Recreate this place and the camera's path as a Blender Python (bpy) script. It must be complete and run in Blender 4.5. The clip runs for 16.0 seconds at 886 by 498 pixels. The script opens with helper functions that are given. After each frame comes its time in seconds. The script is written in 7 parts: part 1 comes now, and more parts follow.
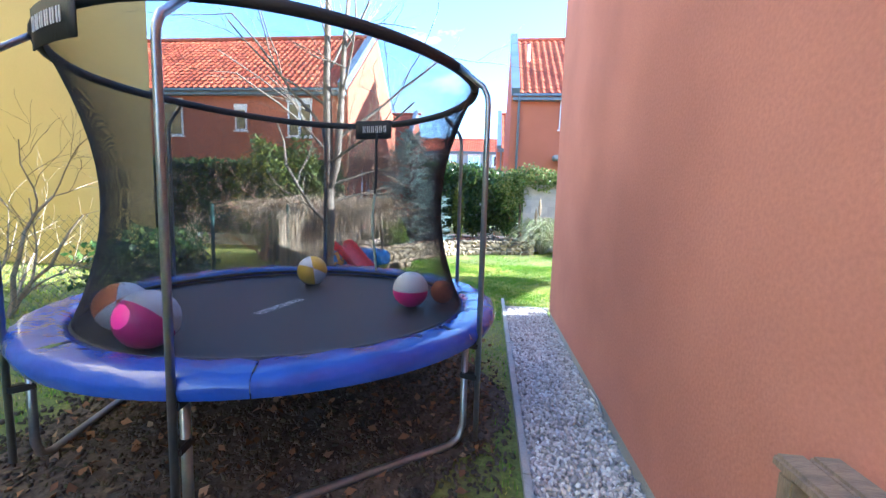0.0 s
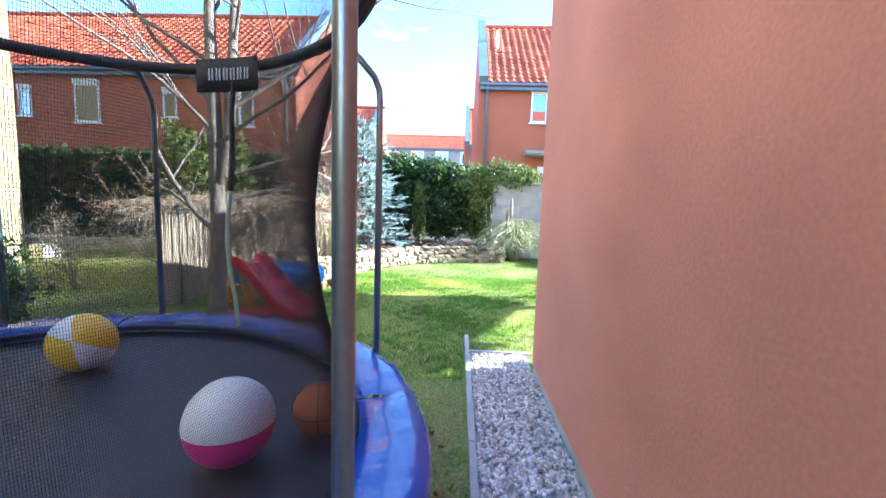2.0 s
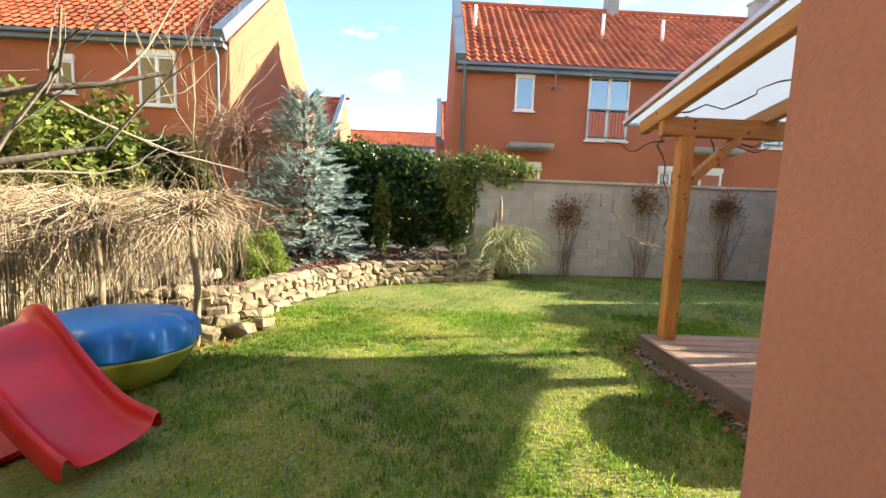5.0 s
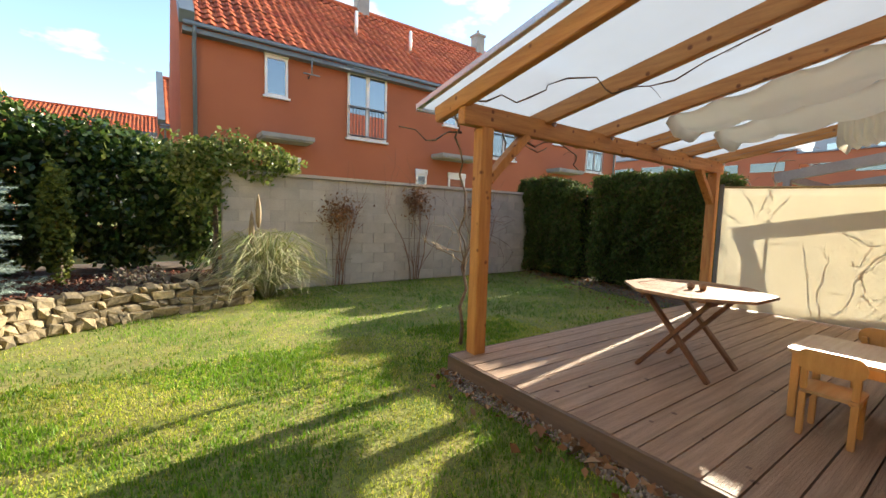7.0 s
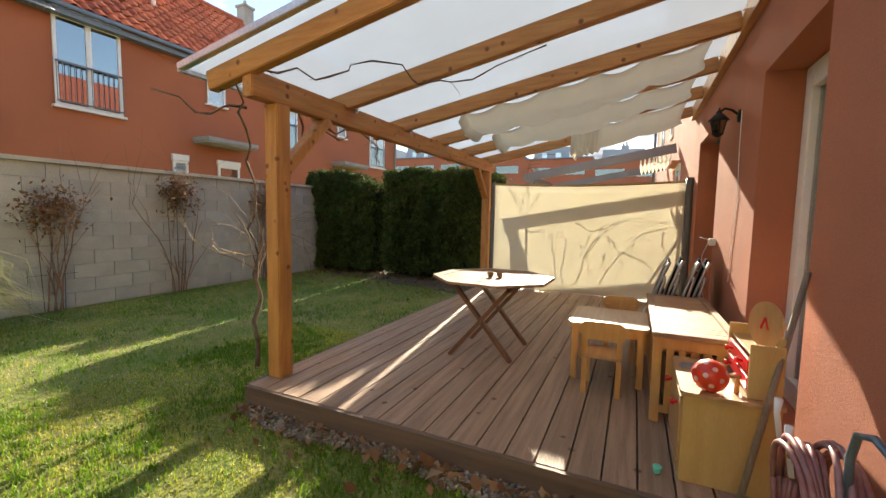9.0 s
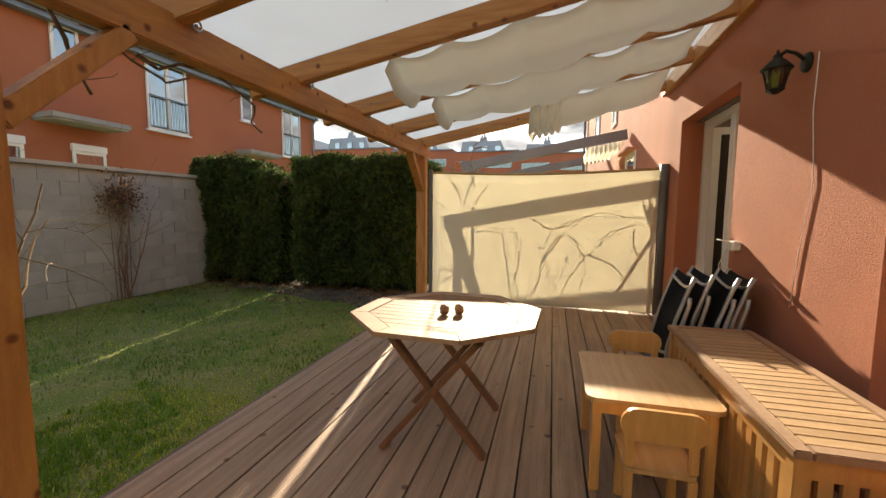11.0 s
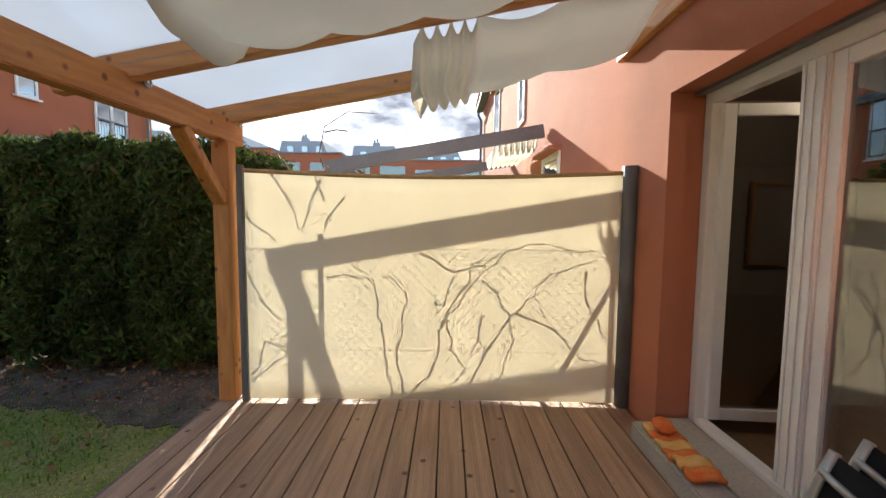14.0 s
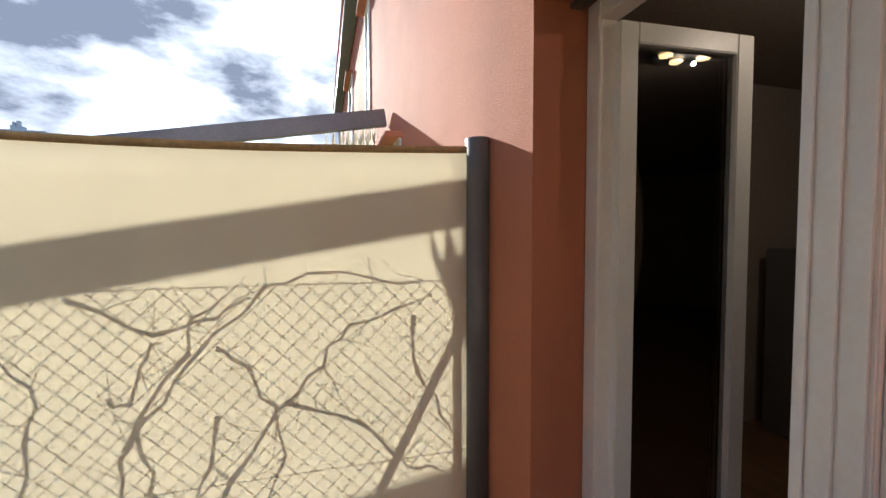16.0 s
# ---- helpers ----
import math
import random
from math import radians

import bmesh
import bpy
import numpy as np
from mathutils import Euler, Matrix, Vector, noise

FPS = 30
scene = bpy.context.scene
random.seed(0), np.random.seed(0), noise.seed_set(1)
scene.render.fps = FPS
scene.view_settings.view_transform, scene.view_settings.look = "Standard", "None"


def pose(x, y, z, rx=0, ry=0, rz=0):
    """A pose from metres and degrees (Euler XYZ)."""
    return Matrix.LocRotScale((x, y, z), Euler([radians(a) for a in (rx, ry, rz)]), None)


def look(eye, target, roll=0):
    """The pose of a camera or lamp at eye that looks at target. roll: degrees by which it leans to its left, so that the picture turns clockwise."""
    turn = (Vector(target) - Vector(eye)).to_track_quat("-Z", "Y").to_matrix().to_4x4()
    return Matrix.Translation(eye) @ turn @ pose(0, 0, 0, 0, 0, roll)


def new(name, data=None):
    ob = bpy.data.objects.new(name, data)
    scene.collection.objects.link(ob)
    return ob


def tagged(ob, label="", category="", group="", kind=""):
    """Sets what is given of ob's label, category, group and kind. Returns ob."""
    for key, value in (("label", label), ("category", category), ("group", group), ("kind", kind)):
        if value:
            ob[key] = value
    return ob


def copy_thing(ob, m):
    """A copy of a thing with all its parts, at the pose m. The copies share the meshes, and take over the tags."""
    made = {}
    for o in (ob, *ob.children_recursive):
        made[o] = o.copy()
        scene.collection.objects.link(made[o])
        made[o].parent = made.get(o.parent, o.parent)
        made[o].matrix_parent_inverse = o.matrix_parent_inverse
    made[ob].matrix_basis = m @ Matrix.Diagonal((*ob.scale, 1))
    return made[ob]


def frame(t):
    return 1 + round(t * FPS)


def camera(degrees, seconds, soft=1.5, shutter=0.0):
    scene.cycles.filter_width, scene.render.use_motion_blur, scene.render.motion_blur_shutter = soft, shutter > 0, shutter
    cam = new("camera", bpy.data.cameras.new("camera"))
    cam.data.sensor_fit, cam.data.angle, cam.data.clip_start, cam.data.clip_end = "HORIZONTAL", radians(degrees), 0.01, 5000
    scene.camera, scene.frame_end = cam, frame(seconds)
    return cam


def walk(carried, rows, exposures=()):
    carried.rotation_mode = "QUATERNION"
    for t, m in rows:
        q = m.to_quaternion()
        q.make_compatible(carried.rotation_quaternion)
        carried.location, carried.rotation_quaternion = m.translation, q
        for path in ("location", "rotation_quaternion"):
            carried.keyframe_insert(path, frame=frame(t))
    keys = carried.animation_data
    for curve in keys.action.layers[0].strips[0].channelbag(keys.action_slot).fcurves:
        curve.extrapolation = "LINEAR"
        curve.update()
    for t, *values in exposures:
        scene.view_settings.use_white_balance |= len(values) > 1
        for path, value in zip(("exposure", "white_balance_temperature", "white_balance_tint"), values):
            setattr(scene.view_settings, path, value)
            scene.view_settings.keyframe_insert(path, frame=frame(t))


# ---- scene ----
cam = camera(94.8, 16.0)
PATH = [
    (0, (0.016, -0.503, 1.365), (-0.204, 1.473, 1.152), 1.7),
    (0.5, (0.049, -0.069, 1.386), (-0.128, 1.912, 1.173), 1.6),
    (1, (0.097, 0.347, 1.387), (-0.032, 2.331, 1.176), 1.5),
    (1.5, (0.135, 0.765, 1.403), (0.034, 2.751, 1.189), 1.5),
    (2, (0.13, 1.178, 1.416), (0.058, 3.164, 1.199), 1.8),
    (2.5, (0.181, 1.589, 1.4), (0.119, 3.576, 1.182), 1.8),
    (3, (0.193, 1.999, 1.393), (0.137, 3.987, 1.177), 1.9),
    (3.2, (0.182, 2.167, 1.395), (0.131, 4.155, 1.18), 2.3),
    (5.3, (0.033, 3.901, 1.429), (0.18, 5.885, 1.22), 2.0),
    (5.5, (0.035, 4.038, 1.426), (0.251, 6.016, 1.219), 2.0),
    (6, (0.05, 4.394, 1.42), (0.521, 6.329, 1.232), 2.0),
    (6.5, (0.086, 4.683, 1.4), (0.897, 6.503, 1.227), 2.0),
    (7, (0.141, 4.902, 1.412), (1.293, 6.528, 1.249), 1.8),
    (7.5, (0.095, 5.038, 1.433), (1.536, 6.417, 1.278), 1.6),
    (8, (0.075, 5.11, 1.438), (1.705, 6.258, 1.283), 1.4),
    (8.5, (0.112, 5.184, 1.434), (1.858, 6.146, 1.275), 1.3),
    (9, (0.293, 5.307, 1.416), (2.099, 6.151, 1.251), 1.1),
    (9.2, (0.396, 5.377, 1.41), (2.218, 6.186, 1.248), 1.2),
    (11.3, (1.909, 5.932, 1.45), (3.841, 6.416, 1.27), 0.6),
    (11.5, (2.079, 5.936, 1.438), (4.016, 6.402, 1.268), 0.8),
    (12, (2.49, 5.979, 1.449), (4.444, 6.371, 1.283), 0.6),
    (12.5, (2.939, 6.007, 1.536), (4.909, 6.316, 1.374), 0.6),
    (13, (3.338, 6.031, 1.613), (5.319, 6.256, 1.459), 0.5),
    (13.5, (3.713, 6.043, 1.631), (5.703, 6.172, 1.477), 0.5),
    (14, (4.096, 5.991, 1.625), (6.09, 6.011, 1.473), 0.5),
    (14.5, (4.46, 5.923, 1.627), (6.451, 5.817, 1.478), 0.4),
    (15, (4.837, 5.813, 1.641), (6.814, 5.551, 1.493), 0.3),
    (15.5, (5.161, 5.612, 1.651), (7.102, 5.152, 1.501), 0.3),
    (16, (5.459, 5.295, 1.599), (7.376, 4.731, 1.515), -0.1),
]
EXPO = [(0, 2.92, 4700, 10), (1, 3.05, 4700, 10), (2, 3.02, 4700, 10), (3.2, 2.62, 5100, 10), (5.3, 2.02, 6600, 8), (9.2, 1.72, 6950, 8), (11.3, 1.55, 7600, 10), (13.5, 1.78, 6600, 10), (16, 1.55, 5800, 10)]
walk(cam, [(t, look(eye, target, roll)) for t, eye, target, roll in PATH], EXPO)

# ---- sky and sun ----
SUN_AZ, SUN_EL = 82.2, 20.2
world = bpy.data.worlds.new("world")
scene.world = world
world.use_nodes = True
wn, wl = world.node_tree.nodes, world.node_tree.links
wn.clear()
sky = wn.new("ShaderNodeTexSky")
sky.sky_type, sky.sun_disc = "NISHITA", False
sky.sun_elevation, sky.sun_rotation = radians(SUN_EL), radians(SUN_AZ)
sky.air_density, sky.dust_density, sky.ozone_density = 1.0, 0.15, 1.5
wtc = wn.new("ShaderNodeTexCoord")
wmap = wn.new("ShaderNodeMapping")
wmap.inputs["Scale"].default_value = (1.0, 1.0, 2.4)
wl.new(wtc.outputs["Generated"], wmap.inputs["Vector"])
cn = wn.new("ShaderNodeTexNoise")
cn.inputs["Scale"].default_value, cn.inputs["Detail"].default_value, cn.inputs["Roughness"].default_value = 4.2, 9.0, 0.56
wl.new(wmap.outputs["Vector"], cn.inputs["Vector"])
cr = wn.new("ShaderNodeValToRGB")
cr.color_ramp.elements[0].position, cr.color_ramp.elements[1].position = 0.50, 0.585
sep = wn.new("ShaderNodeSeparateXYZ")
wl.new(wtc.outputs["Generated"], sep.inputs["Vector"])
cov = wn.new("ShaderNodeMath")
cov.operation = "MULTIPLY_ADD"
cov.inputs[1].default_value = 0.115
wl.new(sep.outputs["X"], cov.inputs[0])
coff = wn.new("ShaderNodeMath")
coff.operation = "ADD"
coff.inputs[1].default_value = -0.065
wl.new(cn.outputs["Fac"], coff.inputs[0])
wl.new(coff.outputs[0], cov.inputs[2])
wl.new(cov.outputs[0], cr.inputs["Fac"])
cc = wn.new("ShaderNodeValToRGB")
cc.color_ramp.elements[0].position, cc.color_ramp.elements[0].color = 0.54, (3.3, 3.45, 3.7, 1)
cc.color_ramp.elements[1].position, cc.color_ramp.elements[1].color = 0.68, (0.95, 1.05, 1.3, 1)
cmid = cc.color_ramp.elements.new(0.61)
cmid.color = (2.3, 2.42, 2.65, 1)
wl.new(cov.outputs[0], cc.inputs["Fac"])
wmix = wn.new("ShaderNodeMix")
wmix.data_type = "RGBA"
wl.new(cr.outputs["Color"], wmix.inputs["Factor"])
wl.new(sky.outputs["Color"], wmix.inputs["A"])
wl.new(cc.outputs["Color"], wmix.inputs["B"])
wbg = wn.new("ShaderNodeBackground")
wbg.inputs["Strength"].default_value = 0.12
wl.new(wmix.outputs["Result"], wbg.inputs["Color"])
wout = wn.new("ShaderNodeOutputWorld")
wl.new(wbg.outputs["Background"], wout.inputs["Surface"])

sun = new("sun", bpy.data.lights.new("sun", "SUN"))
sun.data.energy, sun.data.angle, sun.data.color = 5.0, radians(0.53), (1.0, 0.9, 0.74)
to_sun = Vector((math.sin(radians(SUN_AZ)) * math.cos(radians(SUN_EL)), math.cos(radians(SUN_AZ)) * math.cos(radians(SUN_EL)), math.sin(radians(SUN_EL))))
sun.matrix_world = look(to_sun * 60, (0, 0, 0))

# ---- helpers of this scene ----


def mat(name, c1, c2=None, scale=2.0, rough=0.8, bump=0.0, bscale=60.0, metal=0.0, fine=0.15, rnd=0.0, coat=0.0, stretch=(1, 1, 1), local=False, spec=0.5, detail=4.0, contrast=(0.35, 0.65), knots=0.0):
    """Two colours mixed by broad noise, darkened and lightened by fine noise, with fine relief. rnd: spread from piece to piece. knots: how many a metre."""
    m = bpy.data.materials.new(name)
    m.use_nodes = True
    n, l = m.node_tree.nodes, m.node_tree.links
    p = n["Principled BSDF"]
    c2 = c2 or c1
    if local:
        src = n.new("ShaderNodeTexCoord").outputs["Object"]
    else:
        src = n.new("ShaderNodeNewGeometry").outputs["Position"]
    mp = n.new("ShaderNodeMapping")
    mp.inputs["Scale"].default_value = stretch
    l.new(src, mp.inputs["Vector"])
    vec = mp.outputs["Vector"]
    if rnd:
        oi = n.new("ShaderNodeObjectInfo")
        ad = n.new("ShaderNodeVectorMath")
        ad.operation = "MULTIPLY_ADD"
        ad.inputs[1].default_value = (37, 53, 11)
        l.new(oi.outputs["Random"], ad.inputs[0])
        l.new(vec, ad.inputs[2])
        vec = ad.outputs[0]
    n1 = n.new("ShaderNodeTexNoise")
    n1.inputs["Scale"].default_value, n1.inputs["Detail"].default_value = scale, detail
    l.new(vec, n1.inputs["Vector"])
    rmp = n.new("ShaderNodeMapRange")
    rmp.inputs["From Min"].default_value, rmp.inputs["From Max"].default_value = contrast
    l.new(n1.outputs["Fac"], rmp.inputs["Value"])
    mx = n.new("ShaderNodeMix")
    mx.data_type = "RGBA"
    mx.inputs["A"].default_value, mx.inputs["B"].default_value = (*c1, 1), (*c2, 1)
    l.new(rmp.outputs["Result"], mx.inputs["Factor"])
    n2 = n.new("ShaderNodeTexNoise")
    n2.inputs["Scale"].default_value, n2.inputs["Detail"].default_value = bscale, 3.0
    l.new(vec, n2.inputs["Vector"])
    hsv = n.new("ShaderNodeHueSaturation")
    col = mx.outputs["Result"]
    if knots:
        vo = n.new("ShaderNodeTexVoronoi")
        vo.inputs["Scale"].default_value = knots
        l.new(src, vo.inputs["Vector"])
        kr = n.new("ShaderNodeMapRange")
        kr.inputs["From Min"].default_value, kr.inputs["From Max"].default_value = 0.012 * knots, 0.024 * knots
        l.new(vo.outputs["Distance"], kr.inputs["Value"])
        km = n.new("ShaderNodeMix")
        km.data_type = "RGBA"
        km.inputs["A"].default_value = (c2[0] * 0.4, c2[1] * 0.3, c2[2] * 0.3, 1)
        l.new(kr.outputs["Result"], km.inputs["Factor"])
        l.new(col, km.inputs["B"])
        col = km.outputs["Result"]
    l.new(col, hsv.inputs["Color"])
    vr = n.new("ShaderNodeMapRange")
    vr.inputs["From Min"].default_value, vr.inputs["From Max"].default_value = 0.25, 0.75
    vr.inputs["To Min"].default_value, vr.inputs["To Max"].default_value = 1 - fine, 1 + fine
    l.new(n2.outputs["Fac"], vr.inputs["Value"])
    val = vr.outputs["Result"]
    if rnd:
        rr = n.new("ShaderNodeMapRange")
        rr.inputs["To Min"].default_value, rr.inputs["To Max"].default_value = 1 - rnd, 1 + rnd
        l.new(oi.outputs["Random"], rr.inputs["Value"])
        mu = n.new("ShaderNodeMath")
        mu.operation = "MULTIPLY"
        l.new(val, mu.inputs[0])
        l.new(rr.outputs["Result"], mu.inputs[1])
        val = mu.outputs[0]
    l.new(val, hsv.inputs["Value"])
    l.new(hsv.outputs["Color"], p.inputs["Base Color"])
    p.inputs["Roughness"].default_value, p.inputs["Metallic"].default_value = rough, metal
    p.inputs["Specular IOR Level"].default_value = spec
    p.inputs["Coat Weight"].default_value = coat
    if bump:
        b = n.new("ShaderNodeBump")
        b.inputs["Strength"].default_value, b.inputs["Distance"].default_value = min(1.0, bump), 0.01
        l.new(n2.outputs["Fac"], b.inputs["Height"])
        l.new(b.outputs["Normal"], p.inputs["Normal"])
    return m


def island_mat(name, cols, rough=0.7, trans=0.0, spec=0.3):
    """For loose small pieces joined in one mesh: the colour changes from piece to piece. trans: light that comes through."""
    m = bpy.data.materials.new(name)
    m.use_nodes = True
    n, l = m.node_tree.nodes, m.node_tree.links
    p = n["Principled BSDF"]
    g = n.new("ShaderNodeNewGeometry")
    r = n.new("ShaderNodeValToRGB")
    el = r.color_ramp.elements
    while len(el) < len(cols):
        el.new(0.5)
    for i, c in enumerate(cols):
        el[i].position, el[i].color = i / max(1, len(cols) - 1), (*c, 1)
    l.new(g.outputs["Random Per Island"], r.inputs["Fac"])
    n1 = n.new("ShaderNodeTexNoise")
    n1.inputs["Scale"].default_value, n1.inputs["Detail"].default_value = 0.9, 3.0
    l.new(g.outputs["Position"], n1.inputs["Vector"])
    vr = n.new("ShaderNodeMapRange")
    vr.inputs["From Min"].default_value, vr.inputs["From Max"].default_value = 0.3, 0.7
    vr.inputs["To Min"].default_value, vr.inputs["To Max"].default_value = 0.7, 1.25
    l.new(n1.outputs["Fac"], vr.inputs["Value"])
    hsv = n.new("ShaderNodeHueSaturation")
    l.new(r.outputs["Color"], hsv.inputs["Color"])
    l.new(vr.outputs["Result"], hsv.inputs["Value"])
    l.new(hsv.outputs["Color"], p.inputs["Base Color"])
    p.inputs["Roughness"].default_value = rough
    p.inputs["Specular IOR Level"].default_value = spec
    if trans:
        t = n.new("ShaderNodeBsdfTranslucent")
        l.new(hsv.outputs["Color"], t.inputs["Color"])
        ms = n.new("ShaderNodeMixShader")
        ms.inputs["Fac"].default_value = trans
        l.new(p.outputs["BSDF"], ms.inputs[1])
        l.new(t.outputs["BSDF"], ms.inputs[2])
        l.new(ms.outputs["Shader"], n["Material Output"].inputs["Surface"])
    return m


def sheet_mat(name, color, trans=0.5, clear=0.0, rough=0.6, fold=0.0, tint=None):
    """Cloth or plastic sheet that lets light through: diffuse, translucent and clear shares."""
    m = bpy.data.materials.new(name)
    m.use_nodes = True
    n, l = m.node_tree.nodes, m.node_tree.links
    p = n["Principled BSDF"]
    p.inputs["Roughness"].default_value = rough
    g = n.new("ShaderNodeNewGeometry")
    n1 = n.new("ShaderNodeTexNoise")
    n1.inputs["Scale"].default_value, n1.inputs["Detail"].default_value = 3.0, 5.0
    l.new(g.outputs["Position"], n1.inputs["Vector"])
    mx = n.new("ShaderNodeMix")
    mx.data_type = "RGBA"
    mx.inputs["A"].default_value = (*color, 1)
    mx.inputs["B"].default_value = (*[c * 0.9 for c in color], 1)
    l.new(n1.outputs["Fac"], mx.inputs["Factor"])
    l.new(mx.outputs["Result"], p.inputs["Base Color"])
    t = n.new("ShaderNodeBsdfTranslucent")
    l.new(mx.outputs["Result"], t.inputs["Color"])
    ms = n.new("ShaderNodeMixShader")
    ms.inputs["Fac"].default_value = trans
    l.new(p.outputs["BSDF"], ms.inputs[1])
    l.new(t.outputs["BSDF"], ms.inputs[2])
    out = ms.outputs["Shader"]
    if clear:
        tr = n.new("ShaderNodeBsdfTransparent")
        tr.inputs["Color"].default_value = (*(tint or (1, 1, 1)), 1)
        m2 = n.new("ShaderNodeMixShader")
        m2.inputs["Fac"].default_value = clear
        l.new(out, m2.inputs[1])
        l.new(tr.outputs["BSDF"], m2.inputs[2])
        out = m2.outputs["Shader"]
    if fold:
        b = n.new("ShaderNodeBump")
        b.inputs["Strength"].default_value, b.inputs["Distance"].default_value = fold, 0.02
        n3 = n.new("ShaderNodeTexNoise")
        n3.inputs["Scale"].default_value = 9.0
        l.new(g.outputs["Position"], n3.inputs["Vector"])
        l.new(n3.outputs["Fac"], b.inputs["Height"])
        l.new(b.outputs["Normal"], p.inputs["Normal"])
    l.new(out, n["Material Output"].inputs["Surface"])
    return m


def glass_mat(name, tint, gloss=0.12):
    """Window glass: clear with mirror gloss by Fresnel."""
    m = bpy.data.materials.new(name)
    m.use_nodes = True
    n, l = m.node_tree.nodes, m.node_tree.links
    n.remove(n["Principled BSDF"])
    tr = n.new("ShaderNodeBsdfTransparent")
    tr.inputs["Color"].default_value = (*tint, 1)
    gl = n.new("ShaderNodeBsdfGlossy")
    gl.inputs["Roughness"].default_value = 0.01
    fr = n.new("ShaderNodeFresnel")
    fr.inputs["IOR"].default_value = 1.6
    ad = n.new("ShaderNodeMath")
    ad.operation = "ADD"
    ad.inputs[1].default_value = gloss
    l.new(fr.outputs["Fac"], ad.inputs[0])
    ms = n.new("ShaderNodeMixShader")
    l.new(ad.outputs[0], ms.inputs["Fac"])
    l.new(tr.outputs["BSDF"], ms.inputs[1])
    l.new(gl.outputs["BSDF"], ms.inputs[2])
    l.new(ms.outputs["Shader"], n["Material Output"].inputs["Surface"])
    return m


def box(bm, x0, x1, y0, y1, z0, z1, bevel=0.0, m=None):
    a = Matrix.LocRotScale(((x0 + x1) / 2, (y0 + y1) / 2, (z0 + z1) / 2), None, (abs(x1 - x0), abs(y1 - y0), abs(z1 - z0)))
    r = bmesh.ops.create_cube(bm, size=1.0, matrix=(m @ a) if m else a)
    if bevel:
        vs = set(r["verts"])
        bmesh.ops.bevel(bm, geom=[e for e in bm.edges if e.verts[0] in vs and e.verts[1] in vs], offset=bevel, segments=2, affect="EDGES", clamp_overlap=True)
    return r["verts"]


def beam(bm, a, b, w, h, up=(0, 0, 1), bevel=0.006):
    """A squared timber from a to b, w wide and h high."""
    a, b = Vector(a), Vector(b)
    d = (b - a).normalized()
    s = d.cross(Vector(up)).normalized()
    u = s.cross(d)
    m = Matrix((s, d, u)).transposed().to_4x4()
    m.translation = (a + b) / 2
    ln = (b - a).length
    box(bm, -w / 2, w / 2, -ln / 2, ln / 2, -h / 2, h / 2, bevel, m)


def tube(bm, pts, radii, sides=8, cap=True):
    """A round bar along pts; radii: one number or one for each point."""
    pts = [Vector(p) for p in pts]
    if isinstance(radii, (int, float)):
        radii = [radii] * len(pts)
    rings, ref = [], None
    for i, p in enumerate(pts):
        d = (pts[min(i + 1, len(pts) - 1)] - pts[max(i - 1, 0)]).normalized()
        if ref is None:
            ref = d.orthogonal().normalized()
        ref = (ref - d * ref.dot(d))
        ref = ref.normalized() if ref.length > 1e-6 else d.orthogonal().normalized()
        o = d.cross(ref)
        rings.append([bm.verts.new(p + (ref * math.cos(a) + o * math.sin(a)) * radii[i]) for a in (2 * math.pi * k / sides for k in range(sides))])
    for q, r in zip(rings, rings[1:]):
        for k in range(sides):
            bm.faces.new((q[k], q[(k + 1) % sides], r[(k + 1) % sides], r[k]))
    if cap and sides > 2:
        bm.faces.new(rings[0][::-1])
        bm.faces.new(rings[-1])


def lathe(bm, prof, centre=(0, 0, 0), sides=24):
    """A turned shape: prof is a row of (radius, height)."""
    c = Vector(centre)
    rings = [[bm.verts.new(c + Vector((r * math.cos(2 * math.pi * k / sides), r * math.sin(2 * math.pi * k / sides), z))) for k in range(sides)] for r, z in prof]
    for q, r in zip(rings, rings[1:]):
        for k in range(sides):
            bm.faces.new((q[k], q[(k + 1) % sides], r[(k + 1) % sides], r[k]))
    bm.faces.new(rings[0][::-1])
    bm.faces.new(rings[-1])


def prism(bm, outline, h0, h1, m=None):
    """An outline in x and y, raised from h0 to h1."""
    lo = [bm.verts.new((m @ Vector((x, y, h0))) if m else (x, y, h0)) for x, y in outline]
    hi = [bm.verts.new((m @ Vector((x, y, h1))) if m else (x, y, h1)) for x, y in outline]
    n = len(outline)
    for k in range(n):
        bm.faces.new((lo[k], lo[(k + 1) % n], hi[(k + 1) % n], hi[k]))
    bm.faces.new(lo[::-1])
    bm.faces.new(hi)


def mesh_of(name, bm, material, smooth=False):
    me = bpy.data.meshes.new(name)
    bmesh.ops.recalc_face_normals(bm, faces=bm.faces)
    bm.to_mesh(me)
    bm.free()
    me.materials.append(material)
    if smooth:
        me.shade_smooth()
    return me


def part(name, bm, material, parent=None, label="", smooth=False, m=None):
    ob = new(name, mesh_of(name, bm, material, smooth))
    if parent:
        ob.parent = parent
    if m:
        ob.matrix_basis = m
    return tagged(ob, label)


def piece(name, me, parent, m):
    ob = new(name, me)
    ob.parent = parent
    ob.matrix_basis = m
    return ob


def thing(name, label, category, group="", at=(0, 0, 0), rz=0.0, kind=""):
    e = new(name)
    e.empty_display_size = 0.1
    e.matrix_basis = pose(*at, 0, 0, rz)
    return tagged(e, label, category, group, kind)


def structure(name, bm, material, label="", category="", smooth=False):
    return tagged(part(name, bm, material, None, label, smooth), "", category, "", "structure")


def bxs(*boxes):
    bm = bmesh.new()
    for b in boxes:
        box(bm, *b)
    return bm


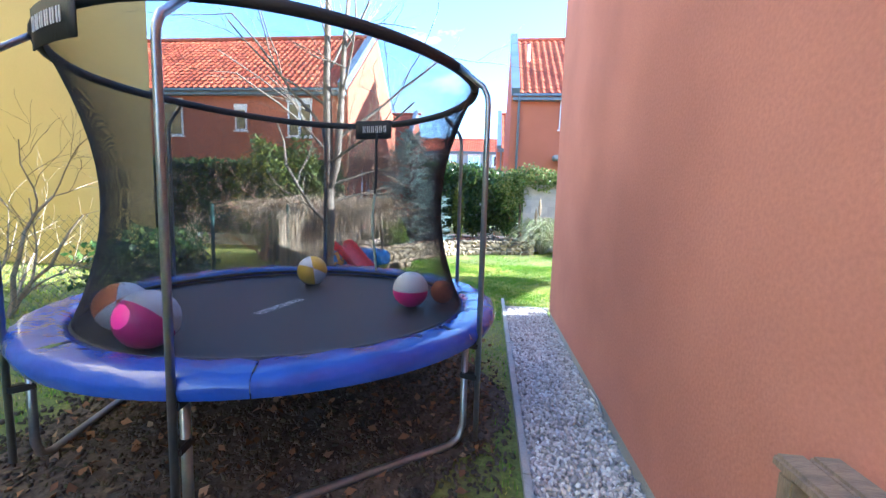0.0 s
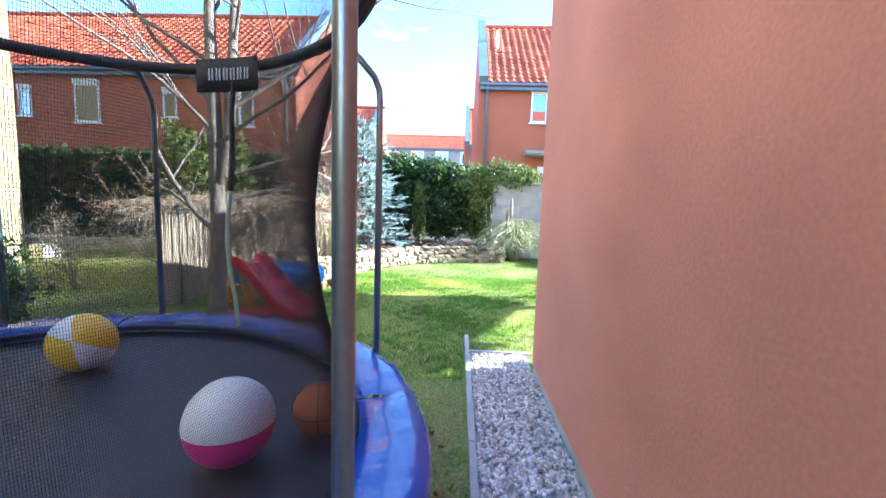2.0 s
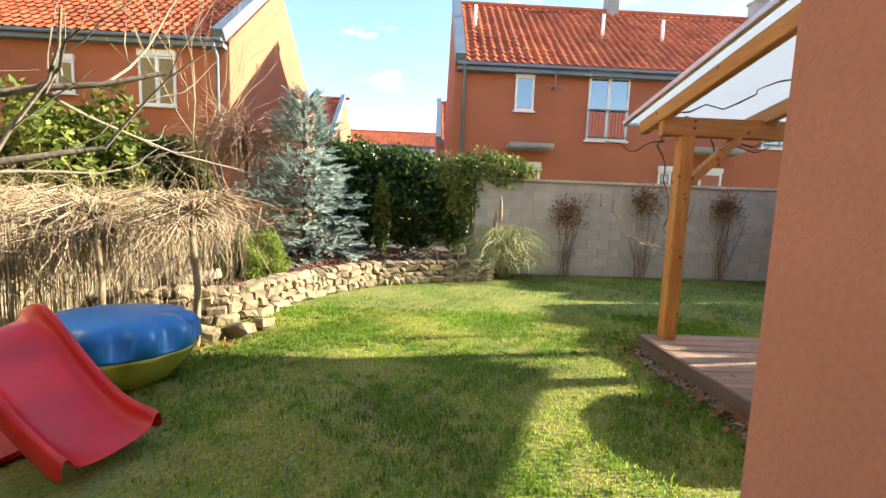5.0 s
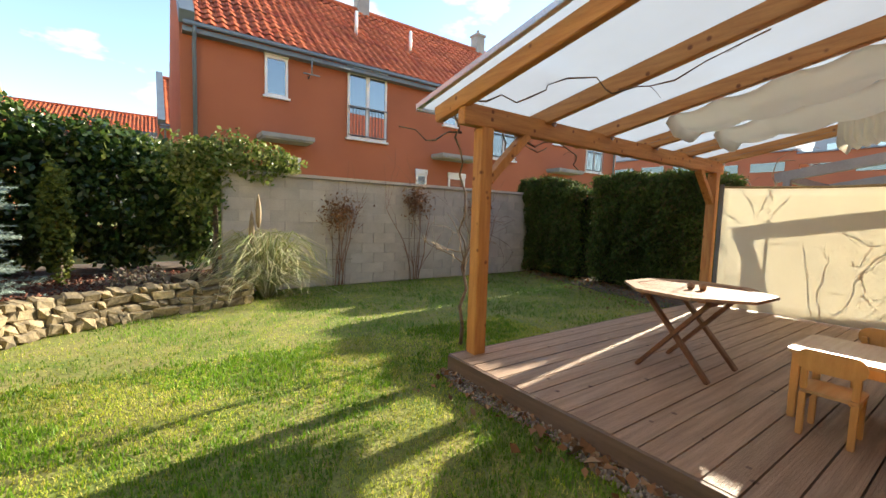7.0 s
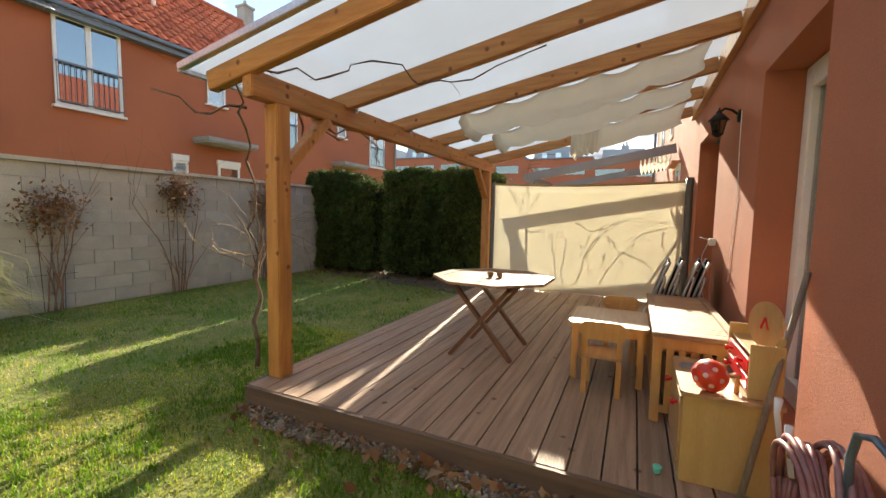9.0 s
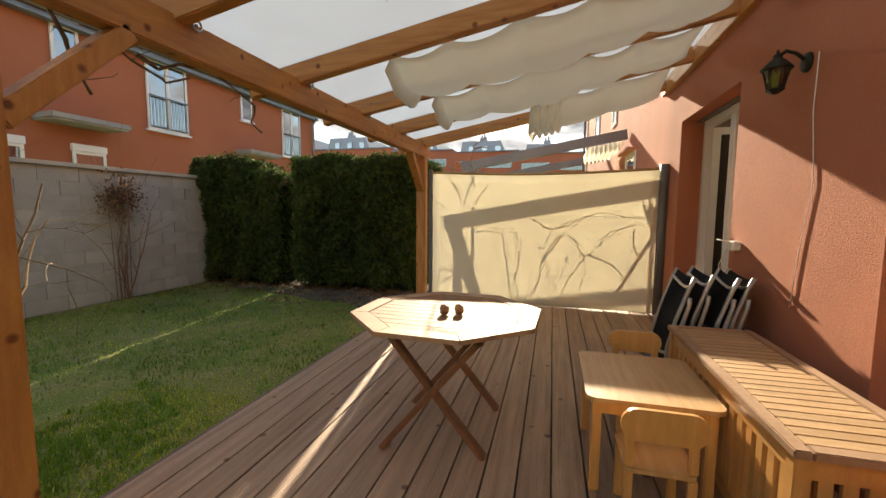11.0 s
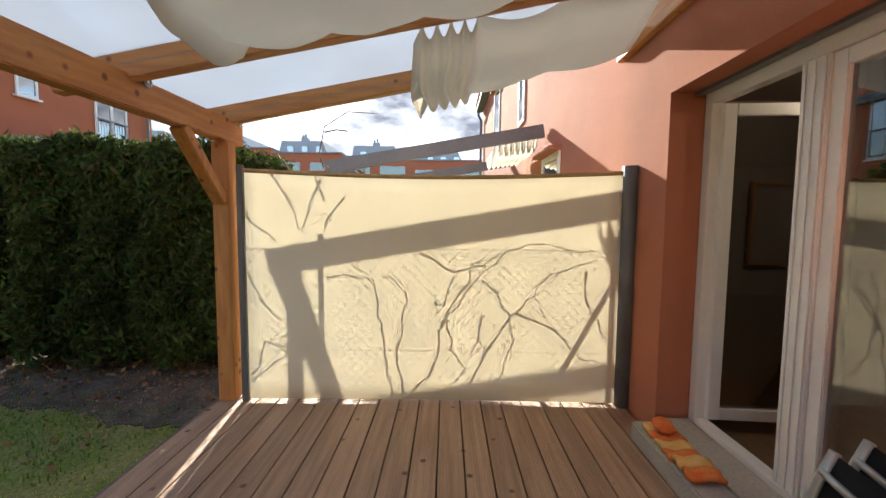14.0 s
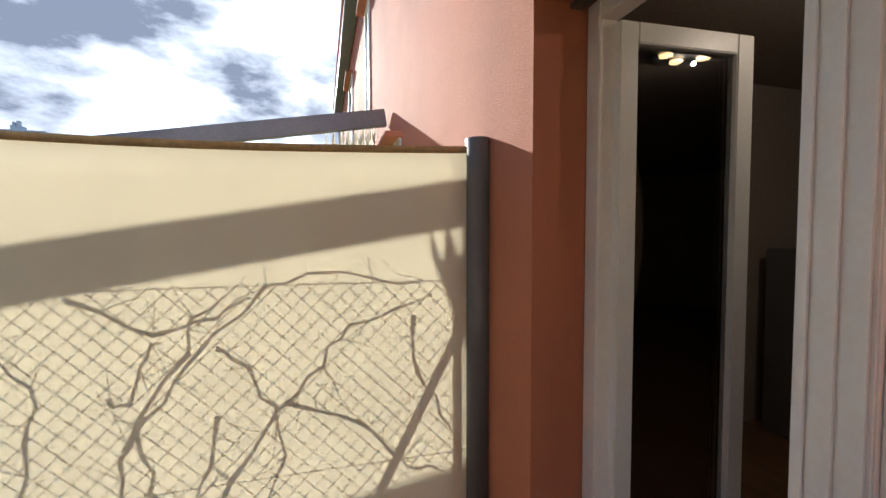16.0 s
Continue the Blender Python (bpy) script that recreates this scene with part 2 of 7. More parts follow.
def stuff_mesh(name, verts, faces, material, smooth=False):
    """A mesh from arrays: verts (n, 3), faces (m, 3 or 4)."""
    me = bpy.data.meshes.new(name)
    k = faces.shape[1]
    me.vertices.add(len(verts))
    me.vertices.foreach_set("co", np.ascontiguousarray(verts, dtype=np.float32).ravel())
    me.loops.add(faces.size)
    me.loops.foreach_set("vertex_index", np.ascontiguousarray(faces, dtype=np.int32).ravel())
    me.polygons.add(len(faces))
    me.polygons.foreach_set("loop_start", np.arange(0, faces.size, k, dtype=np.int32))
    me.update(calc_edges=True)
    me.validate()
    me.materials.append(material)
    if smooth:
        me.shade_smooth()
    return me


def scatter(name, base_v, base_f, places, scales, material, rng, flat=0.0, normals=None, smooth=False):
    """Many small copies of one little mesh, turned at random, as one mesh."""
    n = len(places)
    q = rng.normal(size=(n, 4))
    if flat:
        q[:, 1:3] *= flat
    q /= np.linalg.norm(q, axis=1)[:, None]
    w, x, y, z = q.T
    rot = np.stack([1 - 2 * (y * y + z * z), 2 * (x * y - w * z), 2 * (x * z + w * y), 2 * (x * y + w * z), 1 - 2 * (x * x + z * z), 2 * (y * z - w * x),
                    2 * (x * z - w * y), 2 * (y * z + w * x), 1 - 2 * (x * x + y * y)], axis=1).reshape(n, 3, 3)
    sc = np.asarray(scales)
    if sc.ndim == 1:
        sc = sc[:, None]
    v = np.einsum("nij,nkj->nki", rot, base_v[None] * sc[:, None, :]) + np.asarray(places)[:, None, :]
    f = base_f[None] + (np.arange(n) * len(base_v))[:, None, None]
    return stuff_mesh(name, v.reshape(-1, 3), f.reshape(-1, base_f.shape[1]), material, smooth)


LEAF_V = np.array([(-0.5, 0, 0), (0, -0.28, 0.06), (0.5, 0, 0), (0, 0.28, 0.06)], dtype=float)
LEAF_F = np.array([(0, 1, 2, 3)])
ICO_BM = bmesh.new()
bmesh.ops.create_icosphere(ICO_BM, subdivisions=1, radius=0.5)
ICO_BM.verts.ensure_lookup_table()
ICO_V = np.array([v.co[:] for v in ICO_BM.verts])
ICO_F = np.array([[v.index for v in f.verts] for f in ICO_BM.faces])
ICO_BM.free()

# ---- materials ----
stucco = mat("terracotta_stucco", (0.52, 0.205, 0.125), (0.43, 0.17, 0.105), 0.9, 0.92, 0.45, 240.0, fine=0.14, spec=0.2)
stucco_smooth = mat("smooth_terracotta_render", (0.54, 0.24, 0.178), (0.43, 0.187, 0.138), 0.8, 0.9, 0.22, 70.0, fine=0.09, spec=0.2, detail=9.0, contrast=(0.36, 0.62))
stucco_far = mat("terracotta_stucco_far", (0.45, 0.158, 0.084), (0.40, 0.14, 0.075), 0.5, 0.92, 0.3, 60.0, fine=0.06, spec=0.2)
yellow_wall = mat("cream_yellow_stucco", (0.66, 0.53, 0.235), (0.60, 0.475, 0.21), 0.4, 0.9, 0.3, 60.0, fine=0.05, spec=0.2)
white_plastic = mat("white_plastic", (0.86, 0.86, 0.85), (0.80, 0.80, 0.79), 3.0, 0.35, fine=0.03)
grey_metal = mat("blue_grey_metal", (0.20, 0.25, 0.29), (0.17, 0.21, 0.25), 2.0, 0.5, fine=0.05, metal=0.3)
anthracite = mat("anthracite_aluminium", (0.15, 0.155, 0.165), (0.13, 0.135, 0.145), 4.0, 0.45, fine=0.05, metal=0.15)
tile_mat = mat("orange_clay_tile", (0.50, 0.115, 0.045), (0.40, 0.085, 0.035), 1.2, 0.75, 0.2, 30.0, fine=0.2)
concrete = mat("grey_concrete", (0.38, 0.38, 0.36), (0.30, 0.30, 0.29), 2.0, 0.92, 0.5, 90.0, fine=0.12)
block_mat = mat("concrete_block", (0.54, 0.51, 0.46), (0.44, 0.415, 0.375), 3.0, 0.95, 0.6, 80.0, fine=0.12, rnd=0.06)
mortar = mat("mortar", (0.43, 0.41, 0.37), None, 3.0, 0.95, 0.3, 60.0)
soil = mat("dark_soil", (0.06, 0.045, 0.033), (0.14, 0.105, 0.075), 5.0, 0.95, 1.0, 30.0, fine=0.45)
glass = glass_mat("window_glass", (0.80, 0.83, 0.83), 0.2)
glass_far = glass_mat("far_window_glass", (0.3, 0.33, 0.36), 0.35)
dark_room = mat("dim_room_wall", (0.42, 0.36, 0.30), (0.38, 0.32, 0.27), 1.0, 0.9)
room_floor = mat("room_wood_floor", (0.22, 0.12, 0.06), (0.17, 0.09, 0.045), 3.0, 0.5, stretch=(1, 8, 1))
pine = mat("oiled_pine", (0.56, 0.27, 0.085), (0.44, 0.185, 0.055), 5.0, 0.55, 0.15, 60.0, fine=0.10, stretch=(6, 6, 0.6), knots=7.0)
pine_x = mat("oiled_pine_along", (0.56, 0.27, 0.085), (0.44, 0.185, 0.055), 5.0, 0.55, 0.15, 60.0, fine=0.10, stretch=(0.6, 6, 6), knots=7.0)
pine_y = mat("oiled_pine_across", (0.56, 0.27, 0.085), (0.44, 0.185, 0.055), 5.0, 0.55, 0.15, 60.0, fine=0.10, stretch=(6, 0.6, 6), knots=7.0)
deck_mat = mat("weathered_deck_board", (0.40, 0.26, 0.17), (0.27, 0.17, 0.11), 3.0, 0.58, 0.35, 50.0, fine=0.18, rnd=0.14, stretch=(0.5, 9, 4), knots=5.0)
poly_mat = sheet_mat("frosted_polycarbonate", (0.52, 0.56, 0.61), 0.86, 0.20, 0.3, tint=(0.84, 0.87, 0.9))
canvas = sheet_mat("cream_canvas", (0.94, 0.91, 0.82), 0.70, 0.0, 0.85, 0.4)
screen_mat = sheet_mat("cream_screen_cloth", (0.90, 0.87, 0.76), 0.37, 0.0, 0.85, 0.05)

# ---- ground ----


bm = bmesh.new()
bmesh.ops.create_grid(bm, x_segments=4, y_segments=4, size=600)
lawn_base = mat("lawn_ground", (0.13, 0.17, 0.025), (0.22, 0.20, 0.06), 2.6, 0.95, 1.0, 45.0, fine=0.4, detail=6)
ground = structure("ground", bm, lawn_base, "short worn green lawn and soil", "ground")
ground.location.z = -0.015

# bare soil under the trampoline
bm = bmesh.new()
out = []
for k in range(240):
    a = 2 * math.pi * k / 240
    rr = 1.68 + 0.14 * math.sin(3 * a) + 0.08 * math.sin(7 * a + 1) + random.uniform(-0.025, 0.025)
    out.append((-1.3 + rr * math.cos(a) * 0.84, 2.0 + rr * math.sin(a) * 0.95))
prism(bm, out, -0.03, -0.004)
structure("soil_patch", bm, soil, "bare dark soil with dead leaves", "soil")
bm = bmesh.new()
edge = [(7.0 + 0.06 * math.sin(0.31 * k) + random.uniform(-0.04, 0.04) + 0.0125 * k, 7.86 + 0.05 * k) for k in range(90)]
prism(bm, edge + [(9.4, 12.4), (9.4, 7.86)], -0.03, -0.006)
structure("soil_patch", bm, soil, "bare brown soil below the hedge", "soil")

# ---- our house: side wall and rear wall with two openings ----
HX, HY, HTOP, T = 0.80, 4.56, 6.1, 0.30
O1 = (2.72, 3.78, 0.24, 2.42)   # first opening: x0 x1 z0 z1
O2 = (5.32, 6.80, 0.24, 2.44)   # patio door
bm = bxs((HX, HX + T, -9.0, HY, 0.10, HTOP))
structure("wall_side", bm, stucco_smooth, "terracotta stucco side wall of the house", "wall")
bm = bmesh.new()
xs = [HX + T, O1[0], O1[1], O2[0], O2[1], 21.3]
for a, b in ((0, 1), (2, 3), (4, 5)):
    box(bm, xs[a], xs[b], HY - T, HY, 0.0, HTOP)
for o in (O1, O2):
    box(bm, o[0], o[1], HY - T, HY, o[3], HTOP)
    box(bm, o[0], o[1], HY - T, HY, 0.0, o[2])
structure("wall_rear", bm, stucco, "terracotta stucco rear wall of the house row", "wall")
structure("plinth", bxs((HX + 0.012, HX + 0.28, -9.0, HY - 0.012, -0.1, 0.10)), concrete, "grey concrete plinth under the side wall", "plinth")
structure("wall_front", bxs((HX + T, 21.3, -9.3, -9.0, 0.0, HTOP)), stucco, "terracotta front wall of the house row", "wall")
structure("wall_end", bxs((21.3, 21.6, -9.0, HY - 0.02, 0.0, HTOP)), stucco, "terracotta end wall of the house row", "wall")
# room behind the doors
structure("floor", bxs((1.1, 7.6, -0.5, HY - T, 0.16, 0.235)), room_floor, "brown wooden floor of the dim living room", "floor")
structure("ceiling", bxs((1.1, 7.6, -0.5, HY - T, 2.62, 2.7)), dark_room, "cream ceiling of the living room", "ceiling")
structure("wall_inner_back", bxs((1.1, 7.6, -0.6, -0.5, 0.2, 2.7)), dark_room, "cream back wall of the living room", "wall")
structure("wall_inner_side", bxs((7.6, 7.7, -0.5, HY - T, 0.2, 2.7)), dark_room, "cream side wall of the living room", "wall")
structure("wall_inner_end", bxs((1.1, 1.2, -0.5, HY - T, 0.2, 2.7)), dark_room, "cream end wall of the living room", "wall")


def roof_tiles(name, x0, x1, ye, ze, yr, zr, parent, du=0.30, dv=0.36):
    """Wavy clay tiles in courses from the eave up to the ridge, joined in one part."""
    nx, slope = int((x1 - x0) / du), Vector((0, yr - ye, zr - ze))
    nv = int(slope.length / dv)
    d = slope.normalized()
    nrm = Vector((0, -d.z, d.y)) if yr > ye else Vector((0, d.z, -d.y))
    prof = [(0.0, 0.0), (0.18, 0.045), (0.38, 0.055), (0.55, 0.02), (0.8, -0.005), (1.0, 0.0)]
    v, f = [], []
    for j in range(nv):
        for i in range(nx):
            b = len(v)
            jit = random.uniform(-0.008, 0.008)
            for u, h in prof:
                for s, lift in ((0.0, 0.035), (1.06, 0.0)):
                    p = Vector((x0 + (i + u) * du, ye, ze)) + d * ((j + s) * dv) + nrm * (h + lift + jit)
                    v.append(p[:])
            for k in range(len(prof) - 1):
                f.append((b + 2 * k, b + 2 * k + 2, b + 2 * k + 3, b + 2 * k + 1))
    me = stuff_mesh(name, np.array(v), np.array(f), island_tile)
    ob = new(name, me)
    ob.parent = parent
    return tagged(ob, "overlapping orange clay roof tiles", kind="stuff")


island_tile = island_mat("clay_roof_tiles", [(0.40, 0.075, 0.03), (0.52, 0.115, 0.04), (0.60, 0.15, 0.055), (0.46, 0.09, 0.035)], 0.7)


def window(parent, x, z, w, h, y, face=-1, french=False, shutter=0.18, name="window"):
    """A white window set 0.12 m deep in a far facade, with a shutter box, panes and sill."""
    fr = bmesh.new()
    t = 0.07
    y0, y1 = y + face * 0.012, y + face * 0.06
    for b in ((x, x + t, z, z + h), (x + w - t, x + w, z, z + h), (x + t, x + w - t, z, z + t), (x + t, x + w - t, z + h - t, z + h)):
        box(fr, b[0], b[1], y0, y1, b[2], b[3])
    if w > 1.0:
        box(fr, x + w / 2 - t * 0.8, x + w / 2 + t * 0.8, y0, y1, z + t, z + h - t)
    win = part(name, fr, white_plastic, parent, "white plastic window")
    part("pane", bxs((x + t, x + w - t, y0 + 0.005 * face, y0 + 0.02 * face, z + t, z + h - t)), glass_far, win, "glass pane")
    part("sill", bxs((x - 0.06, x + w + 0.06, y, y + face * 0.12, z - 0.06, z - 0.003)), white_plastic, win, "pale window sill")
    if shutter:
        part("shutter_box", bxs((x - 0.02, x + w + 0.02, y, y + face * 0.09, z + h + 0.003, z + h + shutter)), white_plastic, win, "white roller shutter box")
    if french:
        zr = z + 0.98
        for za, zb in ((zr, zr + 0.04), (z + 0.08, z + 0.11)):
            part("rail", bxs((x, x + w, y + face * 0.11, y + face * 0.14, za, zb)), anthracite, win, "dark metal balcony rail")
        n = int(w / 0.11)
        bar = bmesh.new()
        tube(bar, [(0, 0, 0.111), (0, 0, 0.979)], 0.009, 5)
        bar = mesh_of("bar", bar, anthracite)
        for i in range(n + 1):
            piece("bar", bar, win, Matrix.Translation((x + 0.01 + (w - 0.02) * i / n, y + face * 0.125, z)))
    return win


def row_house(name, label, x0, x1, y, depth, wallm, windows, canopies, chimneys, gable_left=True, eave=6.15, ridge=9.85):
    """A two-storey row with a tiled gable roof; its facade looks towards -y."""
    h = thing(name, label, "house")
    bm = bmesh.new()
    pr = [(y, 0), (y + depth, 0), (y + depth, eave), (y + depth / 2, ridge), (y, eave)]
    lo = [bm.verts.new((x0, a, b)) for a, b in pr]
    hi = [bm.verts.new((x1, a, b)) for a, b in pr]
    for k in range(5):
        bm.faces.new((lo[k], lo[(k + 1) % 5], hi[(k + 1) % 5], hi[k]))
    bm.faces.new(lo[::-1])
    bm.faces.new(hi)
    part("wall", bm, wallm, h, "plain stucco wall")
    yr = y + depth / 2
    roof_tiles("roof", x0 + 0.3, x1 - 0.3, y - 0.30, eave - 0.02, yr, ridge + 0.12, h)
    part("roof_back", bxs((x0 + 0.3, x1 - 0.3, -0.02, math.hypot(depth / 2 + 0.3, ridge - eave), 0.0, 0.08)), tile_mat, h, "clay roof slope", m=Matrix.Translation((0, yr, ridge + 0.04)) @ Matrix.Rotation(-math.atan2(ridge - eave, depth / 2), 4, "X"))
    # verge parapets with metal caps
    for xx in (x0, x1):
        cap = bmesh.new()
        w = 0.17
        beam(cap, (xx + (w - 0.02 if xx == x0 else -w + 0.02), y - 0.35, eave + 0.05), (xx + (w - 0.02 if xx == x0 else -w + 0.02), yr, ridge + 0.33), 2 * w, 0.34, bevel=0.01)
        part("verge_cap", cap, grey_metal, h, "blue-grey sheet metal verge")
    rd = bmesh.new()
    n = int((x1 - x0) / 0.4)
    for i in range(n):
        tube(rd, [(x0 + 0.3 + i * 0.4, yr, ridge + 0.14), (x0 + 0.74 + i * 0.4, yr, ridge + 0.16)], [0.13, 0.115], 8)
    part("ridge_tiles", rd, tile_mat, h, "row of round ridge tiles")
    gut = bmesh.new()
    box(gut, x0 + 0.06, x1 - 0.06, y - 0.40, y - 0.28, eave - 0.12, eave - 0.02, 0.02)
    box(gut, x0 + 0.06, x1 - 0.06, y - 0.28, y - 0.004, eave - 0.26, eave - 0.14)
    part("gutter", gut, grey_metal, h, "grey metal gutter and fascia")
    for xx in (x0 + 0.32, x1 - 0.32):
        dp = bmesh.new()
        tube(dp, [(xx, y - 0.34, eave - 0.1), (xx, y - 0.3, eave - 0.25), (xx, y - 0.1, eave - 0.5), (xx, y - 0.08, 0.1)], 0.05, 8)
        part("downpipe", dp, grey_metal, h, "grey metal downpipe", True)
    for w in windows:
        window(h, *w[:4], y, -1, *w[4:])
    for cx, cz, cw in canopies:
        part("canopy", bxs((cx, cx + cw, y - 0.75, y, cz, cz + 0.12), (cx + 0.04, cx + cw - 0.04, y - 0.7, y, cz - 0.05, cz + 0.002)), concrete, h, "thin concrete door canopy")
    for cx in chimneys:
        ch = bmesh.new()
        box(ch, cx - 0.25, cx + 0.25, yr - 0.2, yr + 0.3, ridge - 0.5, ridge + 0.85)
        box(ch, cx - 0.30, cx + 0.30, yr - 0.25, yr + 0.35, ridge + 0.85, ridge + 0.95)
        tube(ch, [(cx, yr + 0.05, ridge + 0.9), (cx, yr + 0.05, ridge + 1.2)], 0.08, 8)
        part("chimney", ch, concrete, h, "grey rendered chimney")
    return h


FRENCH = [(5.30, 3.85, 1.4, 2.1, True), (11.5, 3.85, 1.4, 2.1, True), (17.85, 3.85, 1.35, 2.1, True)]
SMALL = [(2.80, 4.72, 0.64, 1.12), (9.10, 4.82, 0.62, 1.12), (15.35, 4.9, 0.6, 1.1)]
far_row = row_house("row_house", "terracotta two-storey row house with orange tiled roof", 0.75, 20.5, 17.8, 8.4, stucco_far, FRENCH + SMALL + [(3.2, 1.9, 0.6, 0.95), (7.95, 2.2, 0.45, 0.7), (9.4, 1.9, 0.8, 1.0)],
                    [(2.58, 3.45, 1.45), (8.6, 3.55, 1.8), (15.0, 3.6, 1.8)], [7.6, 14.1])
left_row = row_house("row_house", "brown-red row house with sunlit orange gable and tiled roof", -27.0, -6.2, 16.9, 8.8, stucco_far,
                     [(-8.9, 4.15, 1.1, 1.45), (-11.35, 4.4, 0.55, 0.95), (-14.85, 4.15, 1.0, 1.45), (-17.1, 4.35, 0.5, 1.0), (-20.8, 4.15, 1.0, 1.45)], [], [])
part("gable_window", bxs((-6.2, -6.15, 18.8, 20.0, 1.4, 3.0)), white_plastic, left_row, "white gable window frame")
part("gable_pane", bxs((-6.149, -6.14, 18.9, 19.35, 1.5, 2.9), (-6.149, -6.14, 19.45, 19.9, 1.5, 2.9)), glass_far, left_row, "gable window glass")
row_house("row_house", "distant orange row house with tiled roof and gable", -19.0, -7.0, 34.0, 8.0, stucco_far, [], [], [], eave=6.0, ridge=9.6)
row_house("row_house", "long distant row house with low red roof", -14.0, 30.0, 52.0, 8.0, concrete, [(-9.0 + 3 * i, 6.4, 1.6, 1.3) for i in range(6)], [], [], eave=8.2, ridge=10.2)
row_house("row_house", "terracotta row house seen past the gap", 0.4, 20.0, 33.0, 8.0, stucco_far, [], [], [], eave=6.0, ridge=9.4)

# cream house across the side gardens, and an unseen box for bounce
yh = thing("apartment_house", "tall cream-yellow stucco house", "house")
PLAN = [(-6.3, 6.6), (-18.0, 6.2), (-21.5, 10.0), (-10.0, 10.3)]
bm = bmesh.new()
prism(bm, PLAN, 0.0, 9.0)
part("wall", bm, yellow_wall, yh)
# out-of-view box, added to block sky and throw warm light on the side wall
part("bounce_box", bxs((-16.0, -6.3, -14.0, 3.7, 0.0, 9.0)), yellow_wall, yh, "unseen cream box added to bounce light")
bm = bmesh.new()
prism(bm, [(-6.1, 6.3), (-18.2, 5.9), (-21.9, 10.2), (-10.0, 10.6)], 9.0, 9.3)
part("roof", bm, grey_metal, yh, "flat grey roof edge")

# far blocks of flats with hipped grey roofs
flat_wall = mat("far_flats_wall", (0.30, 0.33, 0.36), (0.27, 0.30, 0.33), 0.2, 0.9)


glass_band = glass_mat("attic_band_glass", (0.25, 0.28, 0.32), 0.1)


def flats(x, y0, y1, top):
    """A block with a sheet-metal mansard storey and a small chimney hut."""
    f = thing("apartment_block", "distant grey block of flats with mansard roof", "building", "distant flats")
    part("wall", bxs((x, x + 14, y0, y1, 0, top - 2.4)), stucco_far, f, "terracotta wall")
    bm = bmesh.new()
    lo = [bm.verts.new(c) for c in ((x - 0.2, y0 - 0.2, top - 2.4), (x + 14, y0 - 0.2, top - 2.4), (x + 14, y1 + 0.2, top - 2.4), (x - 0.2, y1 + 0.2, top - 2.4))]
    hi = [bm.verts.new(c) for c in ((x + 0.5, y0 + 0.9, top), (x + 13, y0 + 0.9, top), (x + 13, y1 - 0.1, top), (x + 0.5, y1 - 0.1, top))]
    for k in range(4):
        bm.faces.new((lo[k], lo[(k + 1) % 4], hi[(k + 1) % 4], hi[k]))
    bm.faces.new(lo[::-1])
    bm.faces.new(hi)
    part("roof", bm, flat_wall, f, "grey sheet-metal mansard")
    ym = (y0 + y1) / 2 + 0.2
    part("roof_hut", bxs((x + 1, x + 2.0, ym - 0.5, ym + 0.5, top - 0.1, top + 0.55), (x + 1.1, x + 1.5, ym - 0.3, ym - 0.05, top + 0.55, top + 1.1), (x + 1.1, x + 1.5, ym + 0.1, ym + 0.35, top + 0.55, top + 0.95)), flat_wall, f, "chimney stack")
    for i in range(3):
        yc = y0 + (y1 - y0) * (i + 0.6) / 3.4
        part("window", bxs((x - 0.12, x + 0.3, yc - 0.4, yc + 0.4, top - 2.0, top - 0.9)), glass_far, f, "dark dormer window")


for y0, y1, tp in ((45.5, 53.0, 13.6), (34.2, 41.5, 13.0), (22.9, 29.7, 12.35), (12.7, 19.4, 11.7), (3.7, 9.9, 11.0)):
    flats(62, y0, y1, tp)
low = thing("row_house", "distant low terracotta houses with glazed attic bands", "building")
for y0, y1, tp in ((23.5, 44.0, 8.35), (16.5, 23.5, 7.9), (9.5, 16.5, 7.6), (-6.0, 9.5, 7.25)):
    part("wall", bxs((45, 52, y0, y1, 0, tp)), stucco_far, low)
    part("roof", bxs((44.8, 52.2, y0 - 0.05, y1 - 0.06, tp, tp + 0.12)), grey_metal, low)
    n = int((y1 - y0) / 3.4)
    for i in range(n):
        ya = y0 + (y1 - y0) * (i + 0.2) / n
        part("window", bxs((44.93, 44.995, ya, ya + (y1 - y0) / n * 0.72, tp - 1.7, tp - 0.9)), glass_band, low, "attic window band")

# ---- block wall ----
BW0, BW1, BWY, BWH = 1.05, 20.6, 12.55, 2.02
bm = bxs((BW0 + 0.01, BW1, BWY + 0.012, BWY + 0.2, -0.2, BWH))
bw = structure("garden_wall", bm, mortar, "grey concrete block garden wall with pale coping", "wall")
me = mesh_of("block", bxs((-0.246, 0.246, -0.008, 0.10, -0.0975, 0.0975)), block_mat)
for r in range(10):
    off = 0.0 if r % 2 else -0.25
    for k in range(17):
        x = BW0 + 0.25 + off + 0.5 * k
        if BW0 + 0.1 < x < 9.0:
            piece("block", me, bw, Matrix.Translation((x + random.uniform(-0.003, 0.003), BWY + 0.004 + random.uniform(-0.003, 0.003), 0.101 + 0.202 * r)))
part("coping", bxs((BW0 - 0.03, BW1, BWY - 0.05, BWY + 0.25, BWH + 0.003, BWH + 0.06)), mat("pale_coping", (0.6, 0.55, 0.48), (0.5, 0.46, 0.4), 3.0, 0.9), bw, "pale coping slabs")

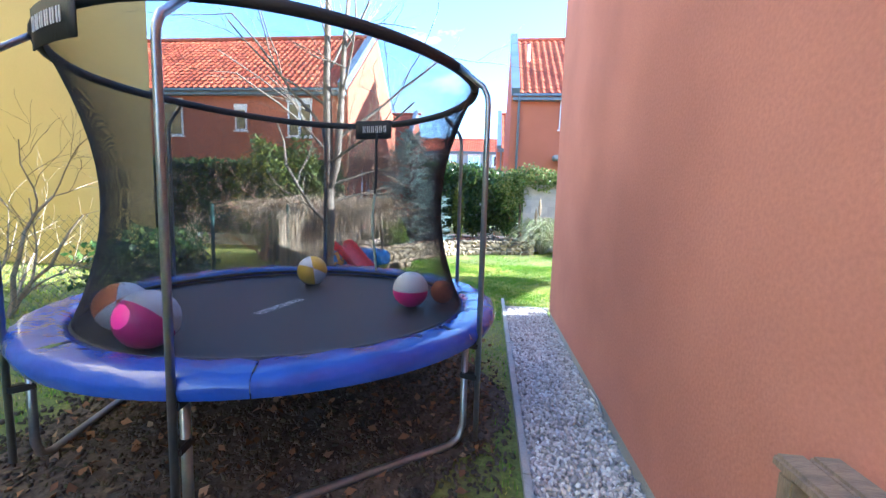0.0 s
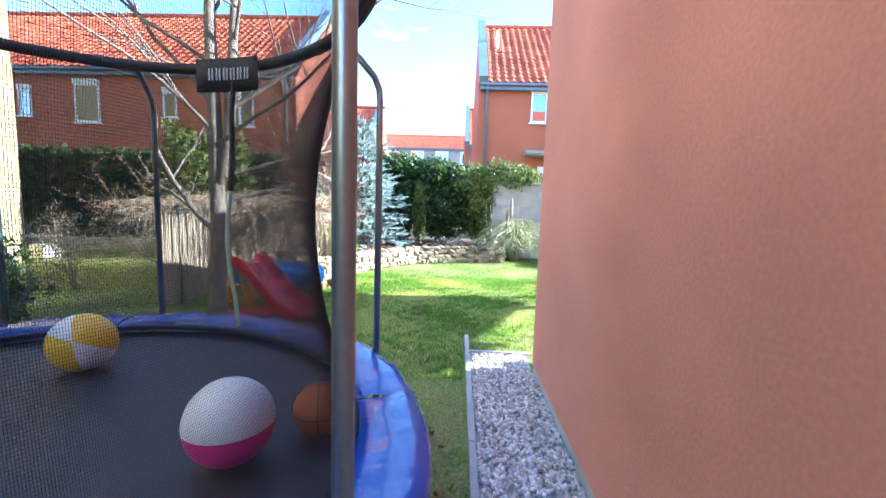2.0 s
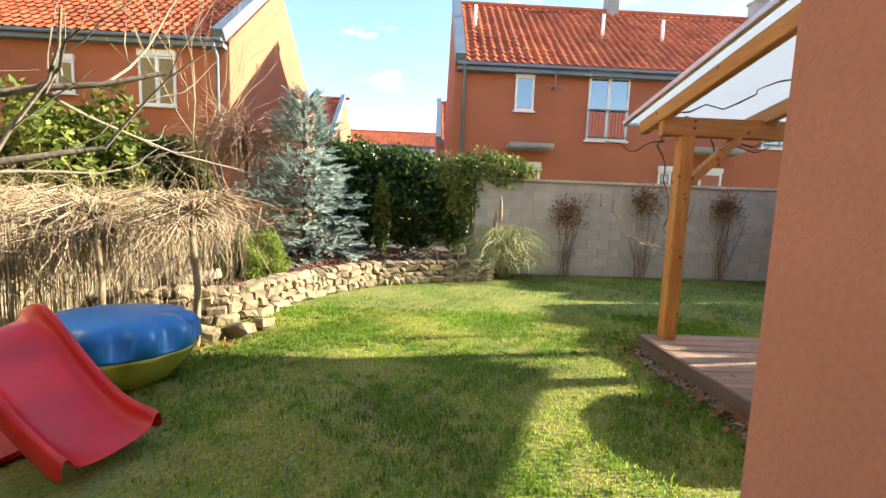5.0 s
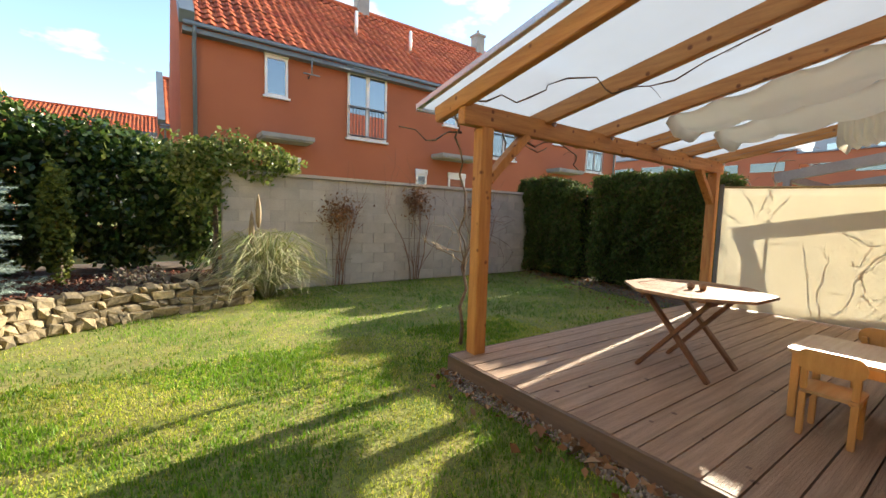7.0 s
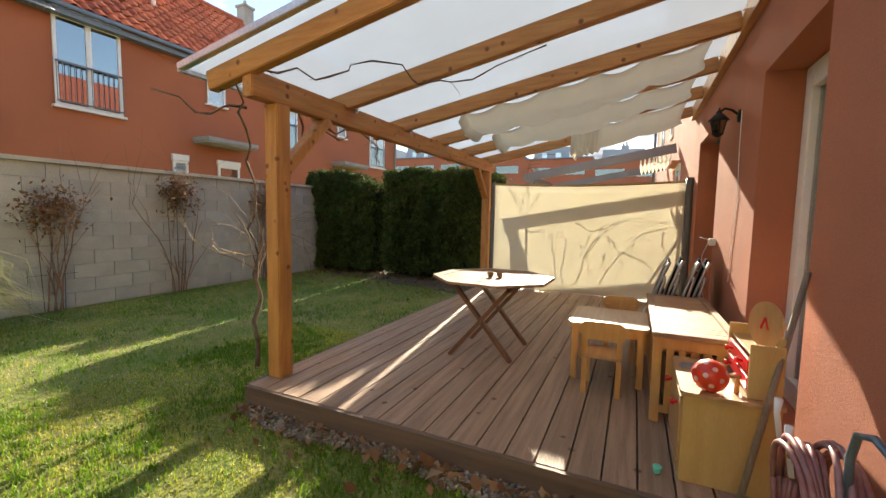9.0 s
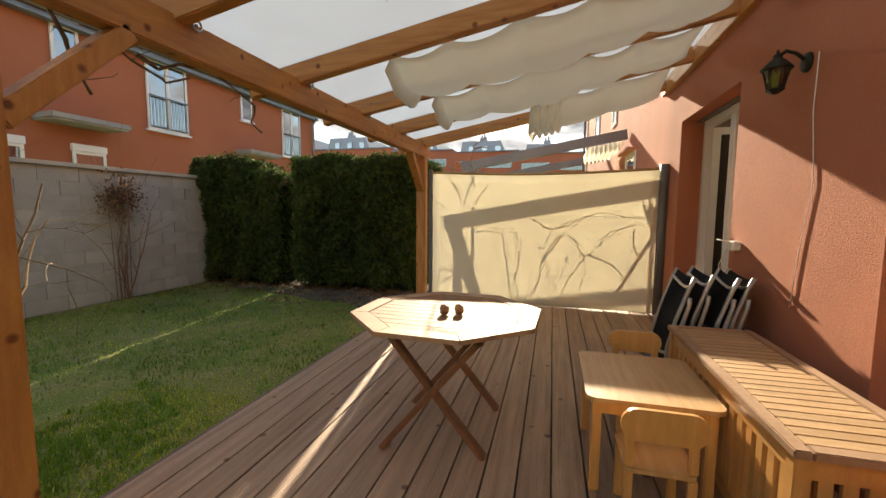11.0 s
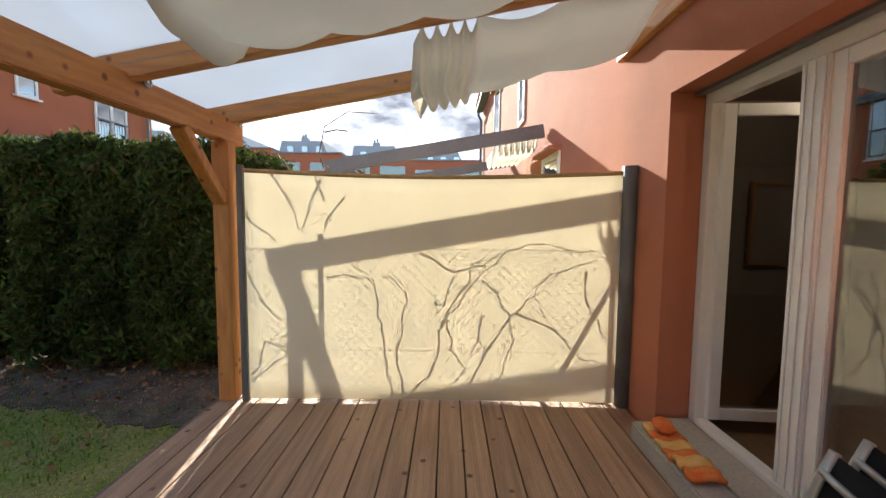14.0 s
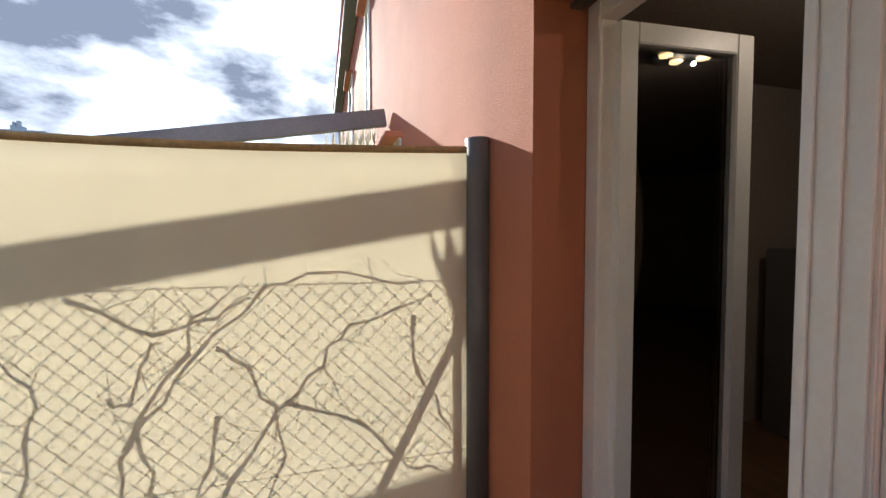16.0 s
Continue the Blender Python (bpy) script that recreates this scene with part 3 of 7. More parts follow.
# ---- deck ----
DX0, DX1, DY0, DY1, DZ = 2.33, 7.55, HY + 0.02, 7.82, 0.15
deck = thing("deck", "brown wooden garden deck with grooved boards", "deck", kind="structure")
part("fascia", bxs((DX0 - 0.03, DX0, DY0, DY1, 0.0, DZ - 0.004), (DX0, DX1, DY1, DY1 + 0.025, 0.0, DZ - 0.004)), mat("dark_fascia_board", (0.17, 0.11, 0.08), (0.12, 0.078, 0.055), 3.0, 0.65, 0.35, 50.0, fine=0.18, stretch=(4, 0.5, 9)), deck, "brown deck fascia board")
# solid filler, no framing; its dark tone stands for shade below the boards
part("frame", bxs((DX0 + 0.05, DX1, DY0, DY1 - 0.03, 0.0, DZ - 0.032)), soil, deck, "dark filler standing in for shade under the boards")
NB = 20
pitch = (DY1 - DY0) / NB
bm = bmesh.new()
L = DX1 - DX0
w = pitch - 0.010
pr = []
ng = 9
for g in range(ng):
    a = -w / 2 + w * g / ng
    b = w / ng
    pr += [(a + 0.0 * b, 0.0), (a + 0.62 * b, 0.0), (a + 0.70 * b, -0.0008), (a + 0.92 * b, -0.0008)]
pr.append((w / 2, 0.0))
lo = [bm.verts.new((0, a, h)) for a, h in pr]
hi = [bm.verts.new((L, a, h)) for a, h in pr]
for k in range(len(pr) - 1):
    bm.faces.new((lo[k], hi[k], hi[k + 1], lo[k + 1]))
s = [bm.verts.new(c) for c in ((0, -w / 2, -0.028), (L, -w / 2, -0.028), (L, w / 2, -0.028), (0, w / 2, -0.028))]
bm.faces.new((lo[0], s[0], s[1], hi[0]))
bm.faces.new((lo[-1], hi[-1], s[2], s[3]))
bm.faces.new((s[0], s[3], *lo[::-1]))
bm.faces.new((s[1], *hi, s[2]))
board = mesh_of("deck_board", bm, deck_mat)
for i in range(NB):
    piece("deck_board", board, deck, Matrix.Translation((DX0 + random.uniform(-0.003, 0.003), DY0 + pitch * (i + 0.5), DZ + random.uniform(-0.0015, 0.001))))

# ---- pergola ----
perg = thing("pergola", "oiled pine pergola with frosted sheet roof", "pergola", at=(0, 0, 0))
PY = 7.74
for px in (2.56, 7.30):
    bm = bmesh.new()
    box(bm, px - 0.065, px + 0.065, PY - 0.065, PY + 0.065, DZ, 2.20, 0.008)
    part("post", bm, pine, perg, "square pine post")
bm = bmesh.new()
box(bm, 2.30, 7.52, PY - 0.05, PY + 0.05, 2.20, 2.38, 0.008)
part("front_beam", bm, pine_x, perg, "pine beam with knots")
for px, d in ((2.56, 1), (7.30, -1)):
    bm = bmesh.new()
    beam(bm, (px + d * 0.06, PY, 1.74), (px + d * 0.53, PY, 2.21), 0.08, 0.10, up=(0, 1, 0))
    part("brace", bm, pine, perg, "slanting pine brace")
bm = bmesh.new()
box(bm, 2.2, 7.55, HY, HY + 0.06, 2.90, 3.08, 0.006)
part("wall_plate", bm, pine_x, perg, "pine plank fixed to the wall")
RX = [2.32, 3.34, 4.34, 5.34, 6.34, 7.36]
RZ0, RZ1, RY0, RY1 = 3.0, 2.34, HY + 0.06, 8.12
for x in RX:
    bm = bmesh.new()
    beam(bm, (x, RY0, RZ0), (x, RY1, RZ1), 0.08, 0.14)
    part("rafter", bm, pine_y, perg, "sloping pine rafter")
sl = math.atan2(RZ1 - RZ0, RY1 - RY0)
for a, b in zip([2.18] + RX[1:-1], RX[1:-1] + [7.48]):
    bm = bmesh.new()
    beam(bm, ((a + b) / 2, RY0 - 0.02, RZ0 + 0.085), ((a + b) / 2, RY1 + 0.12, RZ1 + 0.07), b - a - 0.004, 0.012, bevel=0)
    part("roof_sheet", bm, poly_mat, perg, "frosted translucent roof sheet")
bm = bmesh.new()
beam(bm, (2.175, RY0, RZ0 + 0.09), (2.175, RY1 + 0.13, RZ1 + 0.075), 0.05, 0.05, bevel=0.004)
box(bm, 2.16, 7.5, RY1 + 0.10, RY1 + 0.14, RZ1 + 0.04, RZ1 + 0.09, 0.004)
part("edge_profile", bm, mat("aluminium", (0.6, 0.62, 0.64), (0.52, 0.54, 0.56), 4.0, 0.35, metal=0.8), perg, "aluminium edge profile of the roof")

# ---- side screen ----
scr = thing("privacy_screen", "cream roll-out privacy screen with dark posts", "screen")
bm = bmesh.new()
nx, nz = 24, 12
g = [[bm.verts.new((7.25 + 0.02 * math.sin(math.pi * i / nx), 4.64 + 2.92 * i / nx, 0.168 + (1.822 - 0.04 * math.sin(math.pi * i / nx)) * j / nz)) for j in range(nz + 1)] for i in range(nx + 1)]
for i in range(nx):
    for j in range(nz):
        bm.faces.new((g[i][j], g[i + 1][j], g[i + 1][j + 1], g[i][j + 1]))
cloth = part("cloth", bm, screen_mat, scr, "cream screen cloth", True)
cloth.modifiers.new("thick", "SOLIDIFY").thickness = 0.001
bm = bmesh.new()
g = [[bm.verts.new((7.246 + 0.02 * math.sin(math.pi * i / nx), 4.64 + 2.92 * i / nx, 1.993 - 0.04 * math.sin(math.pi * i / nx) - dz)) for dz in (0.0, 0.032)] for i in range(nx + 1)]
for q, r in zip(g, g[1:]):
    bm.faces.new((q[0], q[1], r[1], r[0]))
hem = part("hem", bm, mat("tan_webbing", (0.52, 0.38, 0.20), (0.46, 0.33, 0.17), 20.0, 0.9), scr, "tan stitched top hem", True)
hem.modifiers.new("thick", "SOLIDIFY").thickness = 0.004
bm = bmesh.new()
tube(bm, [(7.25, 4.595, 0.15), (7.25, 4.595, 2.03)], 0.06, 20)
part("cassette", bm, anthracite, scr, "round dark grey cassette", True)
bm = bmesh.new()
box(bm, 7.225, 7.275, 7.565, 7.615, 0.15, 2.02, 0.006)
part("end_post", bm, anthracite, scr, "dark grey end post")

# ---- garden materials ----
rng = np.random.default_rng(7)
gravel_mat = island_mat("pale_gravel", [(0.24, 0.20, 0.185), (0.78, 0.70, 0.64), (0.36, 0.31, 0.29), (0.62, 0.53, 0.47), (0.85, 0.81, 0.77), (0.50, 0.45, 0.43)], 0.85)
grass_mat = island_mat("grass_blades", [(0.22, 0.32, 0.02), (0.42, 0.46, 0.045), (0.29, 0.38, 0.026), (0.62, 0.53, 0.15), (0.36, 0.42, 0.033)], 0.55, 0.5)
lush_mat = island_mat("lush_grass_blades", [(0.08, 0.19, 0.010), (0.17, 0.30, 0.018), (0.12, 0.25, 0.013), (0.28, 0.36, 0.04)], 0.5, 0.5)
stone_mat = mat("sandstone", (0.35, 0.27, 0.15), (0.15, 0.12, 0.075), 6.0, 0.9, 0.9, 40.0, fine=0.28, rnd=0.42)
bark_pale = mat("pale_bark", (0.27, 0.225, 0.165), (0.165, 0.135, 0.10), 9.0, 0.9, 0.6, 60.0, fine=0.2)
bark_dark = mat("dark_bark", (0.10, 0.075, 0.055), (0.15, 0.11, 0.08), 12.0, 0.9, 0.6, 60.0, fine=0.2)
bark_straw = mat("straw_twigs", (0.36, 0.275, 0.165), (0.24, 0.175, 0.105), 4.0, 0.85, 0.2, 40.0)
bark_red = mat("reddish_twigs", (0.26, 0.14, 0.09), (0.33, 0.20, 0.13), 4.0, 0.85, 0.2, 40.0)
laurel_leaf = island_mat("laurel_leaves", [(0.022, 0.05, 0.014), (0.04, 0.085, 0.018), (0.06, 0.11, 0.02), (0.17, 0.21, 0.05)], 0.3, 0.28, 0.5)
ivy_leaf = island_mat("ivy_leaves", [(0.06, 0.12, 0.02), (0.13, 0.19, 0.03), (0.32, 0.33, 0.12), (0.18, 0.24, 0.045)], 0.4, 0.3)
spruce_leaf = island_mat("blue_spruce_needles", [(0.17, 0.24, 0.205), (0.28, 0.36, 0.325), (0.42, 0.50, 0.46), (0.21, 0.29, 0.25)], 0.55, 0.15)
thuja_leaf = island_mat("thuja_sprays", [(0.025, 0.05, 0.012), (0.055, 0.09, 0.02), (0.10, 0.14, 0.032), (0.035, 0.065, 0.015), (0.12, 0.085, 0.04)], 0.75, 0.25, 0.15)
pine_leaf = island_mat("dwarf_pine_needles", [(0.12, 0.19, 0.02), (0.20, 0.28, 0.03), (0.31, 0.36, 0.05)], 0.6, 0.25)
gold_leaf = island_mat("golden_conifer_sprays", [(0.05, 0.075, 0.012), (0.10, 0.13, 0.02), (0.20, 0.21, 0.035)], 0.6, 0.2)
straw_leaf = island_mat("dry_straw", [(0.46, 0.42, 0.25), (0.66, 0.62, 0.44), (0.20, 0.27, 0.07), (0.52, 0.50, 0.30)], 0.7, 0.3)
dead_leaf = island_mat("dead_leaves", [(0.22, 0.10, 0.04), (0.30, 0.16, 0.08), (0.16, 0.075, 0.035), (0.36, 0.24, 0.14)], 0.8, 0.1)
mulch_mat = island_mat("bark_mulch", [(0.10, 0.035, 0.022), (0.17, 0.06, 0.035), (0.07, 0.03, 0.02), (0.22, 0.10, 0.06)], 0.9)

# ---- lawn grass ----


def blades(name, pts, hmin, hmax, width, material, lean=0.5):
    n = len(pts)
    a = rng.uniform(0, 2 * np.pi, n)
    h = rng.uniform(hmin, hmax, n)
    side = np.stack([np.cos(a), np.sin(a), np.zeros(n)], 1) * width * rng.uniform(0.6, 1.3, n)[:, None]
    b = a + np.pi / 2 + rng.normal(0, 0.4, n)
    tilt = np.stack([np.cos(b), np.sin(b), np.zeros(n)], 1) * (h * lean * rng.uniform(0.1, 1.2, n))[:, None]
    up = np.array([0, 0, 1.0]) * h[:, None]
    v = np.stack([pts - side, pts + side, pts + tilt * 0.35 + up * 0.6 + side * 0.6, pts + tilt * 0.35 + up * 0.6 - side * 0.6, pts + tilt + up * 0.92], 1)
    base = (np.arange(n) * 5)[:, None]
    f = np.concatenate([base + np.array([0, 1, 2]), base + np.array([0, 2, 3]), base + np.array([3, 2, 4])], 0)
    return stuff_mesh(name, v.reshape(-1, 3), f, material)


def lawn_points(n, x0, x1, y0, y1):
    p = np.stack([rng.uniform(x0, x1, n), rng.uniform(y0, y1, n), np.full(n, -0.014)], 1)
    x, y = p[:, 0], p[:, 1]
    ok = ~((x > 2.28) & (y < 7.86)) & ~((x > HX - 0.02) & (y < HY + 0.02)) & ~((x > 0.22) & (y < 4.99)) & (y < 12.5)
    ok &= ~((((x + 1.3) / 1.55) ** 2 + ((y - 2.0) / 1.75) ** 2 < rng.uniform(0.75, 1.1, n)))
    bed = np.interp(x, [-3.4, -2.6, -2.1, -1.6, -0.9, 0.0, 1.15, 1.5], [7.6, 8.1, 8.5, 10.0, 10.85, 11.25, 11.5, 12.5])
    ok &= y < bed
    ok &= ~((y > 7.8) & (x > 7.35 + 0.25 * (y - 7.86) + rng.normal(0, 0.28, n)))
    ok &= (np.sin(x * 2.1 + 3) * np.sin(y * 1.7 + x) + rng.normal(0, 0.5, n)) > -1.1
    ok &= ~((((x + 2.2) / 0.9) ** 2 + ((y - 5.6) / 0.75) ** 2 < rng.uniform(0.5, 1.2, n)))
    return p[ok]


for pts in (lawn_points(150000, -3.4, 4.2, 4.4, 9.2), lawn_points(70000, -3.2, 8.6, 7.8, 12.6), lawn_points(26000, -3.6, 0.24, -1.6, 4.6)):
    x, y = pts[:, 0], pts[:, 1]
    pn = 0.8 * np.sin(x * 3.1 + 1.7 * np.sin(y * 1.3)) + 0.8 * np.sin(y * 4.3 + 2.0 * np.sin(x * 2.2)) + 0.6 * np.sin(15 * (0.8 * x + 0.6 * y) + 5 * np.sin(7 * (0.3 * x - 0.95 * y))) + 0.6 * np.sin(23 * (0.5 * x - 0.87 * y) + 5 * np.sin(9 * x + 2)) + 0.4 * np.sin(x * 9.0 + 3 * np.sin(y * 7)) * np.sin(y * 8.0) + rng.normal(0, 0.6, len(x))
    for sel, h0, h1, w, gm, lb in ((pn > 0.15, 0.018, 0.055, 0.0040, lush_mat, "lush green tufts of the lawn"), (pn <= 0.15, 0.008, 0.028, 0.0034, grass_mat, "short green lawn grass with dry patches")):
        tagged(new("lawn_grass", blades("lawn_grass", pts[sel], h0, h1, w, gm, 0.8)), lb, "grass", kind="stuff")
# neighbouring gardens
p = np.stack([rng.uniform(-14, -3.4, 40000), rng.uniform(3, 14, 40000), np.full(40000, -0.014)], 1)
tagged(new("lawn_grass", blades("lawn_grass", p, 0.02, 0.06, 0.006, grass_mat)), "lawn of the neighbouring garden", "grass", kind="stuff")

# clods of soil and moss under the trampoline
n = 9000
ca, cr_ = rng.uniform(0, 2 * np.pi, n), np.sqrt(rng.uniform(0, 1, n)) * (1.0 + 0.08 * rng.normal(0, 1, n))
cp = np.stack([-1.3 + 1.5 * cr_ * np.cos(ca), 2.0 + 1.68 * cr_ * np.sin(ca), rng.uniform(-0.012, 0.006, n)], 1)
cp = cp[cp[:, 0] < 0.2]
cs = np.stack([rng.uniform(0.012, 0.05, len(cp)), rng.uniform(0.012, 0.045, len(cp)), rng.uniform(0.006, 0.02, len(cp))], 1)
clod = island_mat("soil_clods", [(0.05, 0.038, 0.028), (0.105, 0.078, 0.057), (0.065, 0.06, 0.028), (0.15, 0.115, 0.08), (0.06, 0.046, 0.035)], 0.95)
tagged(new("soil_clods", scatter("soil_clods", ICO_V * (1 + 0.2 * np.sin(ICO_V * 13)), ICO_F, cp, cs, clod, rng)), "lumpy dark soil under the trampoline", "soil", kind="stuff")

# dead leaves: under the trampoline, by the deck edge, under the hedge
lp = np.concatenate([
    np.stack([rng.uniform(-2.6, 0.1, 900), rng.uniform(0.6, 3.6, 900), np.full(900, 0.01)], 1),
    np.stack([2.26 - rng.exponential(0.07, 260), rng.uniform(4.9, 7.8, 260), rng.uniform(0.015, 0.05, 260)], 1),
    np.stack([8.6 - rng.exponential(0.55, 1300), rng.uniform(7.9, 12.4, 1300), rng.uniform(0.0, 0.03, 1300)], 1),
    np.stack([rng.uniform(-2.9, -1.7, 250), rng.uniform(7.2, 8.6, 250), np.full(250, 0.01)], 1)])
tagged(new("dead_leaves", scatter("dead_leaves", LEAF_V * np.array([1, 1.1, 2.5]), LEAF_F, lp, rng.uniform(0.03, 0.075, len(lp)), dead_leaf, rng, flat=0.35)), "curled brown dead leaves on the ground", "leaves", kind="stuff")
bl = np.stack([2.24 - rng.exponential(0.05, 26), rng.uniform(5.0, 6.7, 26), rng.uniform(0.03, 0.06, 26)], 1)
tagged(new("dead_leaves", scatter("dead_leaves", LEAF_V * np.array([1, 1.3, 3.5]), LEAF_F, bl, rng.uniform(0.07, 0.12, 26), dead_leaf, rng, flat=0.4)), "large curled brown leaves against the deck", "leaves", kind="stuff")

# ---- gravel strip with edging ----
edg = mat("kerb_concrete", (0.44, 0.43, 0.40), (0.34, 0.33, 0.31), 5.0, 0.9, 0.5, 80.0)
kerb = thing("edging", "narrow concrete edging of the gravel strip", "kerb", kind="structure")
ek = mesh_of("kerb_stone", bxs((-0.02, 0.02, -0.495, 0.495, -0.1, 0.035)), edg)
for i in range(7):
    piece("kerb_stone", ek, kerb, Matrix.Translation((0.255, -1.5 + i * 1.0 + 0.45, random.uniform(-0.004, 0.004))))
part("kerb_stone", bxs((0.235, 0.85, 4.95, 4.985, -0.1, 0.035)), edg, kerb)
structure("gravel_bed", bxs((0.275, 0.811, -2.0, 4.95, -0.05, 0.003)), mortar, "gravel bed beneath pebbles", "gravel")
n = 9500
gp = np.stack([rng.uniform(0.285, 0.80, n), 4.93 - (rng.uniform(0, 1, n) ** 1.0) * 6.3, rng.uniform(0.004, 0.022, n)], 1)
gs = np.stack([rng.uniform(0.022, 0.05, n), rng.uniform(0.018, 0.036, n), rng.uniform(0.014, 0.026, n)], 1)
tagged(new("gravel", scatter("gravel", ICO_V * (1 + 0.15 * np.sin(ICO_V * 17)), ICO_F, gp, gs, gravel_mat, rng, smooth=False)), "pale washed gravel pebbles along the wall", "gravel", kind="stuff")
n = 2600
gp = np.stack([rng.uniform(2.12, 2.30, n), rng.uniform(4.65, 7.8, n), rng.uniform(-0.005, 0.02, n)], 1)
gp = gp[gp[:, 0] > 2.16 + 0.05 * np.sin(gp[:, 1] * 5)]
gs = np.stack([rng.uniform(0.015, 0.04, len(gp)), rng.uniform(0.015, 0.03, len(gp)), rng.uniform(0.012, 0.022, len(gp))], 1)
# pebbles in darker tones than the strip along the side wall
tagged(new("gravel", scatter("gravel", ICO_V, ICO_F, gp, gs, island_mat("darker_gravel", [(0.14, 0.11, 0.09), (0.40, 0.34, 0.29), (0.22, 0.18, 0.15), (0.30, 0.24, 0.19)], 0.9), rng)), "gravel along the foot of the deck", "gravel", kind="stuff")
bm = bmesh.new()
tube(bm, [(0.79, 2.30, 0.06), (0.74, 2.28, 0.12), (0.735, 2.22, 0.16), (0.76, 2.15, 0.13), (0.79, 2.12, 0.05)], 0.007, 8)
tagged(part("cable", bm, mat("grey_cable", (0.45, 0.46, 0.47), None, 3.0, 0.5), smooth=True), "loop of grey cable at the plinth", "cable")

# ---- raised bed and dry stone wall ----
LINE = [(-3.2, 8.12), (-2.75, 8.2), (-2.25, 8.38), (-1.99, 8.8), (-1.88, 9.35), (-1.53, 10.05), (-0.93, 10.8), (-0.06, 11.25), (0.75, 11.5), (1.25, 11.64)]


def along(line, d):
    for a, b in zip(line, line[1:]):
        a, b = Vector(a), Vector(b)
        if d <= (b - a).length:
            return a.lerp(b, d / (b - a).length), (b - a).normalized()
        d -= (b - a).length
    return Vector(line[-1]), (Vector(line[-1]) - Vector(line[-2])).normalized()


bm = bmesh.new()
out = [(x, y + 0.12) for x, y in LINE] + [(1.3, 12.5), (1.0, 15.2), (-5.5, 15.2), (-5.2, 8.3)]
prism(bm, out, -0.1, 0.27)
structure("garden_bed", bm, soil, "raised garden bed of dark soil", "soil")
stones = thing("stone_wall", "low dry wall of rough sandstone pieces", "wall", kind="structure")
kinds = []
for i in range(9):
    bm = bmesh.new()
    bmesh.ops.create_cube(bm, size=1.0)
    bmesh.ops.bevel(bm, geom=bm.edges[:], offset=0.15, segments=1, affect="EDGES")
    sk = [random.uniform(-0.22, 0.22) for _ in range(4)]
    for v in bm.verts:
        v.co += Vector((sk[0] * v.co.z + random.uniform(-0.09, 0.09), random.uniform(-0.1, 0.1), sk[1] * v.co.x + sk[2] * v.co.x * v.co.z + random.uniform(-0.09, 0.09)))
    kinds.append(mesh_of("stone", bm, stone_mat))
total = sum((Vector(b) - Vector(a)).length for a, b in zip(LINE, LINE[1:]))
for row, (z, h) in enumerate(((0.045, 0.125), (0.145, 0.115), (0.24, 0.115), (0.335, 0.10))):
    d = random.uniform(0, 0.1)
    while d < total:
        w = random.choice((0.08, 0.11, 0.14, 0.17, 0.22, 0.28))
        p, t = along(LINE, min(d + w / 2, total - 0.01))
        s = Matrix.Diagonal((w * 1.04, 0.24, h * random.uniform(0.8, 1.15), 1))
        ob = piece("stone", random.choice(kinds), stones, Matrix.Translation((p.x - t.y * 0.038 * row, p.y + t.x * 0.038 * row, z)) @ pose(0, 0, 0, random.uniform(-12, 12), random.uniform(-14, 14), math.degrees(math.atan2(t.y, t.x)) + random.uniform(-10, 10)) @ s)
        d += w
for x, y, s in ((0.15, 12.2, 0.3), (0.5, 12.25, 0.25), (0.8, 12.1, 0.22), (-1.9, 7.9, 0.2), (-2.15, 7.75, 0.17), (-1.75, 8.15, 0.16), (-2.35, 7.6, 0.18)):
    zz = 0.33 if y > 11 else 0.06
    piece("stone", random.choice(kinds), stones, Matrix.Translation((x, y, zz)) @ pose(0, 0, 0, 5, 8, random.uniform(0, 180)) @ Matrix.Diagonal((s * 1.4, s, s * 0.7, 1)))
n = 7000
mp = np.stack([rng.uniform(-3.0, 1.1, n), rng.uniform(8.5, 13.5, n), rng.uniform(0.27, 0.30, n)], 1)
ok = mp[:, 1] > np.interp(mp[:, 0], [p[0] for p in LINE], [p[1] for p in LINE]) + 0.15
mp = mp[ok]
tagged(new("bark_mulch", scatter("bark_mulch", ICO_V * np.array([1, 0.6, 0.25]), ICO_F, mp, rng.uniform(0.03, 0.085, len(mp)), mulch_mat, rng, flat=0.3)), "reddish bark mulch on the raised bed", "mulch", kind="stuff")
bm = bmesh.new()
tube(bm, [(-3.1, 8.35, 0.40), (-2.5, 8.75, 0.50)], [0.07, 0.06], 9)
tagged(part("log", bm, bark_pale, smooth=True), "pale log lying on the stone wall", "log")

# ---- woody plants ----


def branch(bm, p, d, length, r, depth, rnd, droop=0.0, spread=0.7, kids=3, seg=4, wob=0.18, tips=None, up=0.0):
    pts, rr = [p.copy()], [r]
    for i in range(seg):
        d = (d + Vector((rnd.gauss(0, wob), rnd.gauss(0, wob), rnd.gauss(0, wob) - droop + up))).normalized()
        p = p + d * (length / seg)
        pts.append(p.copy())
        rr.append(max(0.0014, r * (1 - 0.55 * (i + 1) / seg)))
    tube(bm, pts, rr, 6 if r > 0.015 else (4 if r > 0.006 else 3), cap=False)
    if tips is not None and depth <= 1:
        tips.extend(pts[1:])
    if depth > 0:
        for k in range(kids):
            i = rnd.randint(1, seg)
            a = d.orthogonal()
            a.rotate(Matrix.Rotation(rnd.uniform(0, 2 * math.pi), 3, d))
            nd = (d + a * rnd.uniform(spread * 0.6, spread * 1.3)).normalized()
            branch(bm, pts[i].copy(), nd, length * rnd.uniform(0.5, 0.78), rr[i] * 0.62, depth - 1, rnd, droop, spread, kids, seg, wob, tips, up)


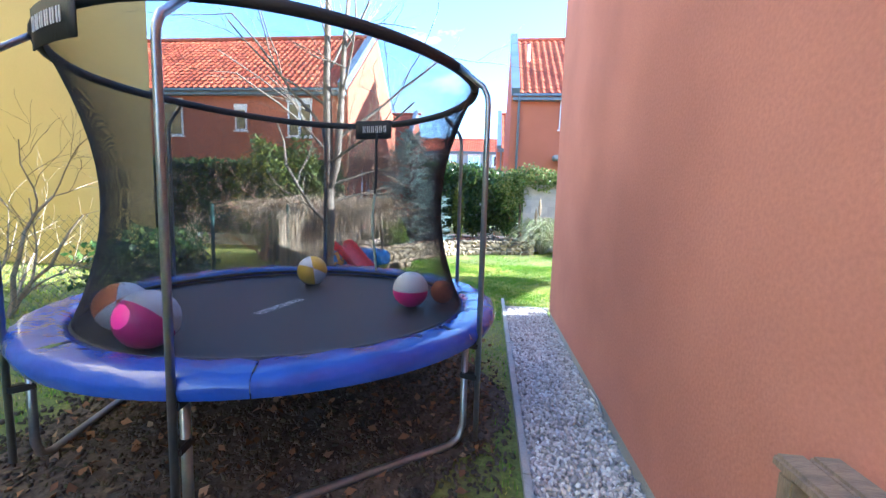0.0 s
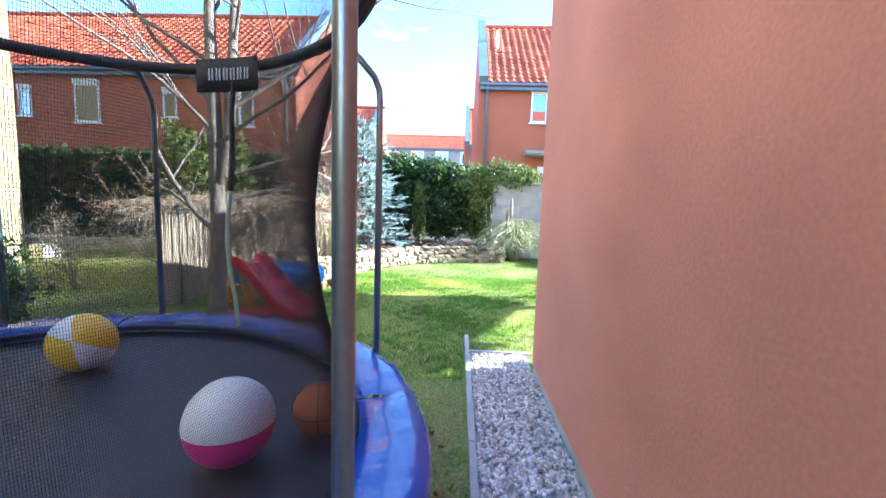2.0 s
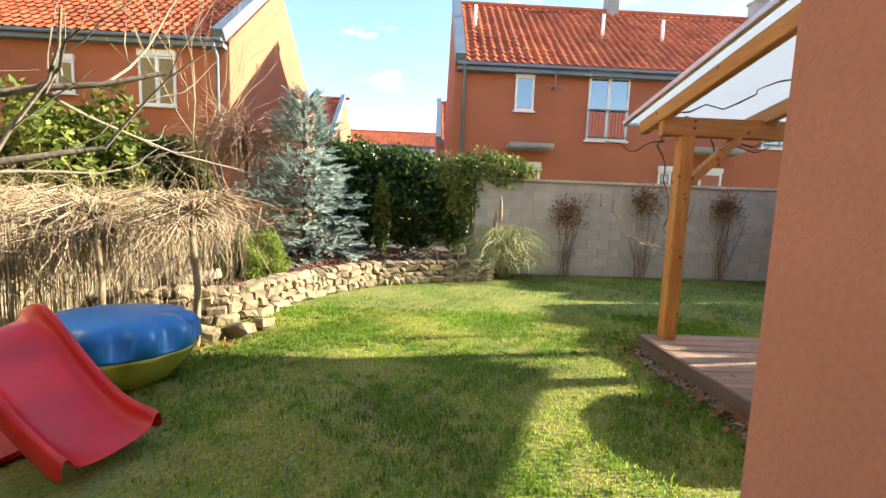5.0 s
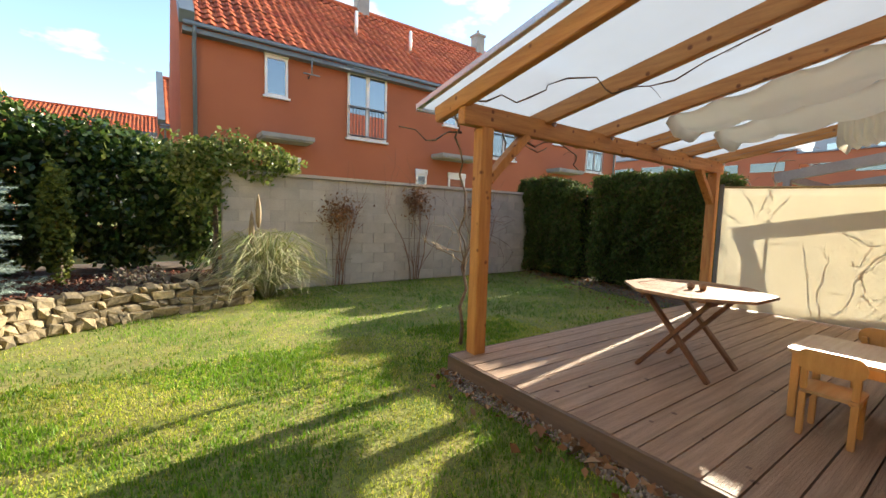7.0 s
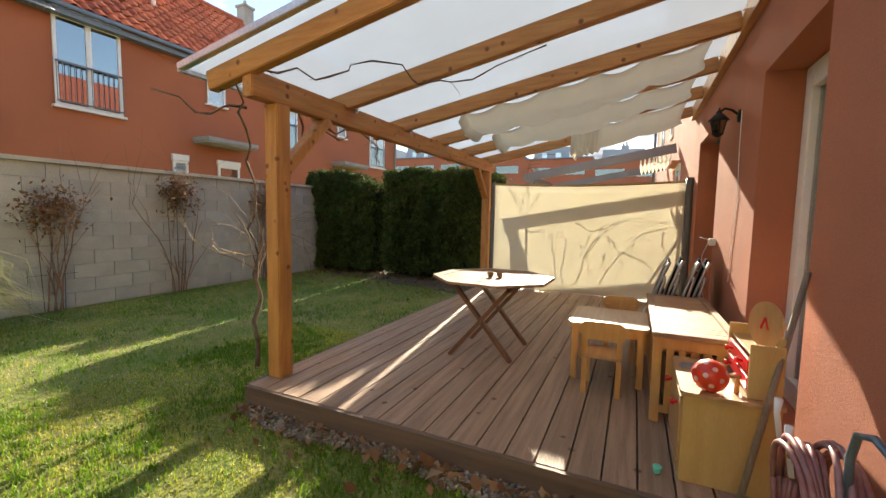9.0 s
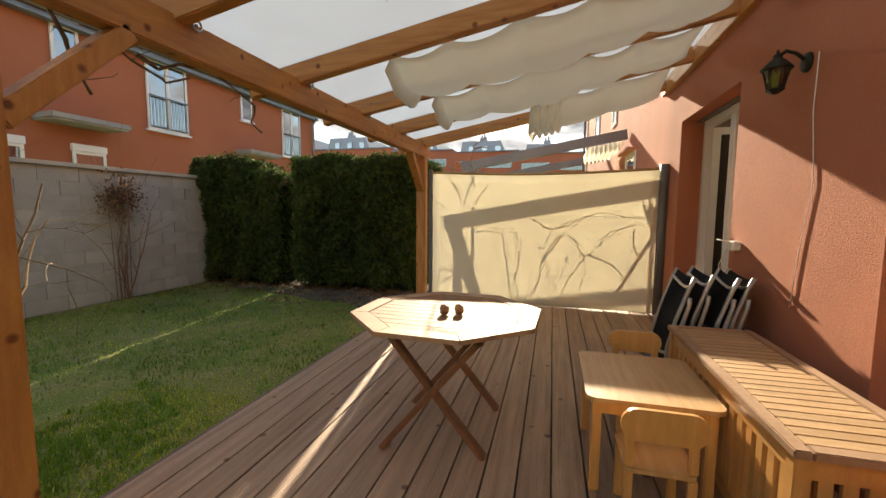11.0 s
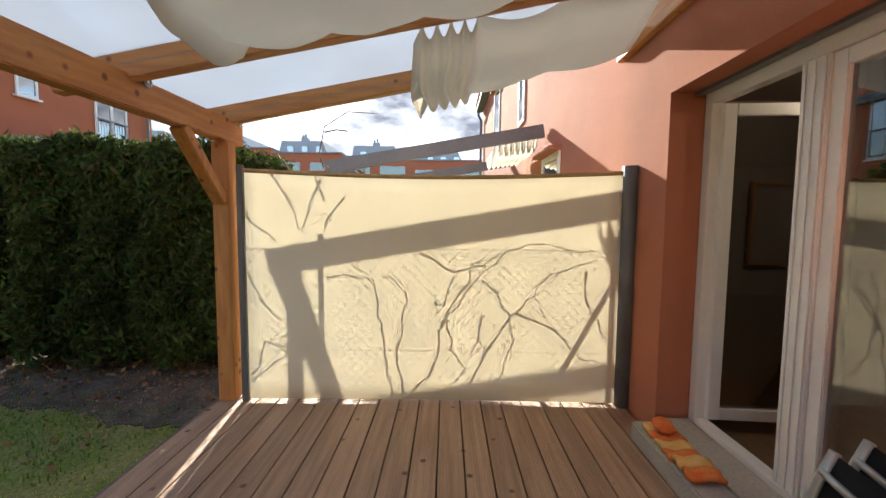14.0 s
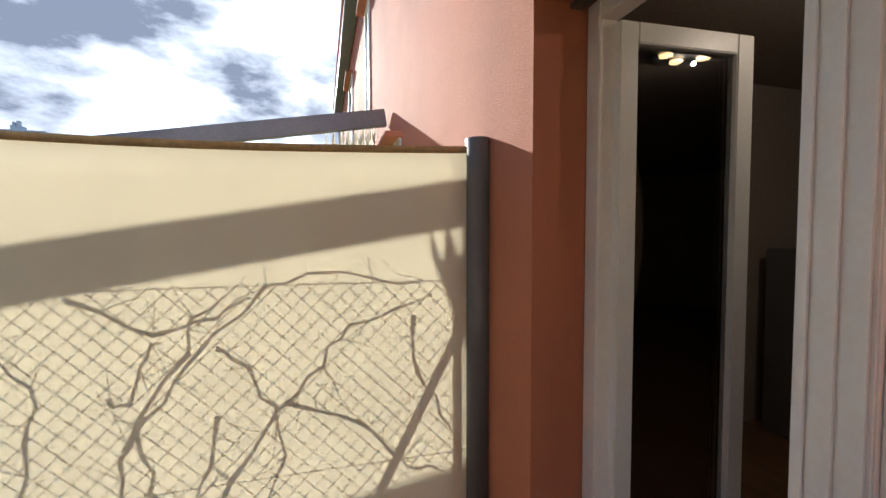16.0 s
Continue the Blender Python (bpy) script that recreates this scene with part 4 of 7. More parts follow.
def bare_tree(name, label, at, trunks, material, seed, category="tree"):
    """trunks: rows of (direction, length, radius, depth, kids, droop, spread)."""
    rnd = random.Random(seed)
    t = thing(name, label, category, at=at)
    for i, (d, ln, r, depth, kids, droop, spread) in enumerate(trunks):
        bm = bmesh.new()
        branch(bm, Vector((0, 0, -0.05)), Vector(d).normalized(), ln, r, depth, rnd, droop, spread, kids, 6, 0.07 if r > 0.03 else 0.16)
        part("trunk" if r > 0.02 else "stem", bm, material, t, smooth=True)
    return t


# bare garden tree beside the trampoline: a forked trunk and long limbs, set by hand
gt = thing("tree", "bare forked garden tree with pale smooth bark", "tree", at=(-2.31, 5.18, 0))
bm = bmesh.new()
tube(bm, [(0, 0, -0.1), (0.0, 0, 0.3), (0.02, 0.02, 1.0), (0.0, 0.04, 2.0), (-0.03, 0.05, 3.0), (-0.02, 0.08, 4.4), (0.05, 0.1, 6.0)], [0.115, 0.085, 0.075, 0.068, 0.055, 0.035, 0.012], 10)
part("trunk", bm, bark_pale, gt, "pale smooth trunk", True)
bm = bmesh.new()
tube(bm, [(0.02, 0.02, 1.55), (0.12, 0.05, 1.9), (0.16, 0.08, 2.6), (0.2, 0.12, 3.6), (0.32, 0.2, 5.2)], [0.06, 0.055, 0.05, 0.035, 0.012], 8)
part("trunk", bm, bark_pale, gt, "second stem of the fork", True)
rnd = random.Random(3)
BOUGHS = [((0.02, 0.03, 1.35), (0.8, 0.3, 0.42), 1.0, 0.024), ((0.0, 0.02, 1.9), (0.75, -0.5, 0.75), 1.6, 0.024), ((0, 0.03, 2.3), (-0.8, 0.2, 0.8), 2.0, 0.026), ((0.15, 0.08, 2.3), (0.8, 0.3, 0.7), 1.9, 0.026),
         ((0, 0.05, 2.7), (-0.7, -0.5, 0.9), 1.9, 0.022), ((0.18, 0.1, 2.9), (0.5, -0.6, 0.9), 1.7, 0.02), ((0, 0.06, 3.2), (0.1, 0.8, 0.8), 1.6, 0.02), ((0.2, 0.12, 3.5), (0.8, 0.1, 0.9), 1.6, 0.018),
         ((0.02, 0.05, 1.0), (-0.76, 0.1, 0.92), 2.0, 0.027), ((0, 0.04, 2.05), (-0.5, -0.8, 0.6), 1.5, 0.02), ((-0.02, 0.06, 3.6), (-0.6, 0.3, 0.8), 1.4, 0.016), ((0.02, 0.05, 1.62), (0.85, 0.7, 0.3), 1.25, 0.022)]
for a, d, ln, r in BOUGHS:
    bm = bmesh.new()
    branch(bm, Vector(a), Vector(d).normalized(), ln, r, 2, rnd, 0.0, 0.7, 3, 5, 0.13, None, 0.03)
    part("limb", bm, bark_pale, gt, smooth=True)

bare_tree("shrub", "tall bare yellow-lit shrub with fine twigs", (-5.2, 3.3, 0), [((0.5, 0.1, 1), 1.5, 0.03, 3, 4, -0.03, 0.6), ((-0.3, -0.2, 1), 1.6, 0.03, 3, 4, -0.03, 0.6), ((0.1, 0.4, 1), 1.4, 0.026, 3, 4, -0.03, 0.6)], bark_straw, 11, "shrub")
bare_tree("shrub", "brown leafless garden shrub", (-5.6, 7.0, 0), [((0.2, 0, 1), 0.9, 0.02, 3, 5, 0.0, 0.7), ((-0.3, 0.2, 1), 0.9, 0.02, 3, 5, 0.0, 0.7), ((0, -0.3, 1), 0.8, 0.02, 3, 5, 0, 0.7)], bark_straw, 12, "shrub")
bare_tree("tree", "small bare fruit tree with arching twigs", (-5.0, 8.2, 0), [((0.05, 0, 1), 1.3, 0.05, 3, 5, 0.03, 0.9), ((-0.5, 0.1, 1), 1.2, 0.03, 3, 4, 0.03, 0.9)], bark_red, 13)
bare_tree("tree", "slender bare birch-like sapling", (-4.25, 11.2, 0.2), [((0.0, 0, 1), 3.6, 0.024, 2, 6, -0.05, 0.32), ((0.1, 0.1, 1), 3.0, 0.02, 2, 6, -0.05, 0.32)], bark_straw, 14)


def umbrella_tree(at, h, r, seed, material, label):
    """A dwarf tree whose twigs rise and then hang all round."""
    rnd = random.Random(seed)
    t = thing("tree", label, "tree", at=at)
    bm = bmesh.new()
    tube(bm, [(0, 0, -0.05), (0.03, 0, h * 0.45), (-0.03, 0.02, h * 0.8), (0.02, 0, h)], [0.06, 0.05, 0.045, 0.03], 8)
    part("trunk", bm, bark_dark, t, smooth=True)
    bm = bmesh.new()
    for i in range(260):
        a = rnd.uniform(0, 2 * math.pi)
        branch(bm, Vector((rnd.uniform(-0.05, 0.05), 0, h * rnd.uniform(0.85, 1.0))), Vector((math.cos(a), math.sin(a), rnd.uniform(0.2, 0.9))).normalized(), r * rnd.uniform(0.7, 1.3), 0.009, 1, rnd, 0.14, 0.6, 5, 6, 0.16)
    tagged(part("crown", bm, material, t, "dense bare hanging twigs"), kind="stuff")
    return t


umbrella_tree((-3.7, 12.3, 0.27), 2.45, 1.0, 21, bark_red, "dwarf tree with dense umbrella of reddish bare twigs")


def weeping(at, h, r, n, seed, hang=1.0):
    """Hanging dry twigs from an arched head."""
    rnd = random.Random(seed)
    t = thing("weeping_shrub", "dry weeping shrub with straw-coloured hanging twigs", "shrub", "weeping shrubs", at=at)
    bm = bmesh.new()
    tube(bm, [(0, 0, -0.05), (0.03, 0.0, h * 0.4), (-0.02, 0.02, h * 0.75), (0.02, 0, h)], [0.035, 0.03, 0.028, 0.022], 7)
    part("trunk", bm, bark_straw, t, smooth=True)
    bm = bmesh.new()
    for i in range(n):
        a, q = rnd.uniform(0, 2 * math.pi), r * rnd.uniform(0.25, 1.0)
        c, s = math.cos(a), math.sin(a)
        top = h + rnd.uniform(-0.22, 0.12)
        low = max(0.02, top - h * hang * rnd.uniform(0.3, 1.0))
        w = [rnd.uniform(-0.11, 0.11) for _ in range(8)]
        pts = [(0, 0, h * 0.92), (q * 0.45 * c + w[0], q * 0.45 * s + w[1], top), (q * 0.9 * c + w[2], q * 0.9 * s + w[3], top - 0.1), (q * 1.05 * c + w[4], q * 1.05 * s + w[5], (top + low) / 2), (q * 1.08 * c + w[6] * 1.6, q * 1.08 * s + w[7] * 1.6, low)]
        tube(bm, pts, [0.007, 0.006, 0.0045, 0.0035, 0.002], 3, cap=False)
        if i % 3 == 0:
            branch(bm, Vector(pts[2]), Vector((c + rnd.gauss(0, 0.5), s + rnd.gauss(0, 0.5), 0.2)).normalized(), 0.5, 0.004, 1, rnd, 0.06, 0.9, 3, 4, 0.3)
    tagged(part("crown", bm, bark_straw, t, "hanging dry twigs"), kind="stuff")


for k, (x, y, h, r, n) in enumerate(((-2.15, 7.55, 1.40, 0.7, 110), (-3.3, 7.9, 1.3, 0.9, 260), (-3.0, 8.7, 1.4, 0.85, 240), (-4.3, 8.9, 1.4, 1.0, 240), (-4.5, 7.6, 1.3, 0.9, 220))):
    weeping((x, y, 0.0), h, r, n, 40 + k, 1.0 if k else 0.75)

# ---- leafy plants ----


def crown_cloud(n, centre, radii, noise_amp, r, fill=0.35, seed_off=0.0):
    """Points in an uneven shell round a centre."""
    u = r.normal(size=(n, 3))
    u /= np.linalg.norm(u, axis=1)[:, None]
    k = 1 + noise_amp * (np.sin(u[:, 0] * 5 + seed_off) * np.sin(u[:, 1] * 6 + 1 + seed_off) + 0.6 * np.sin(u[:, 2] * 9 + u[:, 0] * 7 + seed_off))
    d = r.uniform(fill, 1.0, n) ** 0.5 * k
    return np.asarray(centre) + u * d[:, None] * np.asarray(radii)


def leafy(name, label, category, clouds, leaf, sizes, stem_at, stem_h, material=None, flat=0.0, base=LEAF_V, faces=LEAF_F):
    t = thing(name, label, category, at=(0, 0, 0))
    bm = bmesh.new()
    x, y, z = stem_at
    tube(bm, [(x, y, z - 0.05), (x + 0.03, y, z + stem_h * 0.5), (x, y + 0.02, z + stem_h)], [0.05, 0.04, 0.02], 7)
    part("stem", bm, material or bark_dark, t, smooth=True)
    pts = np.concatenate(clouds)
    pts = pts[pts[:, 2] > z + 0.02]
    me = scatter("leaves", base, faces, pts, rng.uniform(*sizes, len(pts)), leaf, rng, flat)
    ob = new("leaves", me)
    ob.parent = t
    tagged(ob, kind="stuff")
    return t


# cherry laurel thicket behind the bed
leafy("laurel_bush", "large dark glossy cherry laurel bush", "bush", [crown_cloud(9000, (-1.9, 14.0, 1.55), (1.0, 0.7, 1.25), 0.16, rng, seed_off=1), crown_cloud(1600, (-1.9, 13.9, 2.55), (0.8, 0.6, 0.4), 0.3, rng, seed_off=4)], laurel_leaf, (0.09, 0.17), (-1.9, 14.0, 0.27), 1.5)
leafy("laurel_bush", "large dark glossy cherry laurel bush", "bush", [crown_cloud(9000, (-0.4, 14.1, 1.5), (1.15, 0.7, 1.2), 0.18, rng, seed_off=2), crown_cloud(1600, (-0.5, 14.0, 2.4), (0.9, 0.6, 0.45), 0.3, rng, seed_off=7)], laurel_leaf, (0.09, 0.17), (-0.4, 14.1, 0.27), 1.5)
leafy("laurel_bush", "large dark glossy cherry laurel bush", "bush", [crown_cloud(7000, (0.75, 13.9, 1.45), (0.75, 0.7, 1.1), 0.18, rng, seed_off=3)], laurel_leaf, (0.09, 0.16), (0.75, 13.9, 0.27), 1.4)
leafy("ivy", "ivy with pale leaves spilling over the garden wall", "ivy", [crown_cloud(3800, (1.2, 12.7, 2.2), (1.05, 0.35, 0.42), 0.3, rng, seed_off=5), crown_cloud(900, (0.75, 12.6, 1.8), (0.35, 0.25, 0.6), 0.3, rng, seed_off=6), crown_cloud(500, (2.0, 12.6, 2.2), (0.35, 0.22, 0.2), 0.3, rng, seed_off=6)], ivy_leaf, (0.06, 0.12), (0.95, 12.75, 0.1), 2.1)
leafy("columnar_conifer", "narrow upright green conifer", "conifer", [crown_cloud(2600, (-0.98, 12.6, 1.15), (0.19, 0.19, 0.85), 0.15, rng, seed_off=2)], gold_leaf, (0.05, 0.11), (-0.98, 12.6, 0.27), 1.2)
leafy("dwarf_pine", "bright green dwarf pine cushion", "bush", [crown_cloud(13000, (-2.5, 9.75, 0.52), (0.45, 0.38, 0.40), 0.2, rng, seed_off=3), crown_cloud(3500, (-2.95, 9.6, 0.42), (0.3, 0.3, 0.25), 0.25, rng, seed_off=8)], pine_leaf, (0.05, 0.10), (-2.5, 9.75, 0.27), 0.2, base=LEAF_V * np.array([1, 0.25, 1]))
leafy("heather", "low grey-green heather clump", "plant", [crown_cloud(1500, (-0.1, 11.8, 0.36), (0.4, 0.25, 0.2), 0.3, rng, seed_off=3)], island_mat("heather", [(0.14, 0.13, 0.09), (0.22, 0.20, 0.15), (0.18, 0.10, 0.09)], 0.8), (0.03, 0.07), (-0.1, 11.8, 0.26), 0.12)
leafy("golden_conifer", "large golden-green garden conifer", "conifer", [crown_cloud(14000, (-6.2, 11.2, 1.45), (1.35, 1.1, 1.6), 0.2, rng, seed_off=9), crown_cloud(4000, (-5.3, 11.0, 1.2), (0.6, 0.6, 1.1), 0.2, rng, seed_off=4)], gold_leaf, (0.08, 0.2), (-6.2, 11.2, 0), 1.4)
leafy("green_bush", "low green garden bush", "bush", [crown_cloud(3000, (-4.6, 4.6, 0.45), (0.8, 0.7, 0.5), 0.25, rng, seed_off=2)], laurel_leaf, (0.05, 0.12), (-4.6, 4.6, 0), 0.4)
for x0 in (-16, -13.2, -10.4, -8.2):
    c = [np.stack([rng.uniform(x0, x0 + 2.9, 5000), 13.9 + rng.uniform(-0.5, 0.3, 5000), 0.05 + 2.7 * rng.uniform(0, 1, 5000) ** 0.8 + 0.12 * np.sin(rng.uniform(0, 60, 5000))], 1)]
    leafy("hedge", "dark evergreen hedge of the next garden", "hedge", c, thuja_leaf, (0.12, 0.26), (x0 + 1.4, 13.8, 0), 1.5)

# blue spruce: whorls of drooping boughs with needle tufts
sp = thing("blue_spruce", "blue-grey spruce with layered boughs", "spruce", at=(-2.42, 11.9, 0.25))
bm = bmesh.new()
tube(bm, [(0, 0, -0.05), (0.02, 0, 1.5), (-0.02, 0.02, 2.8), (0.0, 0, 3.35)], [0.07, 0.05, 0.025, 0.006], 8)
part("trunk", bm, bark_dark, sp, smooth=True)
rs = random.Random(5)
bm = bmesh.new()
shoots = []
for k in range(118):
    z = 0.10 + 3.1 * (k / 118) ** 0.92
    a = k * 2.4 + rs.uniform(-0.3, 0.3)
    ln = (1.55 * (1 - z / 3.45) ** 1.05 + 0.10) * rs.uniform(0.62, 1.15)
    c, s = math.cos(a), math.sin(a)
    rise = 0.35 if z > 2.2 else (0.05 if z > 1.0 else -0.06)
    p0, p1, p2 = Vector((0, 0, z)), Vector((c * ln * 0.55, s * ln * 0.55, z + ln * rise * 0.5 - 0.03)), Vector((c * ln, s * ln, z + ln * rise - 0.02 * ln))
    tube(bm, [p0, p1, p2], [0.012, 0.008, 0.004], 4, cap=False)
    out = (p2 - p1).normalized()
    side = Vector((-s, c, 0))
    for q in range(int(30 * ln) + 5):
        f = rs.uniform(0.2, 1.0)
        b = p0.lerp(p2, f)
        w = (1.0 - 0.6 * f) * 0.42 * ln * rs.uniform(0.3, 1.0) * rs.choice((-1, 1))
        t0 = b + side * w * 0.75 + Vector((0, 0, rs.uniform(-0.05, 0.02) - 0.12 * abs(w)))
        d = (out * 0.8 + side * (0.9 if w > 0 else -0.9) * min(1.0, abs(w) * 4) + Vector((rs.gauss(0, 0.15), rs.gauss(0, 0.15), rs.gauss(0.12, 0.18)))).normalized()
        tube(bm, [b, t0], [0.004, 0.003], 3, cap=False)
        shoots.append((t0, d, rs.uniform(0.10, 0.22)))
    shoots.append((p2, out, 0.2))
shoots.append((Vector((0, 0, 3.1)), Vector((0, 0, 1)), 0.3))
tagged(part("bough_wood", bm, bark_dark, sp, "thin dark boughs"), kind="stuff")
nv, nf = [], []
for o, d, ln in shoots:
    u = d.orthogonal().normalized()
    v = d.cross(u)
    for q in range(26):
        f = (q + rs.random()) / 26
        an = q * 2.4
        rad = u * math.cos(an) + v * math.sin(an)
        b = o + d * (ln * f)
        tip = b + rad * (0.036 - 0.014 * f) + d * 0.034
        tn = d.cross(rad) * 0.0085
        n0 = len(nv)
        nv += [(b - tn)[:], (b + tn)[:], tip[:]]
        nf.append((n0, n0 + 1, n0 + 2))
ob = new("needles", stuff_mesh("needles", np.array(nv), np.array(nf), spruce_leaf))
ob.parent = sp
tagged(ob, kind="stuff")

# pampas grass
pg = thing("pampas_grass", "clump of dry pampas grass with two plumes", "grass", at=(1.62, 11.95, 0))
bm = bmesh.new()
rs = random.Random(8)
for i in range(760):
    a, ln = rs.uniform(0, 2 * math.pi), rs.choice((rs.uniform(0.35, 0.8), rs.uniform(0.7, 1.35)))
    c, s = math.cos(a), math.sin(a)
    o = rs.uniform(0.15, 1.25)
    tube(bm, [(c * 0.08, s * 0.08, 0), (c * 0.2 * o, s * 0.2 * o, ln * 0.55), (c * 0.45 * o, s * 0.45 * o, ln * 0.82), (c * 0.68 * o + rs.gauss(0, 0.07), s * 0.68 * o + rs.gauss(0, 0.07), ln * (0.92 - 0.22 * o)), (c * 0.92 * o + rs.gauss(0, 0.14), s * 0.92 * o + rs.gauss(0, 0.14), max(0.03, ln * (0.9 - 0.5 * o) + rs.gauss(0, 0.08)))], [0.004, 0.005, 0.005, 0.004, 0.0015], 3, cap=False)
part("leaves", bm, straw_leaf, pg, "arching narrow leaves")
for dx, h in ((-0.12, 1.62), (-0.22, 1.35)):
    bm = bmesh.new()
    tube(bm, [(dx * 0.4, 0, 0.2), (dx, 0.02, h - 0.4)], 0.006, 5)
    lathe(bm, [(0.01, h - 0.5), (0.04, h - 0.4), (0.045, h - 0.2), (0.025, h - 0.05), (0.004, h + 0.05)], (dx, 0.02, 0), 10)
    part("plume", bm, bark_straw, pg, "pale feathery plume", True)

# thuja hedge: four clipped shrubs
for y0, y1, h, n in ((8.05, 9.45, 2.42, 30000), (9.3, 10.6, 2.46, 30000), (10.85, 11.75, 2.22, 22000), (11.6, 12.9, 2.5, 30000)):
    t = thing("thuja_hedge", "dark clipped thuja hedge shrub", "hedge", "thuja hedge")
    # near-black box fills the shrub; its colour stands for shade between the sprays
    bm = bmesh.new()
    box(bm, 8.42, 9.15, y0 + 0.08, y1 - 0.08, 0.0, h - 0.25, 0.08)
    part("core", bm, mat("hedge_shade_fill", (0.012, 0.02, 0.008), None, 5.0, 0.95), t, "dark filler box, inner shade put into its colour")
    side = rng.integers(0, 8, n)
    u, w = rng.uniform(0, 1, n), rng.uniform(0, 1, n) ** 0.9
    px, py, pz = 8.27 + 0.98 * u, y0 + (y1 - y0) * u, 0.12 + (h - 0.12) * w
    q = np.stack([np.full(n, 8.15), py, pz], 1)
    top, s0, s1 = side == 5, side == 6, side == 7
    q[top] = np.stack([px, y0 + (y1 - y0) * w, np.full(n, h - 0.05)], 1)[top]
    q[s0] = np.stack([px, np.full(n, y0), pz], 1)[s0]
    q[s1] = np.stack([px, np.full(n, y1), pz], 1)[s1]
    # rounded corners and uneven surface
    cy = (y0 + y1) / 2
    e = np.clip((np.abs(q[:, 1] - cy) / ((y1 - y0) / 2)), 0, 1) ** 5
    q[:, 0] += 0.14 * e + 0.10 * np.clip((q[:, 2] - h + 0.25) / 0.25, 0, 1) ** 2 + 0.055 * np.sin(q[:, 1] * 9 + q[:, 2] * 3) * np.sin(q[:, 2] * 7) + 0.15 * np.abs(np.sin(q[:, 1] * 4.6 + 0.6 * np.sin(q[:, 2] * 3.0 + y0))) ** 3 + 0.03 * np.sin(q[:, 2] * 19 + q[:, 1] * 23)
    q[:, 2] -= (0.10 * e + 0.05 + 0.05 * np.sin(q[:, 1] * 11 + q[:, 0] * 4) * np.sin(q[:, 1] * 5 + 1)) * (q[:, 2] > h - 0.3)
    q += rng.normal(0, 0.035, q.shape)
    ob = new("sprays", scatter("sprays", LEAF_V[:, [1, 2, 0]] * np.array([0.5, 1.0, 1.0]), LEAF_F, q, rng.uniform(0.04, 0.13, n), thuja_leaf, rng, flat=0.6))
    ob.parent = t
    tagged(ob, kind="stuff")

# ---- trampoline ----
steel = mat("galvanised_steel", (0.34, 0.36, 0.38), (0.26, 0.28, 0.30), 6.0, 0.35, fine=0.08, metal=0.85)
pad_mat = mat("blue_vinyl_pad", (0.03, 0.085, 0.46), (0.02, 0.055, 0.34), 3.0, 0.27, 1.0, 11.0, fine=0.08, coat=0.35)
mat_black = mat("black_mesh_mat", (0.026, 0.028, 0.034), (0.034, 0.036, 0.043), 4.0, 0.45, 0.2, 300.0, fine=0.15)
sleeve = mat("black_sleeve", (0.012, 0.012, 0.014), None, 5.0, 0.7, 0.2, 80.0)
net_thread = mat("black_net_thread", (0.02, 0.02, 0.024), None, 5.0, 0.8)
net_sheet = sheet_mat("fine_black_net", (0.02, 0.02, 0.025), 0.1, 0.80, 0.8)
white_print = mat("white_print", (0.7, 0.7, 0.72), None, 8.0, 0.6, fine=0.1)
CX, CY, PADZ = -1.33, 2.19, 0.69
tr = thing("trampoline", "round garden trampoline with blue pad and black safety net", "trampoline", at=(CX, CY, 0))


def pol(r, a, z):
    return (r * math.cos(radians(a)), r * math.sin(radians(a)), z)


# pad: eight puffed segments
for k in range(8):
    a0, a1 = 20 + 45 * k, 20 + 45 * (k + 1)
    bm = bmesh.new()
    rows = []
    prof = [(1.395, -0.075), (1.412, -0.03), (1.395, 0.012), (1.345, 0.03), (1.29, 0.022), (1.235, 0.026), (1.185, 0.006), (1.17, -0.03)]
    for i in range(13):
        a = a0 + 0.08 + (a1 - a0 - 0.16) * i / 12
        e = 1 - abs(i / 6 - 1) ** 6
        rows.append([bm.verts.new(pol(r, a, PADZ + (z if z < 0 else z * (0.45 + 0.55 * e)) + 0.007 * math.sin(i * 1.9 + j * 1.4 + k) * (0 < j < 6))) for j, (r, z) in enumerate(prof)])
    for q, s in zip(rows, rows[1:]):
        for j in range(len(prof) - 1):
            bm.faces.new((q[j], q[j + 1], s[j + 1], s[j]))
    part("pad_segment", bm, pad_mat, tr, "puffed blue vinyl pad", True)
bm = bmesh.new()
lathe(bm, [(1.21, PADZ - 0.055), (1.21, PADZ - 0.045)], sides=64)
part("jumping_mat", bm, mat_black, tr, "black woven jumping mat")
bm = bmesh.new()
tube(bm, [pol(1.168, a, PADZ - 0.008) for a in range(0, 361, 5)], 0.013, 8)
part("pad_hem", bm, sleeve, tr, "black inner hem of the pad", True)
bm = bmesh.new()
tube(bm, [pol(1.33, a, PADZ - 0.06) for a in range(0, 361, 6)], 0.022, 8)
part("frame_ring", bm, steel, tr, "galvanised frame ring", True)
for i in range(7):
    # plain bars stand for the printed brand word on the mat
    bm = bmesh.new()
    m = pose(-0.06 + i * 0.013, -0.32 + i * 0.063, PADZ - 0.0435, 0, 0, 78)
    box(bm, 0, 0.012, 0, 0.07, 0, 0.001, 0, m)
    box(bm, 0.038, 0.05, 0, 0.07, 0, 0.001, 0, m)
    box(bm, 0.013, 0.037, 0.055 if i % 2 else 0.028, 0.07 if i % 2 else 0.042, 0, 0.001, 0, m)
    part("print_bar", bm, white_print, tr, "white printed mark")
POLES = (-81, -21, 40, 104, 160, 229)
